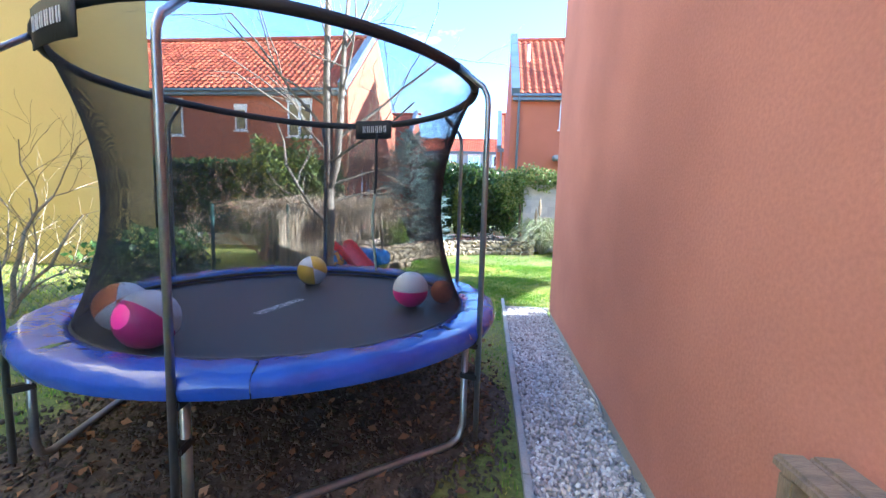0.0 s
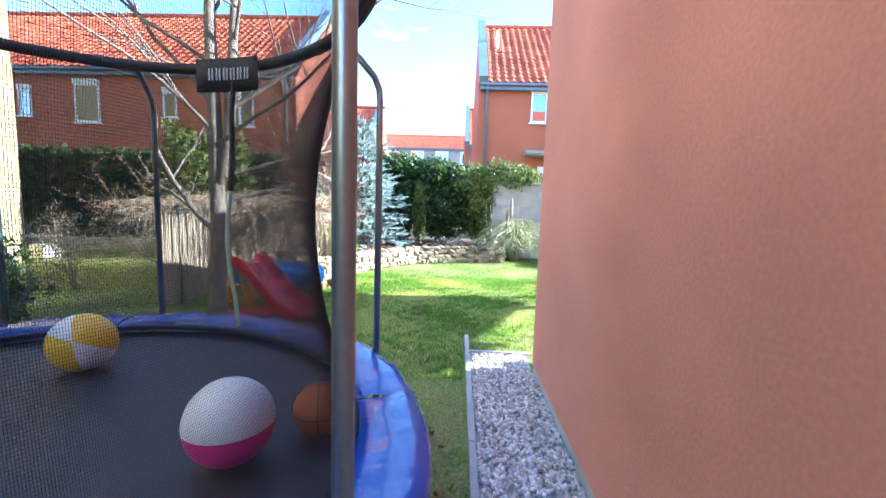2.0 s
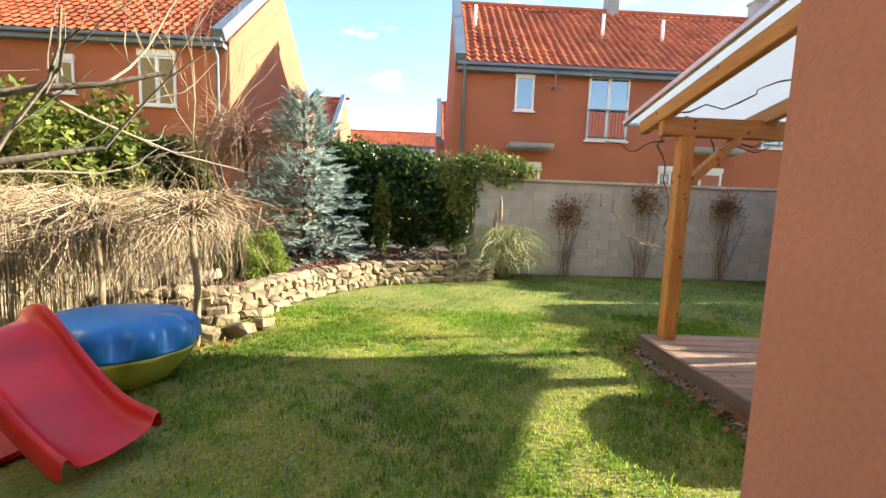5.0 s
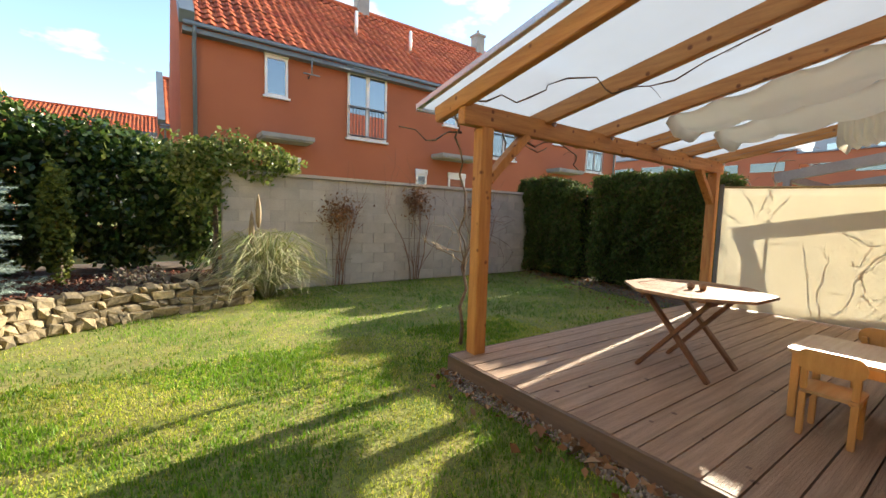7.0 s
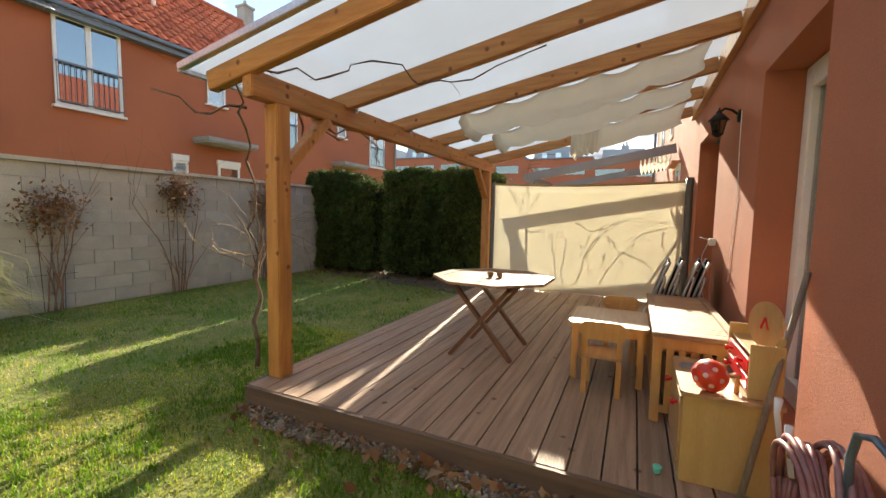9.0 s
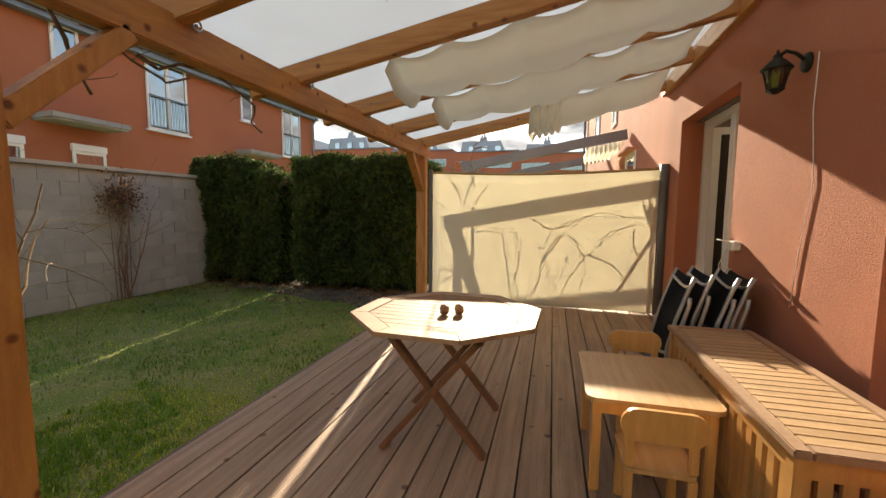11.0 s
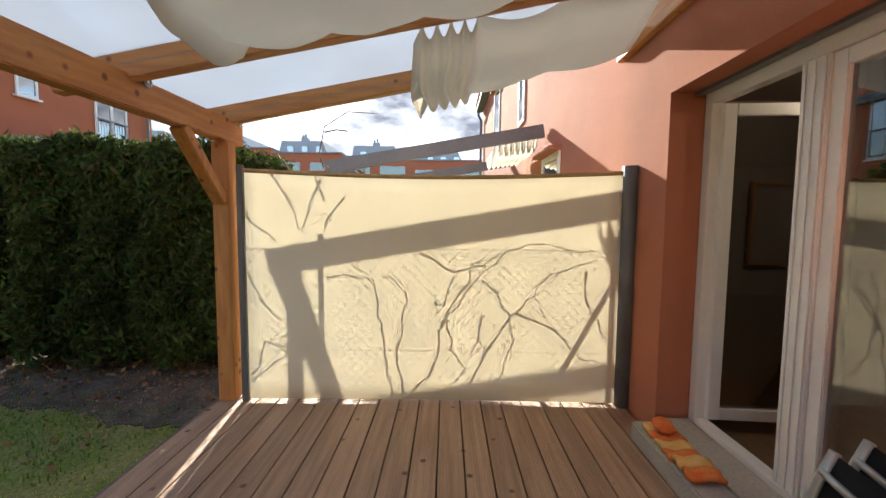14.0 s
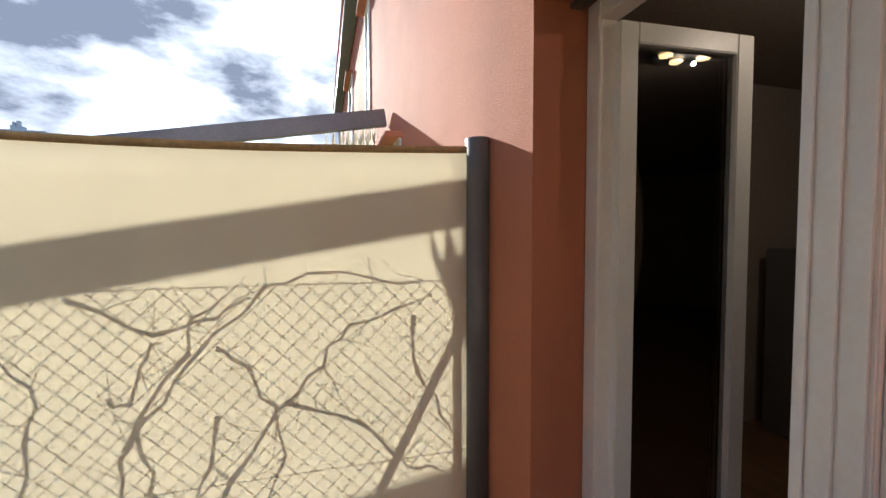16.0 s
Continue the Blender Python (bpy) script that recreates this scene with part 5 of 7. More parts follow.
for a in POLES:
    bm = bmesh.new()
    tube(bm, [pol(1.41, a, 0.05), pol(1.41, a, 1.88), pol(1.405, a, 1.93), pol(1.38, a, 1.98), pol(1.22, a, 2.11)], 0.0155, 10)
    part("net_pole", bm, steel, tr, "bent steel net pole", True)
    for zz in (0.42, 0.60):
        bm = bmesh.new()
        beam(bm, pol(1.31, a, zz), pol(1.41, a, zz), 0.05, 0.035)
        part("pole_clamp", bm, sleeve, tr, "black pole clamp")
for a0, a1 in ((-81, -21), (40, 104), (160, 229)):
    bm = bmesh.new()
    am = (a0 + a1) / 2
    p0, p1 = Vector(pol(1.33, a0, 0.70)), Vector(pol(1.33, a1, 0.70))
    q0, q1 = Vector(pol(1.33, a0, 0.02)), Vector(pol(1.33, a1, 0.02))
    d = (q1 - q0).normalized() * 0.09
    tube(bm, [p0, q0 + Vector((0, 0, 0.10)), q0 + d * 0.3 + Vector((0, 0, 0.03)), q0 + d, q1 - d, q1 - d * 0.3 + Vector((0, 0, 0.03)), q1 + Vector((0, 0, 0.10)), p1], 0.02, 10)
    part("leg", bm, steel, tr, "U-shaped steel leg", True)
HOOP_R, HOOP_Z = 1.22, 2.11
bm = bmesh.new()
tube(bm, [pol(HOOP_R, a, HOOP_Z + 0.012 * math.sin(radians(3 * a))) for a in range(0, 361, 5)], 0.028, 8)
part("hoop", bm, sleeve, tr, "black sleeved top hoop", True)


def net_r(z, a=0.0):
    """Radius of the net: drawn in at the waist, less so beside the zip."""
    u = (z - 0.70) / (HOOP_Z - 0.70)
    waist = 0.17 - 0.10 * math.exp(-((a - 77) / 32) ** 2)
    return (1.17 - waist * math.sin(math.pi * min(max(u, 0), 1)) ** 0.9 + (HOOP_R - 1.17) * u) * (1 - 0.012 * math.cos(radians(6 * a)) * math.sin(math.pi * u))


zs = [0.70 + (HOOP_Z - 0.70) * k / 18 for k in range(19)]
bm = bmesh.new()
rings = [[bm.verts.new(pol(net_r(z, a), a, z)) for a in range(0, 360, 5)] for z in zs]
for q, s in zip(rings, rings[1:]):
    for k in range(72):
        bm.faces.new((q[k], q[(k + 1) % 72], s[(k + 1) % 72], s[k]))
part("net", bm, net_sheet, tr, "fine black safety net", True)
bm = bmesh.new()
nr = 270
for i in range(nr):
    z = 0.71 + (HOOP_Z - 0.72) * i / nr
    tube(bm, [pol(net_r(z, a % 360) - 0.002, a, z) for a in range(0, 361, 6)], 0.00035, 3, cap=False)
tagged(part("net_threads", bm, net_thread, tr, "horizontal threads of the net"), kind="stuff")
# upright threads as thin three-sided strands
nt, zt = 2000, [0.70 + (HOOP_Z - 0.70) * k / 12 for k in range(13)]
tv, tfc = [], []
for i in range(nt):
    a = 360 * i / nt
    for z in zt:
        c = Vector(pol(net_r(z, a) - 0.001, a, z))
        for k in range(3):
            b = radians(a + 120 * k)
            tv.append((c.x + 0.00038 * math.cos(b), c.y + 0.00038 * math.sin(b), c.z))
    o = i * 39
    tfc += [(o + 3 * j + k, o + 3 * j + (k + 1) % 3, o + 3 * j + 3 + (k + 1) % 3, o + 3 * j + 3 + k) for j in range(12) for k in range(3)]
ob = new("net_threads", stuff_mesh("net_threads", np.array(tv), np.array(tfc), net_thread))
ob.parent = tr
tagged(ob, "upright threads of the net", kind="stuff")
for a, z0, z1, material, w in ((77, 0.72, 1.45, mat("reflective_tape", (0.66, 0.74, 0.54), (0.5, 0.58, 0.42), 30.0, 0.5), 0.024), (77, 1.45, 2.08, sleeve, 0.028)):
    bm = bmesh.new()
    tube(bm, [pol(net_r(z, a) - 0.006 + 0.006 * math.sin(9 * z), a + 0.5 * math.sin(7 * z), z) for z in (z0 + (z1 - z0) * k / 14 for k in range(15))], w * 0.5, 6)
    part("zip_strip", bm, material, tr, "zip strip of the net entrance", True)
for a in (79, 249):
    bm = bmesh.new()
    rows = [[bm.verts.new(pol(HOOP_R + 0.03 if a > 100 else HOOP_R - 0.03, a - 9 + 18 * i / 8, z)) for z in (HOOP_Z + 0.03, HOOP_Z - 0.14)] for i in range(9)]
    for q, s in zip(rows, rows[1:]):
        bm.faces.new((q[0], q[1], s[1], s[0]))
    pl = part("name_plate", bm, sleeve, tr, "black cloth name plate", True)
    pl.modifiers.new("thick", "SOLIDIFY").thickness = 0.006
    for i in range(6):
        aa = a - 6 + 2.1 * i
        bm = bmesh.new()
        rr = HOOP_R + 0.038 if a > 100 else HOOP_R - 0.038
        for da in (0, 0.9):
            beam(bm, pol(rr, aa + da, HOOP_Z - 0.02), pol(rr, aa + da, HOOP_Z - 0.08), 0.008, 0.003, up=pol(1, aa, 0), bevel=0)
        part("print_bar", bm, white_print, tr, "white printed mark")


def beach_ball(at, r, colours, rx, ry, label, gores=6):
    """A ball of gores in turn of two colours, on the mat."""
    b = thing("beach_ball", label, "ball", at=at)
    for k in range(gores):
        bm = bmesh.new()
        n, m = 8, 12
        g = [[bm.verts.new((r * math.sin(math.pi * j / m) * math.cos(2 * math.pi * (k + i / n) / gores), r * math.sin(math.pi * j / m) * math.sin(2 * math.pi * (k + i / n) / gores), r * math.cos(math.pi * j / m))) for j in range(m + 1)] for i in range(n + 1)]
        for i in range(n):
            for j in range(m):
                bm.faces.new((g[i][j], g[i + 1][j], g[i + 1][j + 1], g[i][j + 1]))
        bmesh.ops.remove_doubles(bm, verts=bm.verts, dist=1e-5)
        bm.transform(pose(0, 0, 0, rx, ry, 20) if ry < 90 else pose(0, 0, 0, 0, 90, -70) @ pose(0, 0, 0, 0, 0, 90))
        part("gore", bm, colours[k % len(colours)], b, smooth=True)


shiny = dict(scale=3.0, rough=0.38, fine=0.03, coat=0.2)
ball_white, ball_yellow = mat("white_vinyl", (0.75, 0.75, 0.78), **shiny), mat("yellow_vinyl", (0.80, 0.50, 0.03), **shiny)
ball_pink, ball_orange = mat("pink_vinyl", (0.75, 0.03, 0.28), **shiny), mat("orange_vinyl", (0.70, 0.20, 0.06), **shiny)
MZ = PADZ - 0.045
beach_ball((-1.49, 2.84, MZ + 0.125), 0.125, [ball_yellow, ball_yellow, ball_white], 70, 20, "yellow and white striped beach ball")
beach_ball((-0.515, 2.28, MZ + 0.125), 0.125, [ball_white, ball_white, ball_white, ball_pink, ball_pink, ball_pink], 0, 95, "half white half pink beach ball")
beach_ball((-1.58, 1.22, MZ + 0.14), 0.14, [ball_white, ball_white, ball_white, ball_pink, ball_pink, ball_pink], 50, 35, "pink and white beach ball")
beach_ball((-1.92, 1.43, MZ + 0.13), 0.13, [ball_orange, ball_white, ball_orange], 60, 25, "orange and white beach ball")
rubber = mat("orange_rubber", (0.42, 0.12, 0.04), (0.34, 0.09, 0.03), 8.0, 0.6, 0.5, 300.0, fine=0.15)
bb = thing("basketball", "small orange rubber ball with dark seams", "ball", at=(-0.31, 2.45, MZ + 0.085))
bm = bmesh.new()
bmesh.ops.create_uvsphere(bm, u_segments=24, v_segments=16, radius=0.085)
part("shell", bm, rubber, bb, smooth=True)
for k in range(3):
    bm = bmesh.new()
    m = pose(0, 0, 0, 90 * (k == 1), 90 * (k == 2), 15)
    tube(bm, [m @ Vector((0.0855 * math.cos(radians(a)), 0.0855 * math.sin(radians(a)), 0)) for a in range(0, 361, 12)], 0.0015, 4)
    part("seam", bm, sleeve, bb, "dark seam")

# ---- slide and sand shell ----
red_pl = mat("red_plastic", (0.62, 0.012, 0.02), (0.56, 0.01, 0.018), 3.0, 0.35, fine=0.04, coat=0.1)
yel_pl = mat("yellow_plastic", (0.70, 0.36, 0.02), (0.62, 0.32, 0.02), 3.0, 0.4, fine=0.04)
blue_pl = mat("blue_plastic", (0.02, 0.22, 0.60), (0.018, 0.19, 0.54), 3.0, 0.35, fine=0.04, coat=0.1)
lime_pl = mat("lime_plastic", (0.50, 0.55, 0.10), (0.44, 0.50, 0.08), 3.0, 0.4, fine=0.04)
sd = thing("slide", "red plastic children's slide with yellow steps", "slide", at=(-1.95, 5.88, 0), rz=-16)
sd.scale = (0.70, 1.1, 1.0)
bm = bmesh.new()
prof = [(-0.85, 0.60), (-0.70, 0.63), (-0.55, 0.60), (-0.35, 0.47), (-0.12, 0.31), (0.12, 0.18), (0.32, 0.10), (0.48, 0.075), (0.58, 0.075)]
cross = [(-0.22, -0.02), (-0.225, 0.10), (-0.20, 0.135), (-0.175, 0.11), (-0.165, 0.02), (0.0, 0.0), (0.165, 0.02), (0.175, 0.11), (0.20, 0.135), (0.225, 0.10), (0.22, -0.02)]
rows = []
for i, (x, z) in enumerate(prof):
    e = 0.75 if i in (0, len(prof) - 1) else 1.0
    rows.append([bm.verts.new((x, y * (1.08 if i > 6 else 1.0), max(0.012, z + h * e))) for y, h in cross])
for q, s in zip(rows, rows[1:]):
    for j in range(len(cross) - 1):
        bm.faces.new((q[j], q[j + 1], s[j + 1], s[j]))
ch = part("chute", bm, red_pl, sd, "red moulded chute", True)
ch.modifiers.new("thick", "SOLIDIFY").thickness = 0.012
ch.modifiers.new("round", "SUBSURF").levels = 1
for y in (-0.17, 0.17):
    bm = bmesh.new()
    beam(bm, (-1.02, y, 0.02), (-0.72, y, 0.62), 0.05, 0.07, bevel=0.012)
    beam(bm, (-0.30, y, 0.02), (-0.62, y, 0.56), 0.045, 0.06, bevel=0.012)
    part("leg", bm, yel_pl, sd, "yellow plastic ladder side")
for k in range(3):
    bm = bmesh.new()
    x, z = -1.02 + 0.3 * (k + 0.8) / 3.4, 0.02 + 0.6 * (k + 0.8) / 3.4
    beam(bm, (x, -0.16, z), (x, 0.16, z), 0.07, 0.03, bevel=0.008)
    part("step", bm, yel_pl, sd, "yellow plastic step")
bm = bmesh.new()
box(bm, -1.08, -0.2, -0.19, 0.19, 0.0, 0.035, 0.012)
part("base", bm, red_pl, sd, "red base")


def shell_ring(bm, z, r, lobes, amp, sx=1.15, sy=0.95, n=72):
    return [bm.verts.new(((r * (1 + amp * abs(math.sin(lobes * a / 2)))) * math.cos(a) * sx, (r * (1 + amp * abs(math.sin(lobes * a / 2)))) * math.sin(a) * sy, z)) for a in (2 * math.pi * k / n for k in range(n))]


def shell_body(bm, levels, cap_top=True):
    rs_ = [shell_ring(bm, *lv) for lv in levels]
    for q, s in zip(rs_, rs_[1:]):
        for k in range(72):
            bm.faces.new((q[k], q[(k + 1) % 72], s[(k + 1) % 72], s[k]))
    bm.faces.new(rs_[0][::-1])
    bm.faces.new(rs_[-1])


sh = thing("sandbox", "shell-shaped sandbox with blue lid on a lime base", "sandbox", at=(-2.38, 6.84, 0), rz=12)
sh.scale = (1.03, 1.03, 1.25)
bm = bmesh.new()
shell_body(bm, [(0.0, 0.32, 11, 0.05), (0.10, 0.40, 11, 0.08), (0.17, 0.44, 11, 0.09), (0.19, 0.47, 11, 0.05), (0.205, 0.47, 11, 0.05)])
part("base", bm, lime_pl, sh, "lime green shell base", True)
bm = bmesh.new()
shell_body(bm, [(0.207, 0.48, 11, 0.03), (0.222, 0.48, 11, 0.03), (0.226, 0.44, 11, 0.17), (0.33, 0.43, 11, 0.17), (0.375, 0.40, 11, 0.16), (0.40, 0.34, 11, 0.14), (0.405, 0.22, 11, 0.08), (0.415, 0.1, 11, 0.02)])
part("lid", bm, blue_pl, sh, "blue scalloped lid", True)

# weathered timber stand by the side wall
st = thing("wooden_stand", "weathered grey wooden stand against the wall", "stand", at=(0.715, 0.31, 0))
old_wood = mat("weathered_wood", (0.30, 0.22, 0.15), (0.20, 0.15, 0.11), 8.0, 0.85, 0.5, 60.0, fine=0.2, stretch=(1, 6, 1))
for x in (-0.045, 0.045):
    for y in (-0.22, 0.06):
        bm = bmesh.new()
        box(bm, x - 0.02, x + 0.02, y - 0.02, y + 0.02, 0.0, 0.825, 0.004)
        part("leg", bm, old_wood, st)
for x in (-0.036, 0.036):
    bm = bmesh.new()
    box(bm, x - 0.033, x + 0.033, -0.3, 0.10, 0.825, 0.855, 0.008)
    part("plank", bm, old_wood, st, "worn plank")

# ---- side fence with reed mat ----
fence = thing("wire_fence", "dark green wire fence with posts and reed mat", "fence")
green_metal = mat("dark_green_metal", (0.02, 0.05, 0.035), None, 5.0, 0.5)
FP = [(-3.3, -1.0), (-3.3, 1.5), (-3.32, 4.1), (-3.55, 6.4), (-3.8, 8.4), (-4.0, 10.6)]
for x, y in FP:
    bm = bmesh.new()
    tube(bm, [(x, y, 0), (x, y, 1.30)], 0.022, 8)
    part("post", bm, green_metal, fence, "dark green post", True)


def link_mesh(bm, o, u, w, h, step, r):
    """Crossing slanted wires over a panel from o along u."""
    o, u, v = Vector(o), Vector(u), Vector((0, 0, 1))
    n = int((w + h) / step)
    for i in range(n):
        for sgn in (0, 1):
            s = i * step
            a, b = max(0, s - h), min(w, s)
            if b - a < 0.02:
                continue
            pa, pb = (a, s - a), (b, s - b)
            if sgn:
                pa, pb = (w - pa[0], pa[1]), (w - pb[0], pb[1])
            tube(bm, [o + u * pa[0] + v * pa[1], o + u * pb[0] + v * pb[1]], r, 3, cap=False)


for (x0, y0), (x1, y1) in zip(FP, FP[1:]):
    bm = bmesh.new()
    d = Vector((x1 - x0, y1 - y0, 0))
    link_mesh(bm, (x0, y0, 0.05), d.normalized(), d.length, 1.15, 0.075, 0.0016)
    tagged(part("wire_mesh", bm, green_metal, fence, "wire mesh"), kind="stuff")
reed = island_mat("reed_stalks", [(0.34, 0.27, 0.17), (0.42, 0.34, 0.22), (0.26, 0.20, 0.13)], 0.8)
bm = bmesh.new()
rs = random.Random(2)
for i in range(300):
    f = i / 300
    x, y = -3.50 - 0.33 * f, 6.0 + 2.9 * f
    tube(bm, [(x + rs.uniform(-0.012, 0.012), y, 0.02), (x + rs.uniform(-0.02, 0.02), y + rs.uniform(-0.02, 0.02), 1.12 + rs.uniform(-0.07, 0.09))], 0.006, 4, cap=False)
tagged(part("reed_mat", bm, reed, fence, "dry reed stalks"), kind="stuff")
# low concrete kerb of the neighbour
structure("kerb", bxs((-16, -6.0, 10.9, 11.1, 0.0, 0.32)), concrete, "low concrete kerb in the next garden", "kerb")
bm = bmesh.new()
box(bm, -9.0, -8.6, 9.4, 9.8, 0, 0.3, 0.03)
tagged(part("stone_block", bm, mat("white_stone", (0.6, 0.57, 0.5), (0.5, 0.47, 0.42), 5.0, 0.9), smooth=False), "pale stone block on the next lawn", "stone")

# ---- vines ----
vine_bark = mat("vine_bark", (0.13, 0.085, 0.06), (0.22, 0.16, 0.12), 14.0, 0.9, 0.5, 80.0)
rs = random.Random(31)
vn = thing("grape_vine", "twisted bare grape vine climbing the pergola post", "vine", at=(2.90, 8.40, 0))
bm = bmesh.new()
tube(bm, [(0, 0, -0.05), (0.03, 0.02, 0.2), (-0.03, 0.0, 0.42), (0.04, -0.02, 0.62), (0.0, 0.02, 0.85), (0.05, 0.0, 1.05)], [0.024, 0.021, 0.02, 0.019, 0.018, 0.014], 7)
part("trunk", bm, vine_bark, vn, "twisted vine trunk", True)
for d, ln in (((-0.35, -0.2, 1), 0.7), ((0.5, 0.1, 0.8), 0.6), ((-0.7, 0.1, 0.5), 0.6), ((0.2, -0.3, 1), 0.8), ((-0.6, 0.3, 0.1), 0.5), ((0.4, -0.5, 0.9), 0.7)):
    bm = bmesh.new()
    branch(bm, Vector((0.02, 0, rs.uniform(0.8, 1.05))), Vector(d).normalized(), ln, 0.008, 2, rs, 0.0, 0.8, 2, 5, 0.25)
    part("shoot", bm, bark_straw if ln < 0.65 else vine_bark, vn, "bare vine shoot", True)
V0 = Vector((2.90, 8.40, 0))
for pts in ([(2.92, 8.40, 1.0), (2.75, 8.25, 1.4), (2.55, 8.05, 1.8), (2.42, 7.95, 2.15), (2.36, 7.9, 2.38), (2.6, 7.75, 2.46), (2.95, 7.55, 2.50), (3.0, 7.2, 2.6), (3.25, 6.9, 2.45), (3.5, 6.6, 2.55), (3.6, 6.0, 2.75)],
            [(2.36, 7.9, 2.38), (2.6, 7.85, 2.42), (2.9, 7.83, 2.36), (3.1, 7.82, 2.2), (3.3, 7.84, 2.1), (3.5, 7.83, 2.15)], [(2.7, 7.85, 2.4), (2.95, 7.88, 2.15), (3.05, 7.9, 1.95)],
            [(3.2, 7.83, 2.15), (3.6, 7.85, 2.22), (4.0, 7.84, 2.12), (4.15, 7.9, 1.98)], [(2.45, 7.95, 2.2), (2.2, 8.0, 2.1), (1.95, 8.2, 2.2)]):
    bm = bmesh.new()
    q = []
    for a, b in zip(pts, pts[1:]):
        a, b = Vector(a), Vector(b)
        q += [a.lerp(b, f) + Vector((rs.gauss(0, 0.03), rs.gauss(0, 0.03), rs.gauss(0, 0.02))) for f in (0, 0.34, 0.67)]
    q = [p - V0 for p in q + [Vector(pts[-1])]]
    tube(bm, q, [(0.010 - 0.005 * i / len(q)) * (1.3 if i % 3 == 0 else 0.9) for i in range(len(q))], 6)
    for p in q[2::3]:
        branch(bm, p.copy(), Vector((rs.gauss(0, 1), rs.gauss(0, 1), rs.gauss(0, 0.6))).normalized(), 0.14, 0.003, 0, rs)
    part("shoot", bm, vine_bark, vn, "long climbing vine shoot", True)
for x, h, sp_ in ((3.05, 1.55, 0.30), (4.75, 1.85, 0.26), (6.55, 1.75, 0.28)):
    t = thing("espalier", "dry bare climber tied to the block wall", "climber", "wall climbers", at=(x, 12.47, 0))
    bm = bmesh.new()
    for dx in (-0.16, 0.0, 0.16):
        tube(bm, [(dx * 0.7, 0.02, 0.0), (dx, 0.03, h)], 0.005, 4)
    for z in (0.5, 0.9, 1.3):
        tube(bm, [(-0.28, 0.035, z), (0.28, 0.035, z)], 0.004, 4)
    part("trellis", bm, bark_dark, t, "thin trellis")
    for k in range(5):
        bm = bmesh.new()
        branch(bm, Vector((rs.uniform(-0.1, 0.1), 0, 0)), Vector((rs.gauss(0, 0.12), 0, 1)).normalized(), h * rs.uniform(0.75, 1.0), 0.012, 1, rs, 0.0, 0.35, 4, 7, 0.09)
        part("stem", bm, bark_red, t, smooth=True)
    pts = np.stack([rng.normal(0, sp_ * 0.6, 650), rng.normal(-0.04, 0.06, 650), h - 0.15 + rng.normal(0, 0.16, 650)], 1)
    ob = new("dry_leaves", scatter("dry_leaves", LEAF_V, LEAF_F, pts, rng.uniform(0.03, 0.08, 650), dead_leaf, rng))
    ob.parent = t
    tagged(ob, kind="stuff")

# ---- behind the screen: wire fence with vine, next door's awning frame ----
wire = mat("galvanised_wire", (0.25, 0.26, 0.26), None, 5.0, 0.5, metal=0.5)
cf = thing("chain_link_fence", "chain link fence overgrown with bare vine", "fence", at=(7.62, 0, 0))
for y in (4.75, 7.03):
    bm = bmesh.new()
    tube(bm, [(0, y, 0), (0, y, 1.62 if y > 6 else 1.5)], 0.022, 8)
    part("post", bm, wire, cf, "fence post", True)
bm = bmesh.new()
link_mesh(bm, (0, 4.6, 0.1), (0, 1, 0), 3.15, 1.42, 0.078, 0.0026)
for z in (0.12, 0.7, 1.51):
    tube(bm, [(0, 4.6, z), (0, 7.75, z)], 0.0025, 4)
tagged(part("wire_mesh", bm, wire, cf, "diamond wire mesh"), kind="stuff")
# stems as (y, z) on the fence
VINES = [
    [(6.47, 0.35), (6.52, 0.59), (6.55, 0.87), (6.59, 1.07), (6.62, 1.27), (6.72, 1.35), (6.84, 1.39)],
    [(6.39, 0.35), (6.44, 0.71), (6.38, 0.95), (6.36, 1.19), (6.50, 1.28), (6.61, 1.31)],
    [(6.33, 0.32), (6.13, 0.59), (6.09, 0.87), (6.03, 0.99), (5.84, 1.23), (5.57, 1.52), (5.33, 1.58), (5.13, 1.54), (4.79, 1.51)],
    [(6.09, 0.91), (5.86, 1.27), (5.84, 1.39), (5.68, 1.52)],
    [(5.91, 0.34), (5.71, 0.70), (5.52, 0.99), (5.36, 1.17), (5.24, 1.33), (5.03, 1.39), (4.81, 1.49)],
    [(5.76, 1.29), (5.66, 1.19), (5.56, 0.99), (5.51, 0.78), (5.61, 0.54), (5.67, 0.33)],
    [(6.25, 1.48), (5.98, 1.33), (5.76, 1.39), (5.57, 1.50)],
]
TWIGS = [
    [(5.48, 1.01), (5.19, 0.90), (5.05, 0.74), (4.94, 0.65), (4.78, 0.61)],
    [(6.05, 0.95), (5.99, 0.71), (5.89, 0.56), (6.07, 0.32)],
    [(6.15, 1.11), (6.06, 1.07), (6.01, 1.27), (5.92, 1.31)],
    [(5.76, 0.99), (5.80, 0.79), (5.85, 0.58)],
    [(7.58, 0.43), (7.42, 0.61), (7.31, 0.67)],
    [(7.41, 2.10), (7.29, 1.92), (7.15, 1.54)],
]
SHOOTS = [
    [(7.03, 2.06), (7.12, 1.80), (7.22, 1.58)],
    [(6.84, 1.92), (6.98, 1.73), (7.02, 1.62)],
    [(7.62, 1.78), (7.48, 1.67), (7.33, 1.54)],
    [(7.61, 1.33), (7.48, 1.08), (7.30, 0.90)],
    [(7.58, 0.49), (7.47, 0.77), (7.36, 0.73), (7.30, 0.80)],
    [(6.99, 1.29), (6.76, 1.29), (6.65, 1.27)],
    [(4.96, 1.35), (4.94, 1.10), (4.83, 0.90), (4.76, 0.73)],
]
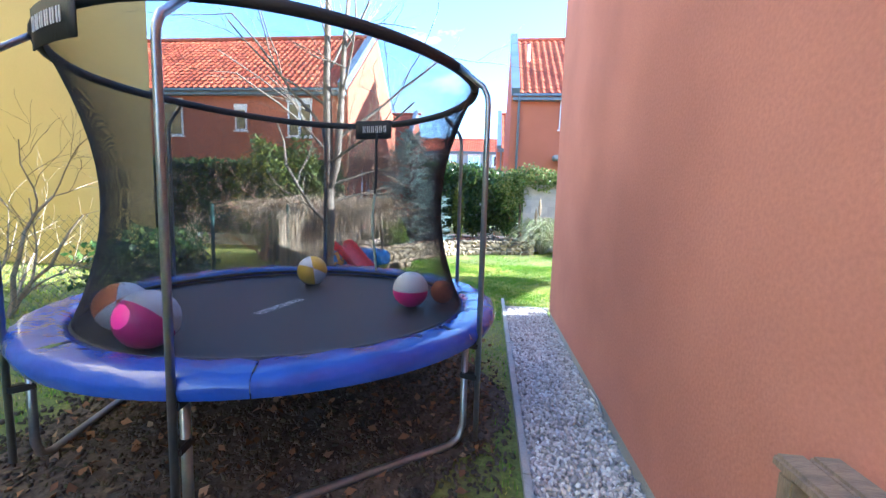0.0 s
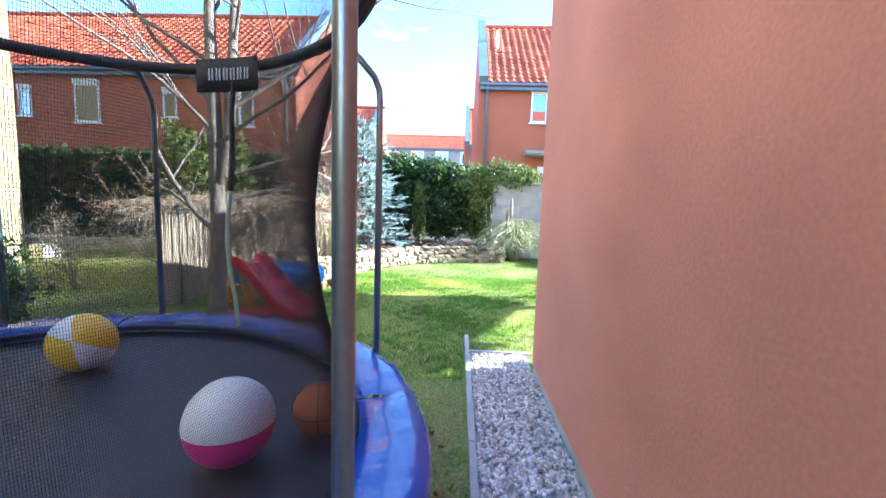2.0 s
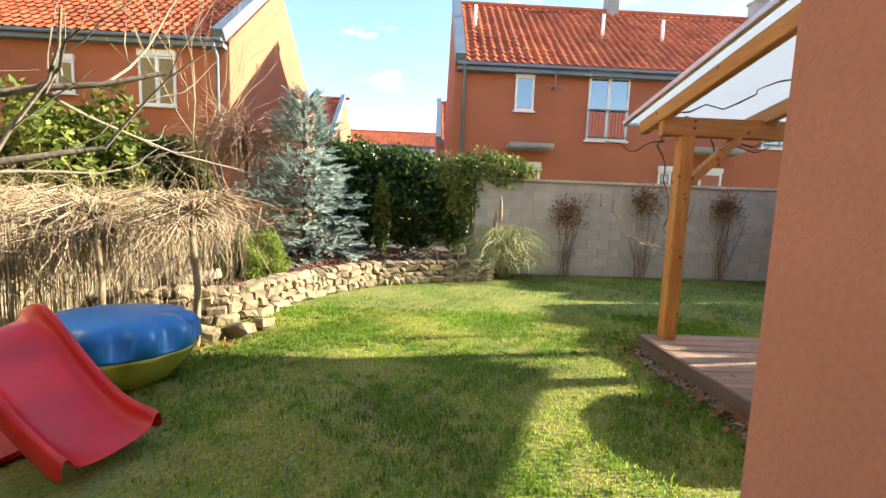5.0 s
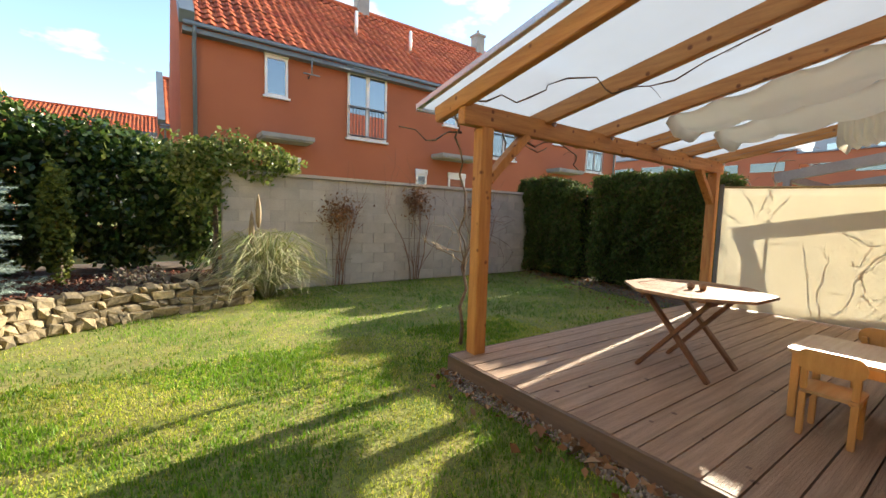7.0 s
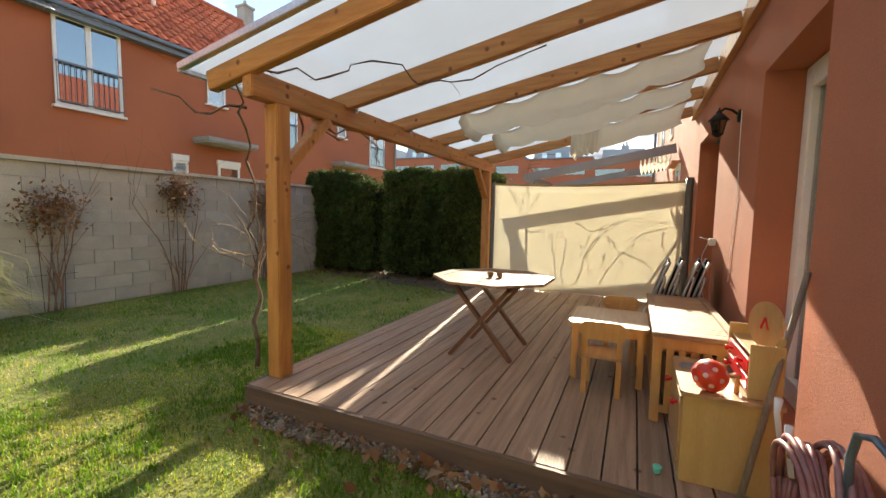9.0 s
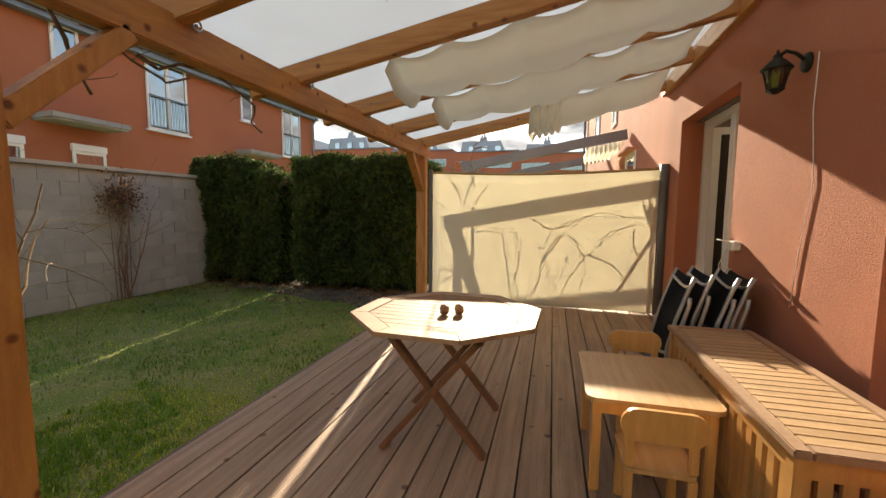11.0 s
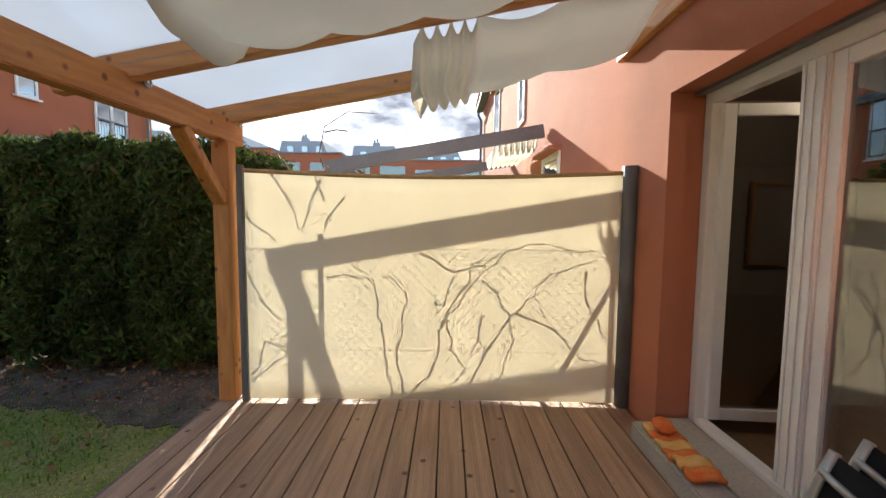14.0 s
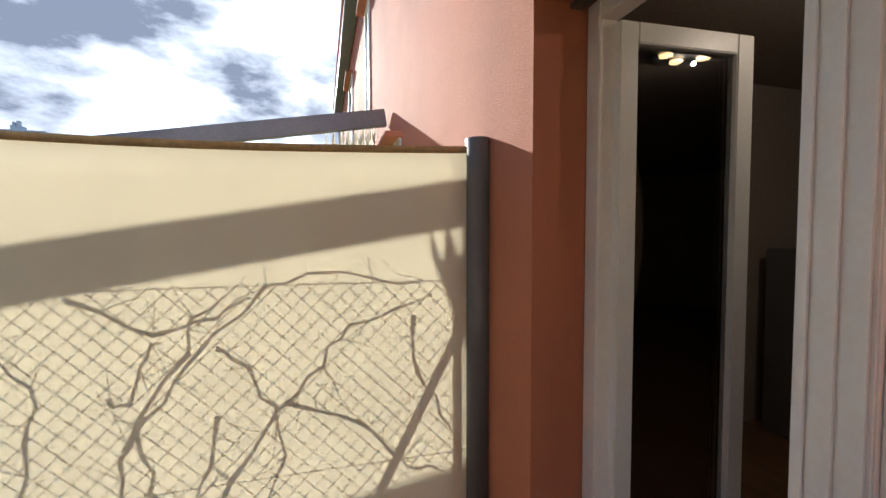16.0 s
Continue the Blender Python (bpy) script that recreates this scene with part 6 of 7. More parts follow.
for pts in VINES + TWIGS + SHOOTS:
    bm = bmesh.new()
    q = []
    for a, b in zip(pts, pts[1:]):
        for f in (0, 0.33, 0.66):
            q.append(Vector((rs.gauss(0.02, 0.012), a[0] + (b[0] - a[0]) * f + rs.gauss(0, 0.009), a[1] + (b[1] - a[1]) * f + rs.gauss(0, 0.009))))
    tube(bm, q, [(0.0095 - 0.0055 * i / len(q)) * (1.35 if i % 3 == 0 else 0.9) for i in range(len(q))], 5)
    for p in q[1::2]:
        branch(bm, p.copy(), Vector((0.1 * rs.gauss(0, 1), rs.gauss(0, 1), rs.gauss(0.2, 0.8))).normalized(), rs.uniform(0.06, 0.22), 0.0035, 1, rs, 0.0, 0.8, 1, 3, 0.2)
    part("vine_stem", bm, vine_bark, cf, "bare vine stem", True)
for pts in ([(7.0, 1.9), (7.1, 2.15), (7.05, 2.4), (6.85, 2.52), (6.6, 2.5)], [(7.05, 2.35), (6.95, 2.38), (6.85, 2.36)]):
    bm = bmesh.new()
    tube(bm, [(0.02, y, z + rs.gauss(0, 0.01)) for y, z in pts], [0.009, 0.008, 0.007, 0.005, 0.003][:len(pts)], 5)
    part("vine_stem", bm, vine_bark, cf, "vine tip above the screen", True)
aw = thing("awning_frame", "grey aluminium awning frame with folded cloth", "awning")
awm = mat("grey_violet_aluminium", (0.20, 0.195, 0.21), (0.17, 0.165, 0.18), 3.0, 0.45, metal=0.4)
for x in (10.2, 13.6):
    bm = bmesh.new()
    beam(bm, (x, HY + 0.03, 2.91), (x, 7.80, 2.355), 0.09, 0.19)
    part("rail", bm, awm, aw, "sloping grey rail")
    bm = bmesh.new()
    box(bm, x - 0.06, x + 0.06, 7.535, 7.655, 0, 2.33, 0.006)
    part("post", bm, awm, aw, "grey post")
    bm = bmesh.new()
    beam(bm, (x, 7.55, 2.15), (x, 6.86, 0.02), 0.06, 0.09)
    part("brace", bm, awm, aw, "grey brace")
bm = bmesh.new()
box(bm, 10.15, 13.65, 7.67, 7.79, 2.31, 2.45, 0.006)
part("front_beam", bm, awm, aw, "grey front beam")
for k in range(7):
    bm = bmesh.new()
    y = HY + 0.10 + 0.085 * k
    z = 2.83 - 0.17 * 0.085 * k
    rows = [[bm.verts.new((x, y + dy, z + dz)) for dy, dz in ((0, 0), (0.004, -0.13), (0.036, -0.20), (0.066, -0.13), (0.08, 0.0))] for x in (10.28, 12.0)]
    for j in range(4):
        bm.faces.new((rows[0][j], rows[0][j + 1], rows[1][j + 1], rows[1][j]))
    fd = part("cloth_fold", bm, canvas, aw, "hanging fold of cloth", True)
    fd.modifiers.new("thick", "SOLIDIFY").thickness = 0.004
lean = thing("garden_pole", "pole leaning beside a dark plant pot", "pole", at=(7.9, 4.95, 0))
bm = bmesh.new()
tube(bm, [(0, 0.55, 0.0), (0.02, -0.15, 1.35)], 0.022, 8)
part("pole", bm, bark_dark, lean, smooth=True)
pot = thing("plant_pot", "dark plant pot with dead plant", "pot", at=(7.9, 4.85, 0))
bm = bmesh.new()
lathe(bm, [(0.12, 0.0), (0.17, 0.3), (0.18, 0.32), (0.17, 0.33)], sides=16)
part("pot", bm, anthracite, pot, smooth=True)
bm = bmesh.new()
for k in range(3):
    branch(bm, Vector((0, 0, 0.3)), Vector((rs.gauss(0, 0.5), rs.gauss(0, 0.5), 1)).normalized(), 0.15, 0.005, 1, rs, 0.05, 0.8, 2)
part("dead_stem", bm, vine_bark, pot, "dead stems")
# windows of the house row next door
for x0, x1, z0, z1 in ((9.35, 10.3, 0.3, 2.5), (11.9, 12.5, 3.45, 5.2), (15.6, 16.9, 3.6, 5.4)):
    w = thing("window", "white window in the neighbouring wall", "window", "next door windows")
    part("frame", bxs((x0, x1, HY + 0.002, HY + 0.03, z0, z0 + 0.08), (x0, x1, HY + 0.002, HY + 0.03, z1 - 0.08, z1), (x0, x0 + 0.07, HY + 0.002, HY + 0.03, z0 + 0.08, z1 - 0.08), (x1 - 0.07, x1, HY + 0.002, HY + 0.03, z0 + 0.08, z1 - 0.08)), white_plastic, w)
    part("pane", bxs((x0 + 0.07, x1 - 0.07, HY + 0.002, HY + 0.012, z0 + 0.08, z1 - 0.08)), glass_far, w)
    # added ledge: shades the flush window as a deep reveal would
    part("reveal_shade", bxs((x0 - 0.04, x1 + 0.04, HY + 0.002, HY + 0.16, z1 + 0.002, z1 + 0.05)), stucco, w, "small ledge added to throw a reveal's shade")
nb = thing("gutter", "grey gutter and downpipe of the house row", "gutter")
bm = bmesh.new()
box(bm, 1.0, 21.4, HY + 0.01, HY + 0.28, HTOP - 0.12, HTOP, 0.02)
part("gutter", bm, grey_metal, nb)
bm = bmesh.new()
tube(bm, [(21.1, HY + 0.2, HTOP - 0.1), (21.1, HY + 0.2, HTOP - 0.3), (21.1, HY + 0.09, HTOP - 0.5), (21.1, HY + 0.09, 0)], 0.05, 8)
part("downpipe", bm, grey_metal, nb, smooth=True)
bm = bmesh.new()
beam(bm, (11.1, HY + 0.3, HTOP + 0.05), (11.1, -2.2, HTOP + 3.5), 20.5, 0.1, bevel=0)
beam(bm, (11.1, -9.4, HTOP + 0.05), (11.1, -2.2, HTOP + 3.5), 20.5, 0.1, bevel=0)
structure("roof", bm, tile_mat, "orange clay roof of the house row", "roof")

# ---- canvas shades under the roof ----


def shade(x0, x1, y0, y1, bunch=0.0):
    """Cream canvas slung from two wires under one bay, sagging between its hooks."""
    t = thing("canvas_shade", "cream canvas sun shade slung in waves", "sun shade", "canvas shades")
    n = int((y0 - y1) / 0.42)
    hooks = [y0 - (y0 - y1) * k / n for k in range(n + 1)]
    if bunch:
        hooks = [y0 - 0.075 * k for k in range(5)] + [y0 - 0.3 - (y0 - 0.3 - y1) * (k + 1) / (n - 1) for k in range(n - 1)]
    bm = bmesh.new()
    rows, m = [], 12
    for a, b in zip(hooks, hooks[1:]):
        w = a - b
        for s in range(8 if b != hooks[-1] else 9):
            f = s / 8
            y = a + (b - a) * f
            sag = (0.025 + 0.07 * min(w, 0.45)) * math.sin(math.pi * f) if w > 0.1 else 0.09 * math.sin(math.pi * f)
            zw = RZ0 + (RZ1 - RZ0) * (y - RY0) / (RY1 - RY0) - 0.03
            row = []
            for j in range(m + 1):
                u = j / m
                e = 4 * u * (1 - u)
                row.append(bm.verts.new((x0 + (x1 - x0) * u, y + 0.02 * math.sin(9 * u + y * 5), zw - sag * (0.55 + 0.45 * abs(2 * u - 1)) - e * ((0.24 if bunch else 0.13) + 0.05 * math.sin(y * 2.3)) - 0.012 * math.sin(14 * u + 6 * y))))
            rows.append(row)
    # hanging front hem
    hem = [bm.verts.new((v.co.x, v.co.y + 0.05, v.co.z - 0.10 - 0.010 * math.sin(j * 0.9))) for j, v in enumerate(rows[0])]
    rows.insert(0, hem)
    for q, s in zip(rows, rows[1:]):
        for j in range(m):
            bm.faces.new((q[j], q[j + 1], s[j + 1], s[j]))
    c = part("canvas", bm, canvas, t, "cream canvas", True)
    c.modifiers.new("thick", "SOLIDIFY").thickness = 0.002
    for x in (x0, x1):
        bm = bmesh.new()
        za = RZ0 + (RZ1 - RZ0) * (7.7 - RY0) / (RY1 - RY0) - 0.02
        tube(bm, [(x, RY0, RZ0 - 0.02), (x, 7.7, za)], 0.0022, 4)
        part("wire", bm, wire, t, "thin steel wire")
        for y in hooks[::1]:
            bm = bmesh.new()
            zw = RZ0 + (RZ1 - RZ0) * (y - RY0) / (RY1 - RY0) - 0.02
            tube(bm, [(x, y, zw + 0.006), (x, y, zw - 0.02)], 0.004, 5)
            part("hook", bm, wire, t, "small hook")


shade(4.43, 5.25, 7.05, 4.80)
shade(5.43, 6.25, 7.0, 4.80)
shade(6.43, 7.27, 6.15, 4.80, 1.0)
for x in RX[1:]:
    hk = thing("beam_hook", "steel eye bolt on the beam", "hook", "eye bolts", at=(x + 0.06, 7.66, 2.36))
    bm = bmesh.new()
    tube(bm, [(0.028 * math.cos(a), 0, 0.028 * math.sin(a)) for a in (2 * math.pi * k / 12 for k in range(13))], 0.006, 6)
    tube(bm, [(0, 0.0, 0.0), (0, 0.05, 0.0)], 0.008, 6)
    part("eye", bm, steel, hk, smooth=True)

# ---- patio door and first door ----
FY = HY - 0.26


def frame_part(bm, x0, x1, z0, z1, t, y0, y1):
    for b in ((x0, x0 + t, z0, z1), (x1 - t, x1, z0, z1), (x0 + t, x1 - t, z0, z0 + t), (x0 + t, x1 - t, z1 - t, z1)):
        box(bm, b[0], b[1], y0, y1, b[2], b[3], 0.004)


d2 = thing("door_1", "white plastic patio door with open inward sash", "door", kind="structure")
bm = bmesh.new()
frame_part(bm, O2[0] + 0.005, O2[1] - 0.005, 0.245, 2.43, 0.075, FY - 0.035, FY + 0.04)
box(bm, 5.93, 6.07, FY - 0.03, FY + 0.045, 0.32, 2.355, 0.004)
for xr in (5.94, 5.99, 6.04):
    box(bm, xr, xr + 0.018, FY + 0.046, FY + 0.051, 0.33, 2.345, 0.002)
part("door_frame", bm, white_plastic, d2, "white door frame")
bm = bmesh.new()
frame_part(bm, 5.40, 5.93, 0.325, 2.35, 0.07, FY - 0.03, FY + 0.03)
part("sash", bm, white_plastic, d2, "closed white sash")
part("pane", bxs((5.47, 5.86, FY - 0.006, FY + 0.006, 0.395, 2.28)), glass, d2, "glass pane")
sash = part("open_sash", bmesh.new(), white_plastic, d2, "white sash swung inward", m=pose(6.715, FY - 0.02, 0.325, 0, 0, 86))
bm = bmesh.new()
frame_part(bm, -0.58, 0.0, 0.0, 2.02, 0.075, -0.03, 0.03)
bm.to_mesh(sash.data)
bm.free()
part("pane", bxs((-0.505, -0.075, -0.006, 0.006, 0.075, 1.945)), glass, sash, "glass pane")
bm = bmesh.new()
tube(bm, [(-0.545, -0.03, 1.0), (-0.545, -0.07, 1.0), (-0.54, -0.075, 1.0), (-0.43, -0.075, 0.99)], 0.009, 8)
part("handle", bm, white_plastic, sash, "white lever handle", True)
for z in (0.5, 1.1, 1.7):
    part("hinge", bxs((6.722, 6.735, FY - 0.04, FY, z, z + 0.08)), steel, d2, "steel hinge")
bm = bmesh.new()
box(bm, O2[0], O2[1], HY - 0.205, HY - 0.15, 2.42, 2.437)
part("shutter_slot", bm, anthracite, d2, "dark roller shutter slot")
d1 = thing("door_2", "white plastic terrace door in deep reveal", "door", kind="structure")
bm = bmesh.new()
frame_part(bm, O1[0] + 0.005, O1[1] - 0.005, 0.245, 2.41, 0.075, FY - 0.035, FY + 0.04)
part("door_frame", bm, white_plastic, d1, "white door frame")
bm = bmesh.new()
frame_part(bm, O1[0] + 0.08, O1[1] - 0.08, 0.32, 2.335, 0.08, FY - 0.02, FY + 0.05)
part("sash", bm, white_plastic, d1, "white sash")
part("pane", bxs((O1[0] + 0.16, O1[1] - 0.16, FY - 0.004, FY + 0.008, 0.40, 2.255)), glass, d1, "glass pane")
stepm = mat("pale_grey_step", (0.45, 0.44, 0.40), (0.38, 0.37, 0.34), 3.0, 0.7)
bm = bmesh.new()
box(bm, 5.1, 6.74, HY + 0.003, HY + 0.19, DZ, 0.285, 0.012)
box(bm, 5.34, 6.78, FY + 0.045, HY + 0.003, 0.241, 0.287, 0.004)
structure("door_step", bm, stepm, "pale grey door step", "step")
tw = thing("towel", "folded orange and yellow patterned towel", "towel", at=(6.36, HY + 0.085, 0.287), rz=-4)
towel_mats = [mat("orange_cloth", (0.72, 0.14, 0.03), (0.78, 0.30, 0.08), 9.0, 0.95, 0.6, 120.0), mat("yellow_cloth", (0.78, 0.52, 0.20), (0.72, 0.40, 0.12), 9.0, 0.95, 0.6, 120.0)]
for k in range(6):
    bm = bmesh.new()
    x0, x1 = -0.30 + 0.1 * k, -0.20 + 0.1 * k
    rows = [[bm.verts.new((x0 + (x1 - x0) * i / 5, -0.09 + 0.18 * j / 6 + 0.008 * math.sin(k + i), 0.022 + 0.008 * math.sin(5 * (x0 + 0.02 * i) + j * 1.3))) for j in range(7)] for i in range(6)]
    for q, s in zip(rows, rows[1:]):
        for j in range(6):
            bm.faces.new((q[j], q[j + 1], s[j + 1], s[j]))
    o = part("stripe", bm, towel_mats[k % 2], tw, "woven stripe", True)
    md = o.modifiers.new("thick", "SOLIDIFY")
    md.thickness, md.offset = 0.024, -1
bm = bmesh.new()
bmesh.ops.create_icosphere(bm, subdivisions=3, radius=0.06)
for v in bm.verts:
    v.co = Vector((v.co.x * 1.2 + 0.2, v.co.y * 1.0, v.co.z * 0.6 + 0.06)) * (1 + 0.05 * math.sin(v.co.x * 60))
part("roll", bm, towel_mats[0], tw, "crumpled orange cloth", True)
# room lamp and furniture seen through the glass
lampw = bpy.data.materials.new("warm_lamp_glass")
lampw.use_nodes = True
lampw.node_tree.nodes["Principled BSDF"].inputs["Emission Color"].default_value = (1.0, 0.58, 0.2, 1)
lampw.node_tree.nodes["Principled BSDF"].inputs["Emission Strength"].default_value = 2.2
glow = bpy.data.lights.new("room_lamp_light", 'POINT')
glow.energy = 2.2
glow.color = (1.0, 0.8, 0.58)
glow.shadow_soft_size = 0.012
new("room_lamp_light", glow).location = (6.1, 3.47, 2.49)
rl = thing("ceiling_lamp", "round ceiling lamp with warm glowing spots", "lamp", at=(6.1, 3.47, 2.56))
bm = bmesh.new()
lathe(bm, [(0.22, 0.05), (0.22, 0.01), (0.19, 0.0)], sides=24)
part("body", bm, steel, rl, smooth=True)
for k in range(6):
    bm = bmesh.new()
    c, s = 0.13 * math.cos(k * math.pi / 3), 0.13 * math.sin(k * math.pi / 3)
    lathe(bm, [(0.035, -0.003), (0.035, -0.012), (0.02, -0.016)], (c, s, 0), 12)
    part("bulb", bm, lampw, rl, "warm glowing bulb")
cb = thing("sideboard", "dark sideboard in the dim room", "cabinet", at=(7.2, 1.8, 0.235))
for a, b in ((-0.6, -0.01), (0.01, 0.6)):
    bm = bmesh.new()
    box(bm, -0.28, 0.3, a, b, 0.0, 1.25, 0.01)
    part("cabinet_body", bm, anthracite, cb)
pf = thing("picture_frame", "framed picture on the room wall", "picture", at=(7.56, 3.2, 1.6))
bm = bmesh.new()
frame_part(bm, -0.25, 0.25, -0.35, 0.35, 0.03, -0.02, 0.02)
bm.transform(pose(0, 0, 0, 0, 0, 90))
part("frame", bm, pine, pf)
bm = bxs((-0.005, 0.005, -0.22, 0.22, -0.32, 0.32))
part("print", bm, dark_room, pf)

# ---- furniture on the deck ----
teak = mat("oiled_teak", (0.29, 0.15, 0.078), (0.22, 0.11, 0.055), 6.0, 0.62, 0.2, 40.0, fine=0.12, rnd=0.12, stretch=(1.5, 9, 9), spec=0.2)
teak_rim = mat("pale_worn_teak", (0.37, 0.235, 0.15), (0.30, 0.185, 0.112), 6.0, 0.6, 0.2, 40.0, fine=0.1, rnd=0.1, spec=0.2)
teak_leg = mat("dark_teak", (0.20, 0.085, 0.04), (0.15, 0.06, 0.03), 8.0, 0.5, 0.2, 50.0)
gt_ = thing("garden_table", "octagonal teak folding table with slatted top", "table", at=(3.985, 6.50, DZ), rz=20)
RO, RI, ZT = 0.575, 0.47, 0.70
for k in range(8):
    a0, a1 = k * 45 + 0.25, (k + 1) * 45 - 0.25
    bm = bmesh.new()
    prism(bm, [pol(RO, a0, 0)[:2], pol(RO, a1, 0)[:2], pol(RI, a1, 0)[:2], pol(RI, a0, 0)[:2]], ZT - 0.024, ZT)
    part("rim_board", bm, teak_rim, gt_, "mitred rim board")
ap = RI * math.cos(math.pi / 8) - 0.006
sw = 2 * ap / 11
for k in range(11):
    y0, y1 = -ap + k * sw + 0.003, -ap + (k + 1) * sw - 0.003

    def half(y):
        return min(ap, ap * math.sqrt(2) - abs(y)) if abs(y) > ap * (math.sqrt(2) - 1) else ap
    pr = [(-half(y0), y0), (half(y0), y0)]
    for yb in (-ap * (math.sqrt(2) - 1), ap * (math.sqrt(2) - 1)):
        if y0 < yb < y1:
            pr.append((ap, yb))
    pr += [(half(y1), y1), (-half(y1), y1)]
    for yb in (ap * (math.sqrt(2) - 1), -ap * (math.sqrt(2) - 1)):
        if y0 < yb < y1:
            pr.append((-ap, yb))
    bm = bmesh.new()
    prism(bm, pr, ZT - 0.025, ZT - 0.003, pose(0, 0, 0, 0, 0, 67.5))
    part("slat", bm, teak, gt_)
mr = pose(0, 0, 0, 0, 0, -20)
for x in (-0.33, 0.22):
    for s in (-1, 1):
        bm = bmesh.new()
        beam(bm, mr @ Vector((x + s * 0.02, -s * 0.28, 0.0)), mr @ Vector((x + s * 0.02, s * 0.27, ZT - 0.045)), 0.032, 0.06, up=mr @ Vector((1, 0, 0)))
        part("leg", bm, teak_leg, gt_, "crossing folding leg")
for y in (-0.26, 0.26):
    bm = bmesh.new()
    beam(bm, mr @ Vector((-0.38, y, ZT - 0.055)), mr @ Vector((0.30, y, ZT - 0.055)), 0.04, 0.045)
    part("rail", bm, teak_leg, gt_, "rail under the top")
for x, y, s in ((3.90, 6.50, 0.036), (3.93, 6.42, 0.036)):
    fg = thing("seed_pod", "dry wrinkled brown seed pod on the table", "seed pod", "seed pods", at=(x, y, DZ + ZT - 0.002), rz=random.uniform(0, 180))
    bm = bmesh.new()
    bmesh.ops.create_icosphere(bm, subdivisions=3, radius=s * 0.8)
    for v in bm.verts:
        v.co = v.co * (1 + 0.4 * noise.noise(v.co * 60)) + Vector((0, 0, s * 0.76))
    part("pod", bm, mat("dry_pod", (0.40, 0.24, 0.14), (0.24, 0.13, 0.075), 30.0, 0.9, 0.6, 120.0), fg, smooth=True)

birch = mat("lacquered_birch", (0.60, 0.33, 0.12), (0.52, 0.265, 0.085), 4.0, 0.35, 0.05, 40.0, fine=0.06, stretch=(1, 6, 1), coat=0.15)
birch_top = mat("pale_birch_top", (0.50, 0.31, 0.145), (0.43, 0.24, 0.095), 5.0, 0.42, 0.05, 40.0, fine=0.06, stretch=(0.7, 7, 1), coat=0.15)


def rounded(x0, x1, y0, y1, r, n=5):
    o = []
    for cx, cy, a in ((x1 - r, y1 - r, 0), (x0 + r, y1 - r, 90), (x0 + r, y0 + r, 180), (x1 - r, y0 + r, 270)):
        o += [(cx + r * math.cos(radians(a + 90 * i / n)), cy + r * math.sin(radians(a + 90 * i / n))) for i in range(n + 1)]
    return o


kt = thing("child_table", "low birch children's table with rounded corners", "table", at=(3.86, 5.45, DZ))
bm = bmesh.new()
prism(bm, rounded(-0.32, 0.32, -0.285, 0.285, 0.05), 0.44, 0.463)
part("tabletop", bm, birch_top, kt, "pale wood top")
for x in (-0.27, 0.27):
    for y in (-0.235, 0.235):
        bm = bmesh.new()
        box(bm, x - 0.022, x + 0.022, y - 0.022, y + 0.022, 0, 0.44, 0.006)
        part("leg", bm, birch, kt)
for b in ((-0.25, 0.25, -0.245, -0.228, 0.375, 0.44), (-0.25, 0.25, 0.228, 0.245, 0.375, 0.44), (-0.28, -0.262, -0.213, 0.213, 0.375, 0.44), (0.262, 0.28, -0.213, 0.213, 0.375, 0.44)):
    part("apron", bxs(b), birch, kt)


def child_chair(at, rz):
    c = thing("child_chair", "small birch children's chair with rounded back", "chair", "children's chairs", at=at, rz=rz)
    bm = bmesh.new()
    prism(bm, rounded(-0.14, 0.14, -0.135, 0.135, 0.04), 0.27, 0.288)
    part("seat", bm, birch_top, c)
    for x, y, h in ((-0.12, -0.115, 0.47), (-0.12, 0.115, 0.47), (0.115, -0.11, 0.27), (0.115, 0.11, 0.27)):
        bm = bmesh.new()
        box(bm, x - 0.015, x + 0.015, y - 0.017, y + 0.017, 0, h if h < 0.3 else 0.27, 0.005)
        if h > 0.3:
            box(bm, x - 0.015, x + 0.015, y - 0.017, y + 0.017, 0.29, h, 0.005)
        part("leg", bm, birch, c)
    bm = bmesh.new()
    prism(bm, rounded(-0.155, 0.155, -0.065, 0.065, 0.06), -0.009, 0.009, pose(-0.145, 0, 0.475, 90, 0, 90))
    part("backrest", bm, birch, c, "rounded backrest board")
    for y in (-0.111, 0.111):
        part("rail", bxs((-0.11, 0.1, y - 0.007, y + 0.007, 0.21, 0.268)), birch, c)


child_chair((3.46, 5.47, DZ), 0)
child_chair((4.275, 5.38, DZ), 180)

stt = thing("slatted_table", "long slatted wooden garden table by the wall", "table", at=(3.80, 4.935, DZ))
pale_slat = mat("sunbleached_slat", (0.46, 0.30, 0.16), (0.38, 0.235, 0.115), 5.0, 0.55, 0.25, 40.0, fine=0.12, rnd=0.1, stretch=(8, 1, 4))
for b in ((-0.72, 0.72, 0.185, 0.235, 0.545, 0.575), (-0.72, 0.72, -0.235, -0.185, 0.545, 0.575), (-0.72, -0.67, -0.183, 0.183, 0.545, 0.575), (0.67, 0.72, -0.183, 0.183, 0.545, 0.575)):
    bm = bmesh.new()
    box(bm, *b, 0.004)
    part("frame_board", bm, teak_rim, stt)
for k in range(22):
    x = -0.665 + 1.33 * (k + 0.5) / 22
    bm = bmesh.new()
    box(bm, x - 0.0275, x + 0.0275, -0.182, 0.182, 0.55, 0.571, 0.003)
    part("slat", bm, pale_slat, stt)
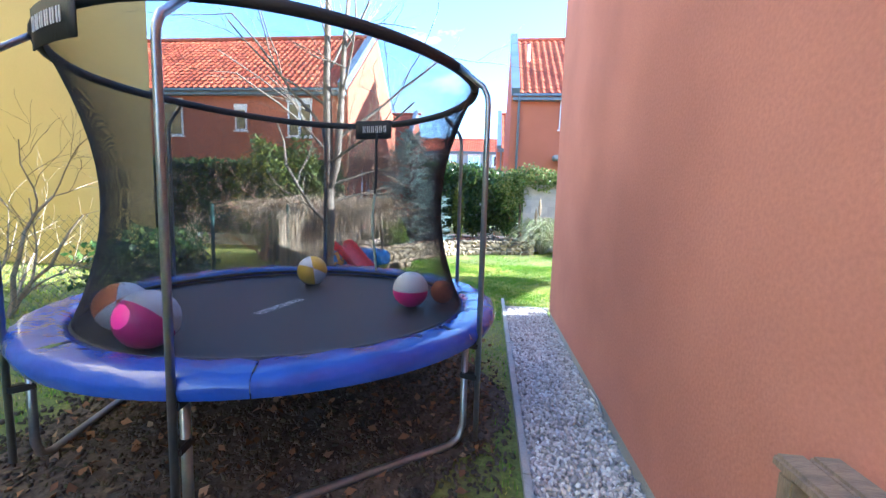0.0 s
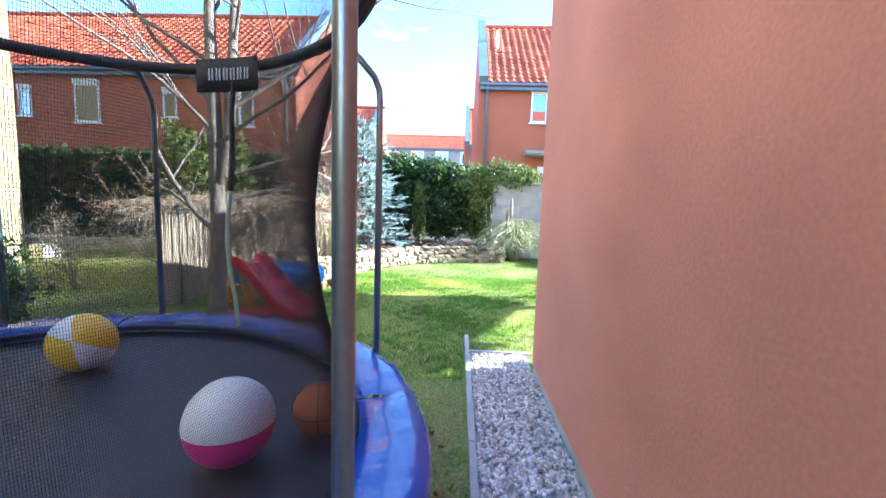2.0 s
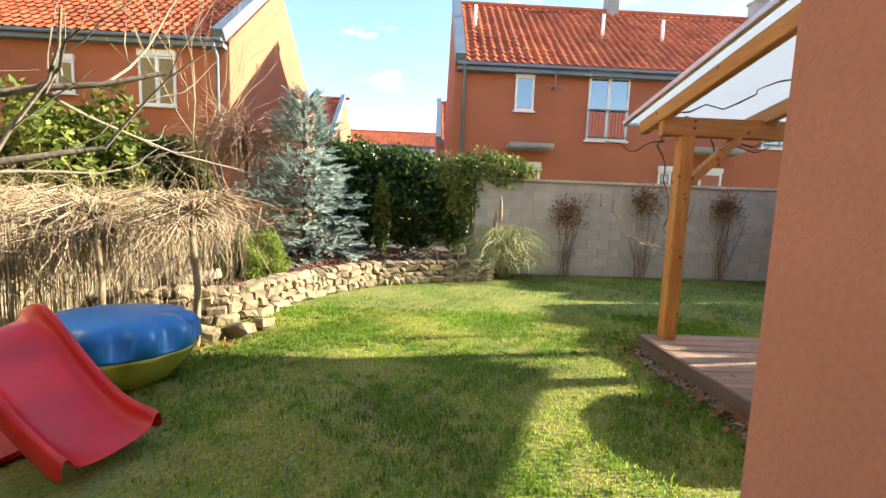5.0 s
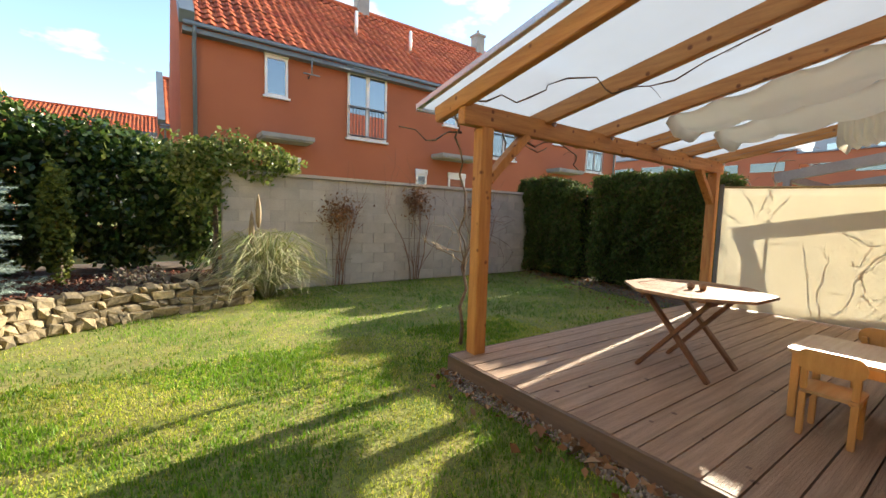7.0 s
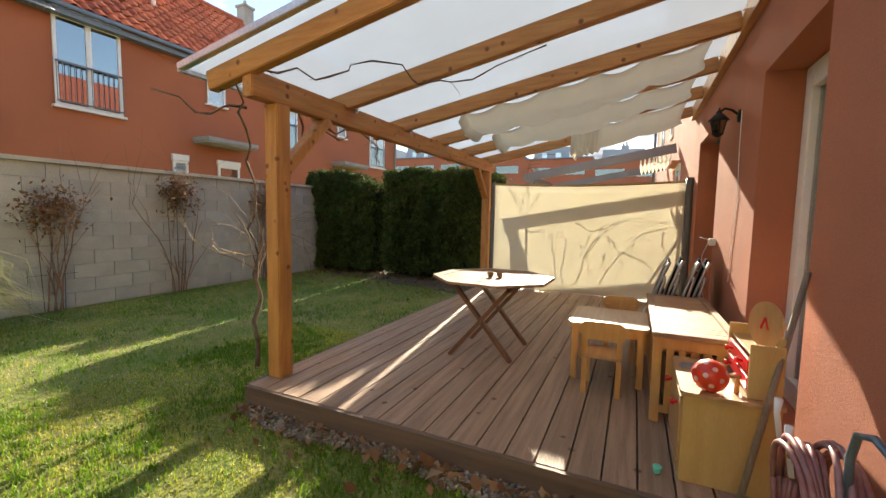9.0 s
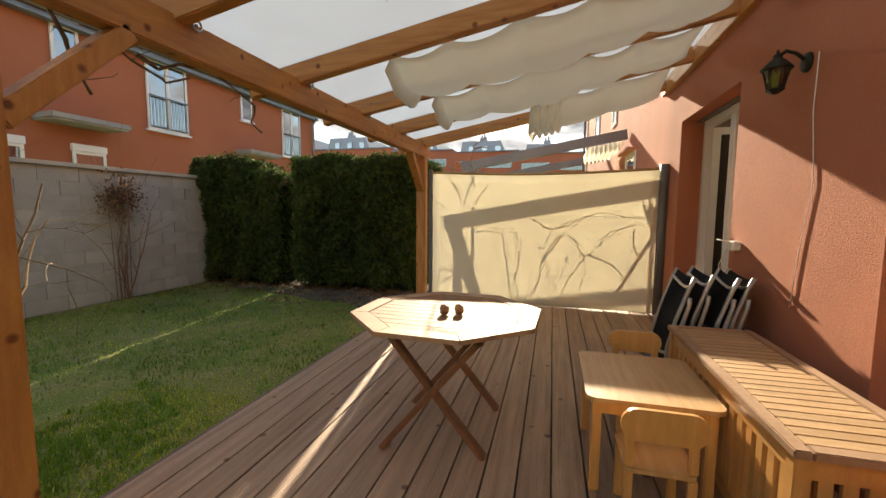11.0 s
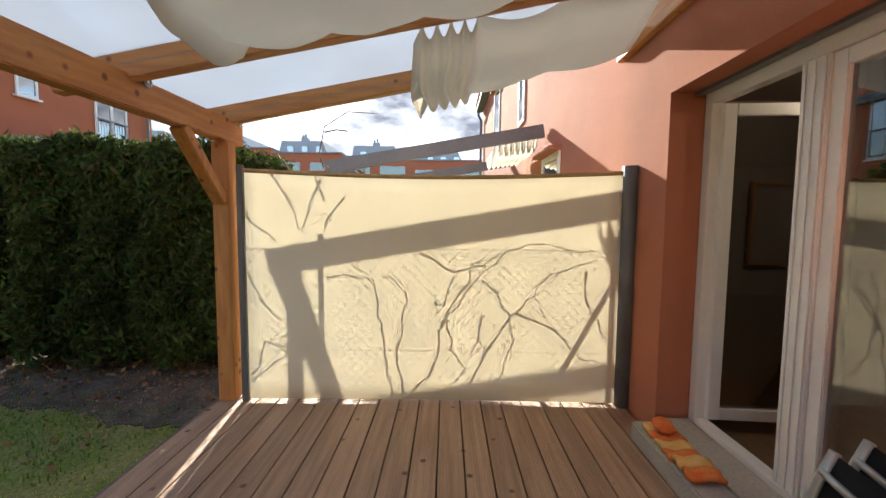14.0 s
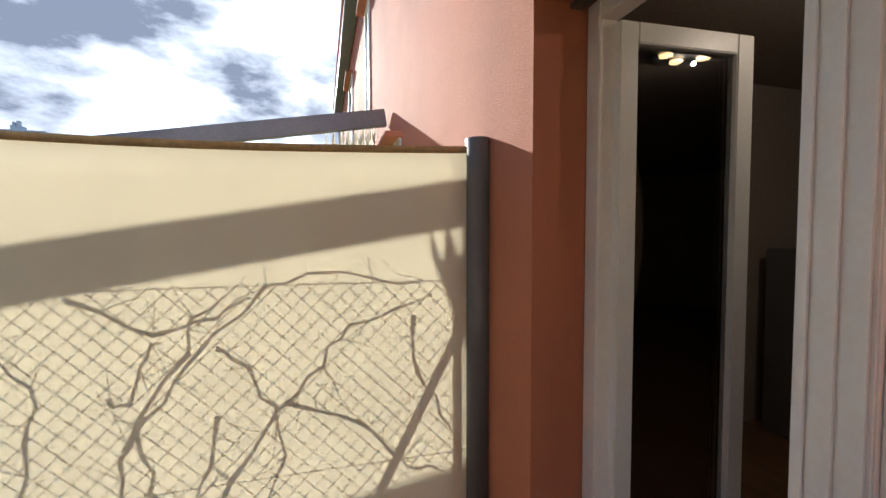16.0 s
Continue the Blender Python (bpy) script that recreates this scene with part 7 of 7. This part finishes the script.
for x in (-0.68, 0.68):
    for y in (-0.2, 0.2):
        bm = bmesh.new()
        box(bm, x - 0.025, x + 0.025, y - 0.025, y + 0.025, 0, 0.545, 0.004)
        part("leg", bm, birch, stt)
for y in (0.2,):
    for z0, z1 in ((0.06, 0.11), (0.47, 0.54)):
        part("rail", bxs((-0.655, 0.655, y - 0.012, y + 0.012, z0, z1)), birch, stt)
    for k in range(16):
        x = -0.62 + 1.24 * k / 15
        part("side_slat", bxs((x - 0.022, x + 0.022, y - 0.009, y + 0.009, 0.112, 0.468)), birch, stt)
for x in (-0.68, 0.68):
    for z0, z1 in ((0.06, 0.11), (0.47, 0.54)):
        part("rail", bxs((x - 0.012, x + 0.012, -0.175, 0.175, z0, z1)), birch, stt)
    for k in range(5):
        y = -0.13 + 0.065 * k
        part("side_slat", bxs((x - 0.009, x + 0.009, y - 0.02, y + 0.02, 0.112, 0.468)), birch, stt)

# toy kitchen
tk = thing("toy_kitchen", "wooden toy kitchen with red knobs and clock", "toy kitchen", at=(2.77, 4.86, DZ + 0.045))
ply = mat("yellow_plywood", (0.60, 0.40, 0.15), (0.54, 0.34, 0.12), 4.0, 0.45, 0.05, 40.0, fine=0.06, stretch=(3, 3, 0.7))
bm = bmesh.new()
box(bm, -0.27, 0.24, -0.19, 0.19, -0.045, 0.39, 0.004)
part("cabinet_body", bm, ply, tk, "plywood cabinet")
bm = bmesh.new()
prism(bm, rounded(-0.30, 0.27, -0.20, 0.205, 0.03), 0.392, 0.412)
part("countertop", bm, birch_top, tk, "pale worktop")
for y in (-0.02, 0.12):
    bm = bmesh.new()
    lathe(bm, [(0.062, 0.413), (0.062, 0.416), (0.045, 0.417)], (0.1 + 0.0 * y, y, 0), 20)
    part("hob", bm, mat("grey_hob", (0.22, 0.22, 0.22), None, 5.0, 0.4), tk, "grey painted hob", True)
bm = bmesh.new()
box(bm, -0.25, -0.235, -0.19, -0.06, 0.414, 0.665, 0.003)
part("side_panel", bm, ply, tk, "tall side panel")
bm = bmesh.new()
box(bm, 0.2, 0.215, -0.19, -0.06, 0.414, 0.665, 0.003)
part("side_panel", bm, ply, tk, "tall side panel")
bm = bmesh.new()
box(bm, -0.234, 0.199, -0.19, -0.178, 0.414, 0.70, 0.003)
part("back_panel", bm, ply, tk, "plywood back panel")
bm = bmesh.new()
box(bm, -0.234, 0.199, -0.177, -0.075, 0.595, 0.61, 0.003)
part("shelf", bm, birch_top, tk, "pale shelf")
for z0, z1 in ((0.435, 0.50), (0.515, 0.585)):
    bm = bmesh.new()
    box(bm, -0.22, 0.19, -0.075, -0.06, z0, z1, 0.004)
    dd = part("drawer_front", bm, red_pl, tk, "red drawer front")
    for x in (-0.12, 0.1):
        bm = bmesh.new()
        lathe(bm, [(0.008, 0.0), (0.008, 0.015), (0.016, 0.022), (0.012, 0.034)], sides=12)
        bm.transform(Matrix.Translation((x, -0.061, (z0 + z1) / 2)) @ pose(0, 0, 0, -90, 0, 0))
        part("knob", bm, red_pl, dd, "red knob", True)
cm = pose(-0.12, -0.14, 0.735, 90, 0, 35)
bm = bmesh.new()
prism(bm, [(0.085 * math.cos(a), 0.11 * math.sin(a)) for a in (2 * math.pi * k / 32 for k in range(32))], -0.007, 0.007, cm)
ck = part("clock_board", bm, birch_top, tk, "oval wooden clock board")
for s in (-1, 1):
    bm = bmesh.new()
    for z in (-0.0085, 0.0085):
        beam(bm, cm @ Vector((s * 0.018, -0.02, z)), cm @ Vector((0, 0.035, z)), 0.008, 0.003, up=cm.to_3x3() @ Vector((0, 0, 1)), bevel=0)
    part("clock_hand", bm, red_pl, ck, "red clock hand")
part("door", bxs((-0.25, 0.22, 0.191, 0.203, 0.03, 0.37)), birch_top, tk, "front door panel")
for x in (-0.18, 0.15):
    bm = bmesh.new()
    lathe(bm, [(0.008, 0.0), (0.008, 0.012), (0.018, 0.02), (0.014, 0.034)], sides=12)
    bm.transform(Matrix.Translation((x, 0.204, 0.31)) @ pose(0, 0, 0, -90, 0, 0))
    part("knob", bm, red_pl, tk, "red knob", True)
bm = bmesh.new()
tube(bm, [(-0.20, -0.03, 0.413), (-0.20, -0.03, 0.49), (-0.20, 0.04, 0.49)], 0.012, 8)
part("tap", bm, birch, tk, "wooden tap", True)
rb = thing("play_ball", "red play ball with white dots", "ball", at=(2.535, 4.945, DZ + 0.457 + 0.076))
bm = bmesh.new()
bmesh.ops.create_uvsphere(bm, u_segments=28, v_segments=18, radius=0.076)
part("shell", bm, mat("red_orange_vinyl", (0.72, 0.045, 0.015), **shiny), rb, smooth=True)
rs = random.Random(4)
for k in range(26):
    z = 1 - 2 * (k + 0.5) / 26
    a = k * 2.4
    d = Vector((math.sqrt(1 - z * z) * math.cos(a), math.sqrt(1 - z * z) * math.sin(a), z))
    bm = bmesh.new()
    lathe(bm, [(0.012, 0.0), (0.009, 0.0012)], sides=12)
    bm.transform(d.to_track_quat("Z", "Y").to_matrix().to_4x4())
    bm.transform(Matrix.Translation(d * 0.0755))
    part("dot", bm, mat("pink_dot", (0.75, 0.45, 0.40), None, 3.0, 0.4) if k == 0 else bpy.data.materials["pink_dot"], rb, "pale dot")
stick = thing("broom", "worn wooden broom handle leaning on the wall", "broom", at=(2.335, 4.85, DZ))
bm = bmesh.new()
tube(bm, [(0.0, 0.0, 0.0), (0.31, -0.265, 1.04)], [0.014, 0.013], 10)
part("handle", bm, old_wood, stick, smooth=True)
cup = thing("toy_cup", "small mint plastic toy cup on the deck", "cup", at=(2.52, 5.14, DZ))
bm = bmesh.new()
lathe(bm, [(0.016, 0.0), (0.021, 0.035), (0.018, 0.036), (0.014, 0.005)], sides=16)
part("cup", bm, mat("mint_plastic", (0.16, 0.60, 0.45), None, 4.0, 0.4), cup, smooth=True)

# folded chairs against the wall
chair_frame = mat("silver_grey_tube", (0.42, 0.43, 0.44), (0.36, 0.37, 0.38), 6.0, 0.38, fine=0.05, metal=0.6)
textile = mat("black_textilene", (0.016, 0.017, 0.019), (0.022, 0.023, 0.025), 4.0, 0.95, 0.25, 260.0, fine=0.12, spec=0.05)
fc = thing("folding_chair", "folded garden chair with black textile and grey frame", "chair", "folded chairs", at=(4.90, 5.21, DZ))
W2 = 0.25
for s in (-1, 1):
    bm = bmesh.new()
    tube(bm, [(s * W2, -0.05, 0.0), (s * W2, -0.035, 0.25), (s * W2, 0.0, 0.40), (s * W2, 0.006, 0.6), (s * W2, -0.006, 0.82), (s * W2 * 0.99, -0.02, 0.905)], 0.014, 8)
    part("side_tube", bm, chair_frame, fc, "grey frame tube", True)
    bm = bmesh.new()
    tube(bm, [(s * (W2 + 0.032), -0.02, 0.01), (s * (W2 + 0.032), -0.03, 0.35), (s * (W2 + 0.032), -0.03, 0.72), (s * (W2 + 0.032), -0.02, 0.77)], 0.014, 8)
    part("leg_tube", bm, chair_frame, fc, "grey leg tube", True)
    bm = bmesh.new()
    tube(bm, [(s * (W2 + 0.03), -0.055, 0.12), (s * (W2 + 0.03), -0.06, 0.50)], 0.016, 8)
    part("arm_tube", bm, chair_frame, fc, "folded grey arm tube", True)
    bm = bmesh.new()
    box(bm, s * (W2 + 0.03) - 0.024, s * (W2 + 0.03) + 0.024, -0.085, -0.035, 0.50, 0.585, 0.012)
    part("armrest", bm, sleeve, fc, "black armrest end")
for z, y, bow in ((0.845, -0.004, -0.03), (0.36, 0.0, 0.035), (0.05, -0.045, 0.0)):
    bm = bmesh.new()
    tube(bm, [(W2 * u, y + bow * (1 - u * u), z - 0.035 * (1 - u * u) * (z > 0.1)) for u in (-1, -0.75, -0.5, -0.25, 0, 0.25, 0.5, 0.75, 1)], 0.011, 8)
    part("cross_tube", bm, chair_frame, fc, "grey cross tube", True)
bm = bmesh.new()
rows = [[bm.verts.new((-W2 + 2 * W2 * i / 8, y - 0.028 * math.sin(math.pi * i / 8), z - (0.02 * math.sin(math.pi * i / 8) if z > 0.8 or z < 0.4 else 0))) for i in range(9)] for z, y in ((0.37, 0.002), (0.45, 0.004), (0.6, 0.006), (0.75, 0.0), (0.9, -0.016))]
for q, s in zip(rows, rows[1:]):
    for i in range(8):
        bm.faces.new((q[i], q[i + 1], s[i + 1], s[i]))
o = part("back_fabric", bm, textile, fc, "black woven back fabric", True)
o.modifiers.new("thick", "SOLIDIFY").thickness = 0.003
bm = bmesh.new()
rows = [[bm.verts.new((-W2 + 2 * W2 * i / 8, y - 0.012 * math.sin(math.pi * i / 8), z)) for i in range(9)] for z, y in ((0.06, -0.055), (0.3, -0.05), (0.5, -0.048))]
for q, s in zip(rows, rows[1:]):
    for i in range(8):
        bm.faces.new((q[i], q[i + 1], s[i + 1], s[i]))
o = part("seat_fabric", bm, textile, fc, "black woven seat fabric", True)
o.modifiers.new("thick", "SOLIDIFY").thickness = 0.003
fc.matrix_basis = pose(4.90, 5.215, DZ - 0.004, 14, 0, -3)
for x, y, a in ((4.925, 5.10, -3), (4.86, 4.965, -7), (4.87, 4.89, -5)):
    copy_thing(fc, pose(x, y, DZ + 0.012, 14, 0, a))

# ---- things on the wall ----
black_metal = mat("black_cast_metal", (0.02, 0.022, 0.02), None, 12.0, 0.5, 0.3, 60.0, metal=0.4)
wlp = thing("wall_lantern", "black lantern lamp on the house wall", "lamp", at=(4.46, HY, 2.12))
bm = bmesh.new()
lathe(bm, [(0.02, 0.0), (0.05, 0.02), (0.062, 0.03), (0.05, 0.04)], (0, 0.19, 0), 6)
part("base", bm, black_metal, wlp)
bm = bmesh.new()
lathe(bm, [(0.048, 0.042), (0.078, 0.17)], (0, 0.19, 0), 6)
part("lantern_glass", bm, glass_mat("lantern_glass", (0.55, 0.52, 0.42), 0.1), wlp, "smoky glass")
for k in range(6):
    bm = bmesh.new()
    c, s = math.cos(k * math.pi / 3), math.sin(k * math.pi / 3)
    tube(bm, [(0.05 * c, 0.19 + 0.05 * s, 0.04), (0.08 * c, 0.19 + 0.08 * s, 0.172)], 0.005, 5)
    part("lantern_bar", bm, black_metal, wlp, "black lantern bar")
bm = bmesh.new()
lathe(bm, [(0.10, 0.172), (0.10, 0.18), (0.05, 0.235), (0.03, 0.25), (0.03, 0.27), (0.012, 0.285), (0.008, 0.31)], (0, 0.19, 0), 12)
part("cap", bm, black_metal, wlp, "black cap with finial", True)
bm = bmesh.new()
tube(bm, [(0, 0.19, 0.26), (0, 0.14, 0.30), (0, 0.08, 0.28), (0, 0.02, 0.23)], 0.013, 8)
part("bracket", bm, black_metal, wlp, "curved bracket", True)
bm = bmesh.new()
lathe(bm, [(0.07, 0.0), (0.065, 0.018), (0.03, 0.025)], sides=20)
bm.transform(Matrix.Translation((0, 0.002, 0.21)) @ pose(0, 0, 0, -90, 0, 0))
part("wall_plate", bm, black_metal, wlp, "round wall plate", True)
wlp.scale = (0.78, 0.78, 0.78)
so = thing("socket", "white outdoor socket with open flap and cable", "socket", at=(5.16, HY, 1.20))
bm = bmesh.new()
box(bm, -0.055, 0.055, 0.002, 0.06, -0.035, 0.035, 0.008)
part("box", bm, white_plastic, so)
bm = bmesh.new()
box(bm, -0.05, 0.05, 0.0, 0.008, 0.0, 0.075, 0.003, pose(0, 0.06, 0.028, -75, 0, 0))
part("flap", bm, white_plastic, so, "open flap")
bm = bmesh.new()
tube(bm, [(0.03, 0.06, -0.02), (0.06, 0.10, -0.15), (0.05, 0.09, -0.4), (0.0, 0.05, -0.7), (-0.02, 0.03, -0.95)], 0.004, 6)
part("cable", bm, white_plastic, so, "white cable", True)
bm = bmesh.new()
tube(bm, [(4.34, HY + 0.012, 2.3), (4.36, HY + 0.006, 2.0), (4.30, HY + 0.006, 1.6), (4.38, HY + 0.006, 1.2), (4.42, HY + 0.006, 0.9)], 0.003, 5)
tagged(part("cable", bm, white_plastic, smooth=True), "thin pale cable down the wall", "cable")
hose = thing("garden_hose", "coiled reddish garden hose on a wall bracket", "hose", at=(2.02, HY + 0.03, 0.45))
hose_m = mat("wine_red_hose", (0.28, 0.10, 0.10), (0.36, 0.20, 0.19), 9.0, 0.45, 0.1, 40.0)
for k in range(9):
    bm = bmesh.new()
    rr = 0.165 + 0.011 * (k % 4) + random.uniform(-0.01, 0.01)
    yy = 0.035 + 0.02 * k
    tube(bm, [(rr * math.cos(radians(a)) * 0.9, yy + 0.012 * math.sin(radians(a * 2 + 40 * k)), rr * math.sin(radians(a)) * 1.15) for a in range(0, 361, 15)], 0.0105, 8)
    part("hose_loop", bm, hose_m, hose, smooth=True)
bm = bmesh.new()
tube(bm, [(-0.21, 0.01, -0.12), (-0.21, 0.015, 0.2), (-0.20, 0.03, 0.31), (-0.17, 0.055, 0.345), (-0.13, 0.075, 0.33), (-0.11, 0.08, 0.25), (-0.12, 0.08, 0.1)], 0.0125, 8)
part("bracket", bm, mat("blue_grey_tube", (0.16, 0.20, 0.24), None, 5.0, 0.4, metal=0.4), hose, "bent metal bracket", True)
bm = bmesh.new()
tube(bm, [(-0.15, 0.12, -0.10), (-0.17, 0.13, 0.02), (-0.175, 0.13, 0.06), (-0.18, 0.12, 0.10)], [0.016, 0.02, 0.022, 0.012], 10)
part("nozzle", bm, mat("blue_nozzle_plastic", (0.05, 0.16, 0.32), (0.08, 0.12, 0.18), 20.0, 0.4), hose, "blue-grey spray nozzle", True)
for x, z in ((0.30, 0.25), (0.16, 0.20)):
    bm = bmesh.new()
    tube(bm, [(x, 0.15, z), (x + 0.01, 0.15, z - 0.06), (x - 0.03, 0.14, z - 0.18)], [0.016, 0.011, 0.010], 8)
    part("connector", bm, white_plastic, hose, "pale hose connector", True)

# aerial on the far facade
an = thing("aerial", "rod aerial on the far facade", "aerial", at=(4.05, 17.8, 5.45))
bm = bmesh.new()
tube(bm, [(0, 0, 0), (0, -0.35, 0.05), (0, -0.35, 0.5)], 0.02, 6)
tube(bm, [(0, -0.35, 0.45), (1.25, -0.45, 0.4)], 0.012, 5)
for k in range(11):
    tube(bm, [(0.12 * k + 0.05, -0.38, 0.33), (0.12 * k + 0.05, -0.38, 0.55)], 0.008, 4)
tube(bm, [(-0.25, -0.35, 0.02), (0.25, -0.35, 0.02)], 0.02, 6)
part("boom", bm, steel, an, smooth=True)
for x, u in ((1.55, 0.55), (8.6, 0.45), (6.4, 0.5), (12.0, 0.3)):
    vp = thing("vent_pipe", "pale vent pipe on the tiled roof", "pipe", "roof vents", at=(x, 17.5 + 4.5 * u, 6.2 + 3.8 * u))
    bm = bmesh.new()
    tube(bm, [(0, 0, -0.1), (0, 0, 0.75)], 0.06, 8)
    part("pipe", bm, white_plastic, vp, smooth=True)

for k, (x, y, a) in enumerate(((5.66, 4.93, 30), (5.60, 5.0, 50))):
    cl = thing("clog", "green rubber garden clog on the deck", "shoe", "garden clogs", at=(x, y, DZ), rz=a)
    bm = bmesh.new()
    rows = []
    for u, w, h in ((-0.12, 0.03, 0.03), (-0.10, 0.042, 0.05), (-0.03, 0.04, 0.05), (0.04, 0.046, 0.075), (0.10, 0.04, 0.06), (0.13, 0.018, 0.03)):
        rows.append([bm.verts.new((u, w * math.cos(t), max(0.0, h * (0.25 + math.sin(t))))) for t in (math.pi * i / 8 for i in range(9))])
    for q, s in zip(rows, rows[1:]):
        for i in range(8):
            bm.faces.new((q[i], q[i + 1], s[i + 1], s[i]))
        bm.faces.new((q[0], s[0], s[8], q[8]))
    part("shoe_body", bm, mat("green_rubber", (0.16, 0.34, 0.03), None, 5.0, 0.5) if k == 0 else bpy.data.materials["green_rubber"], cl, smooth=True)
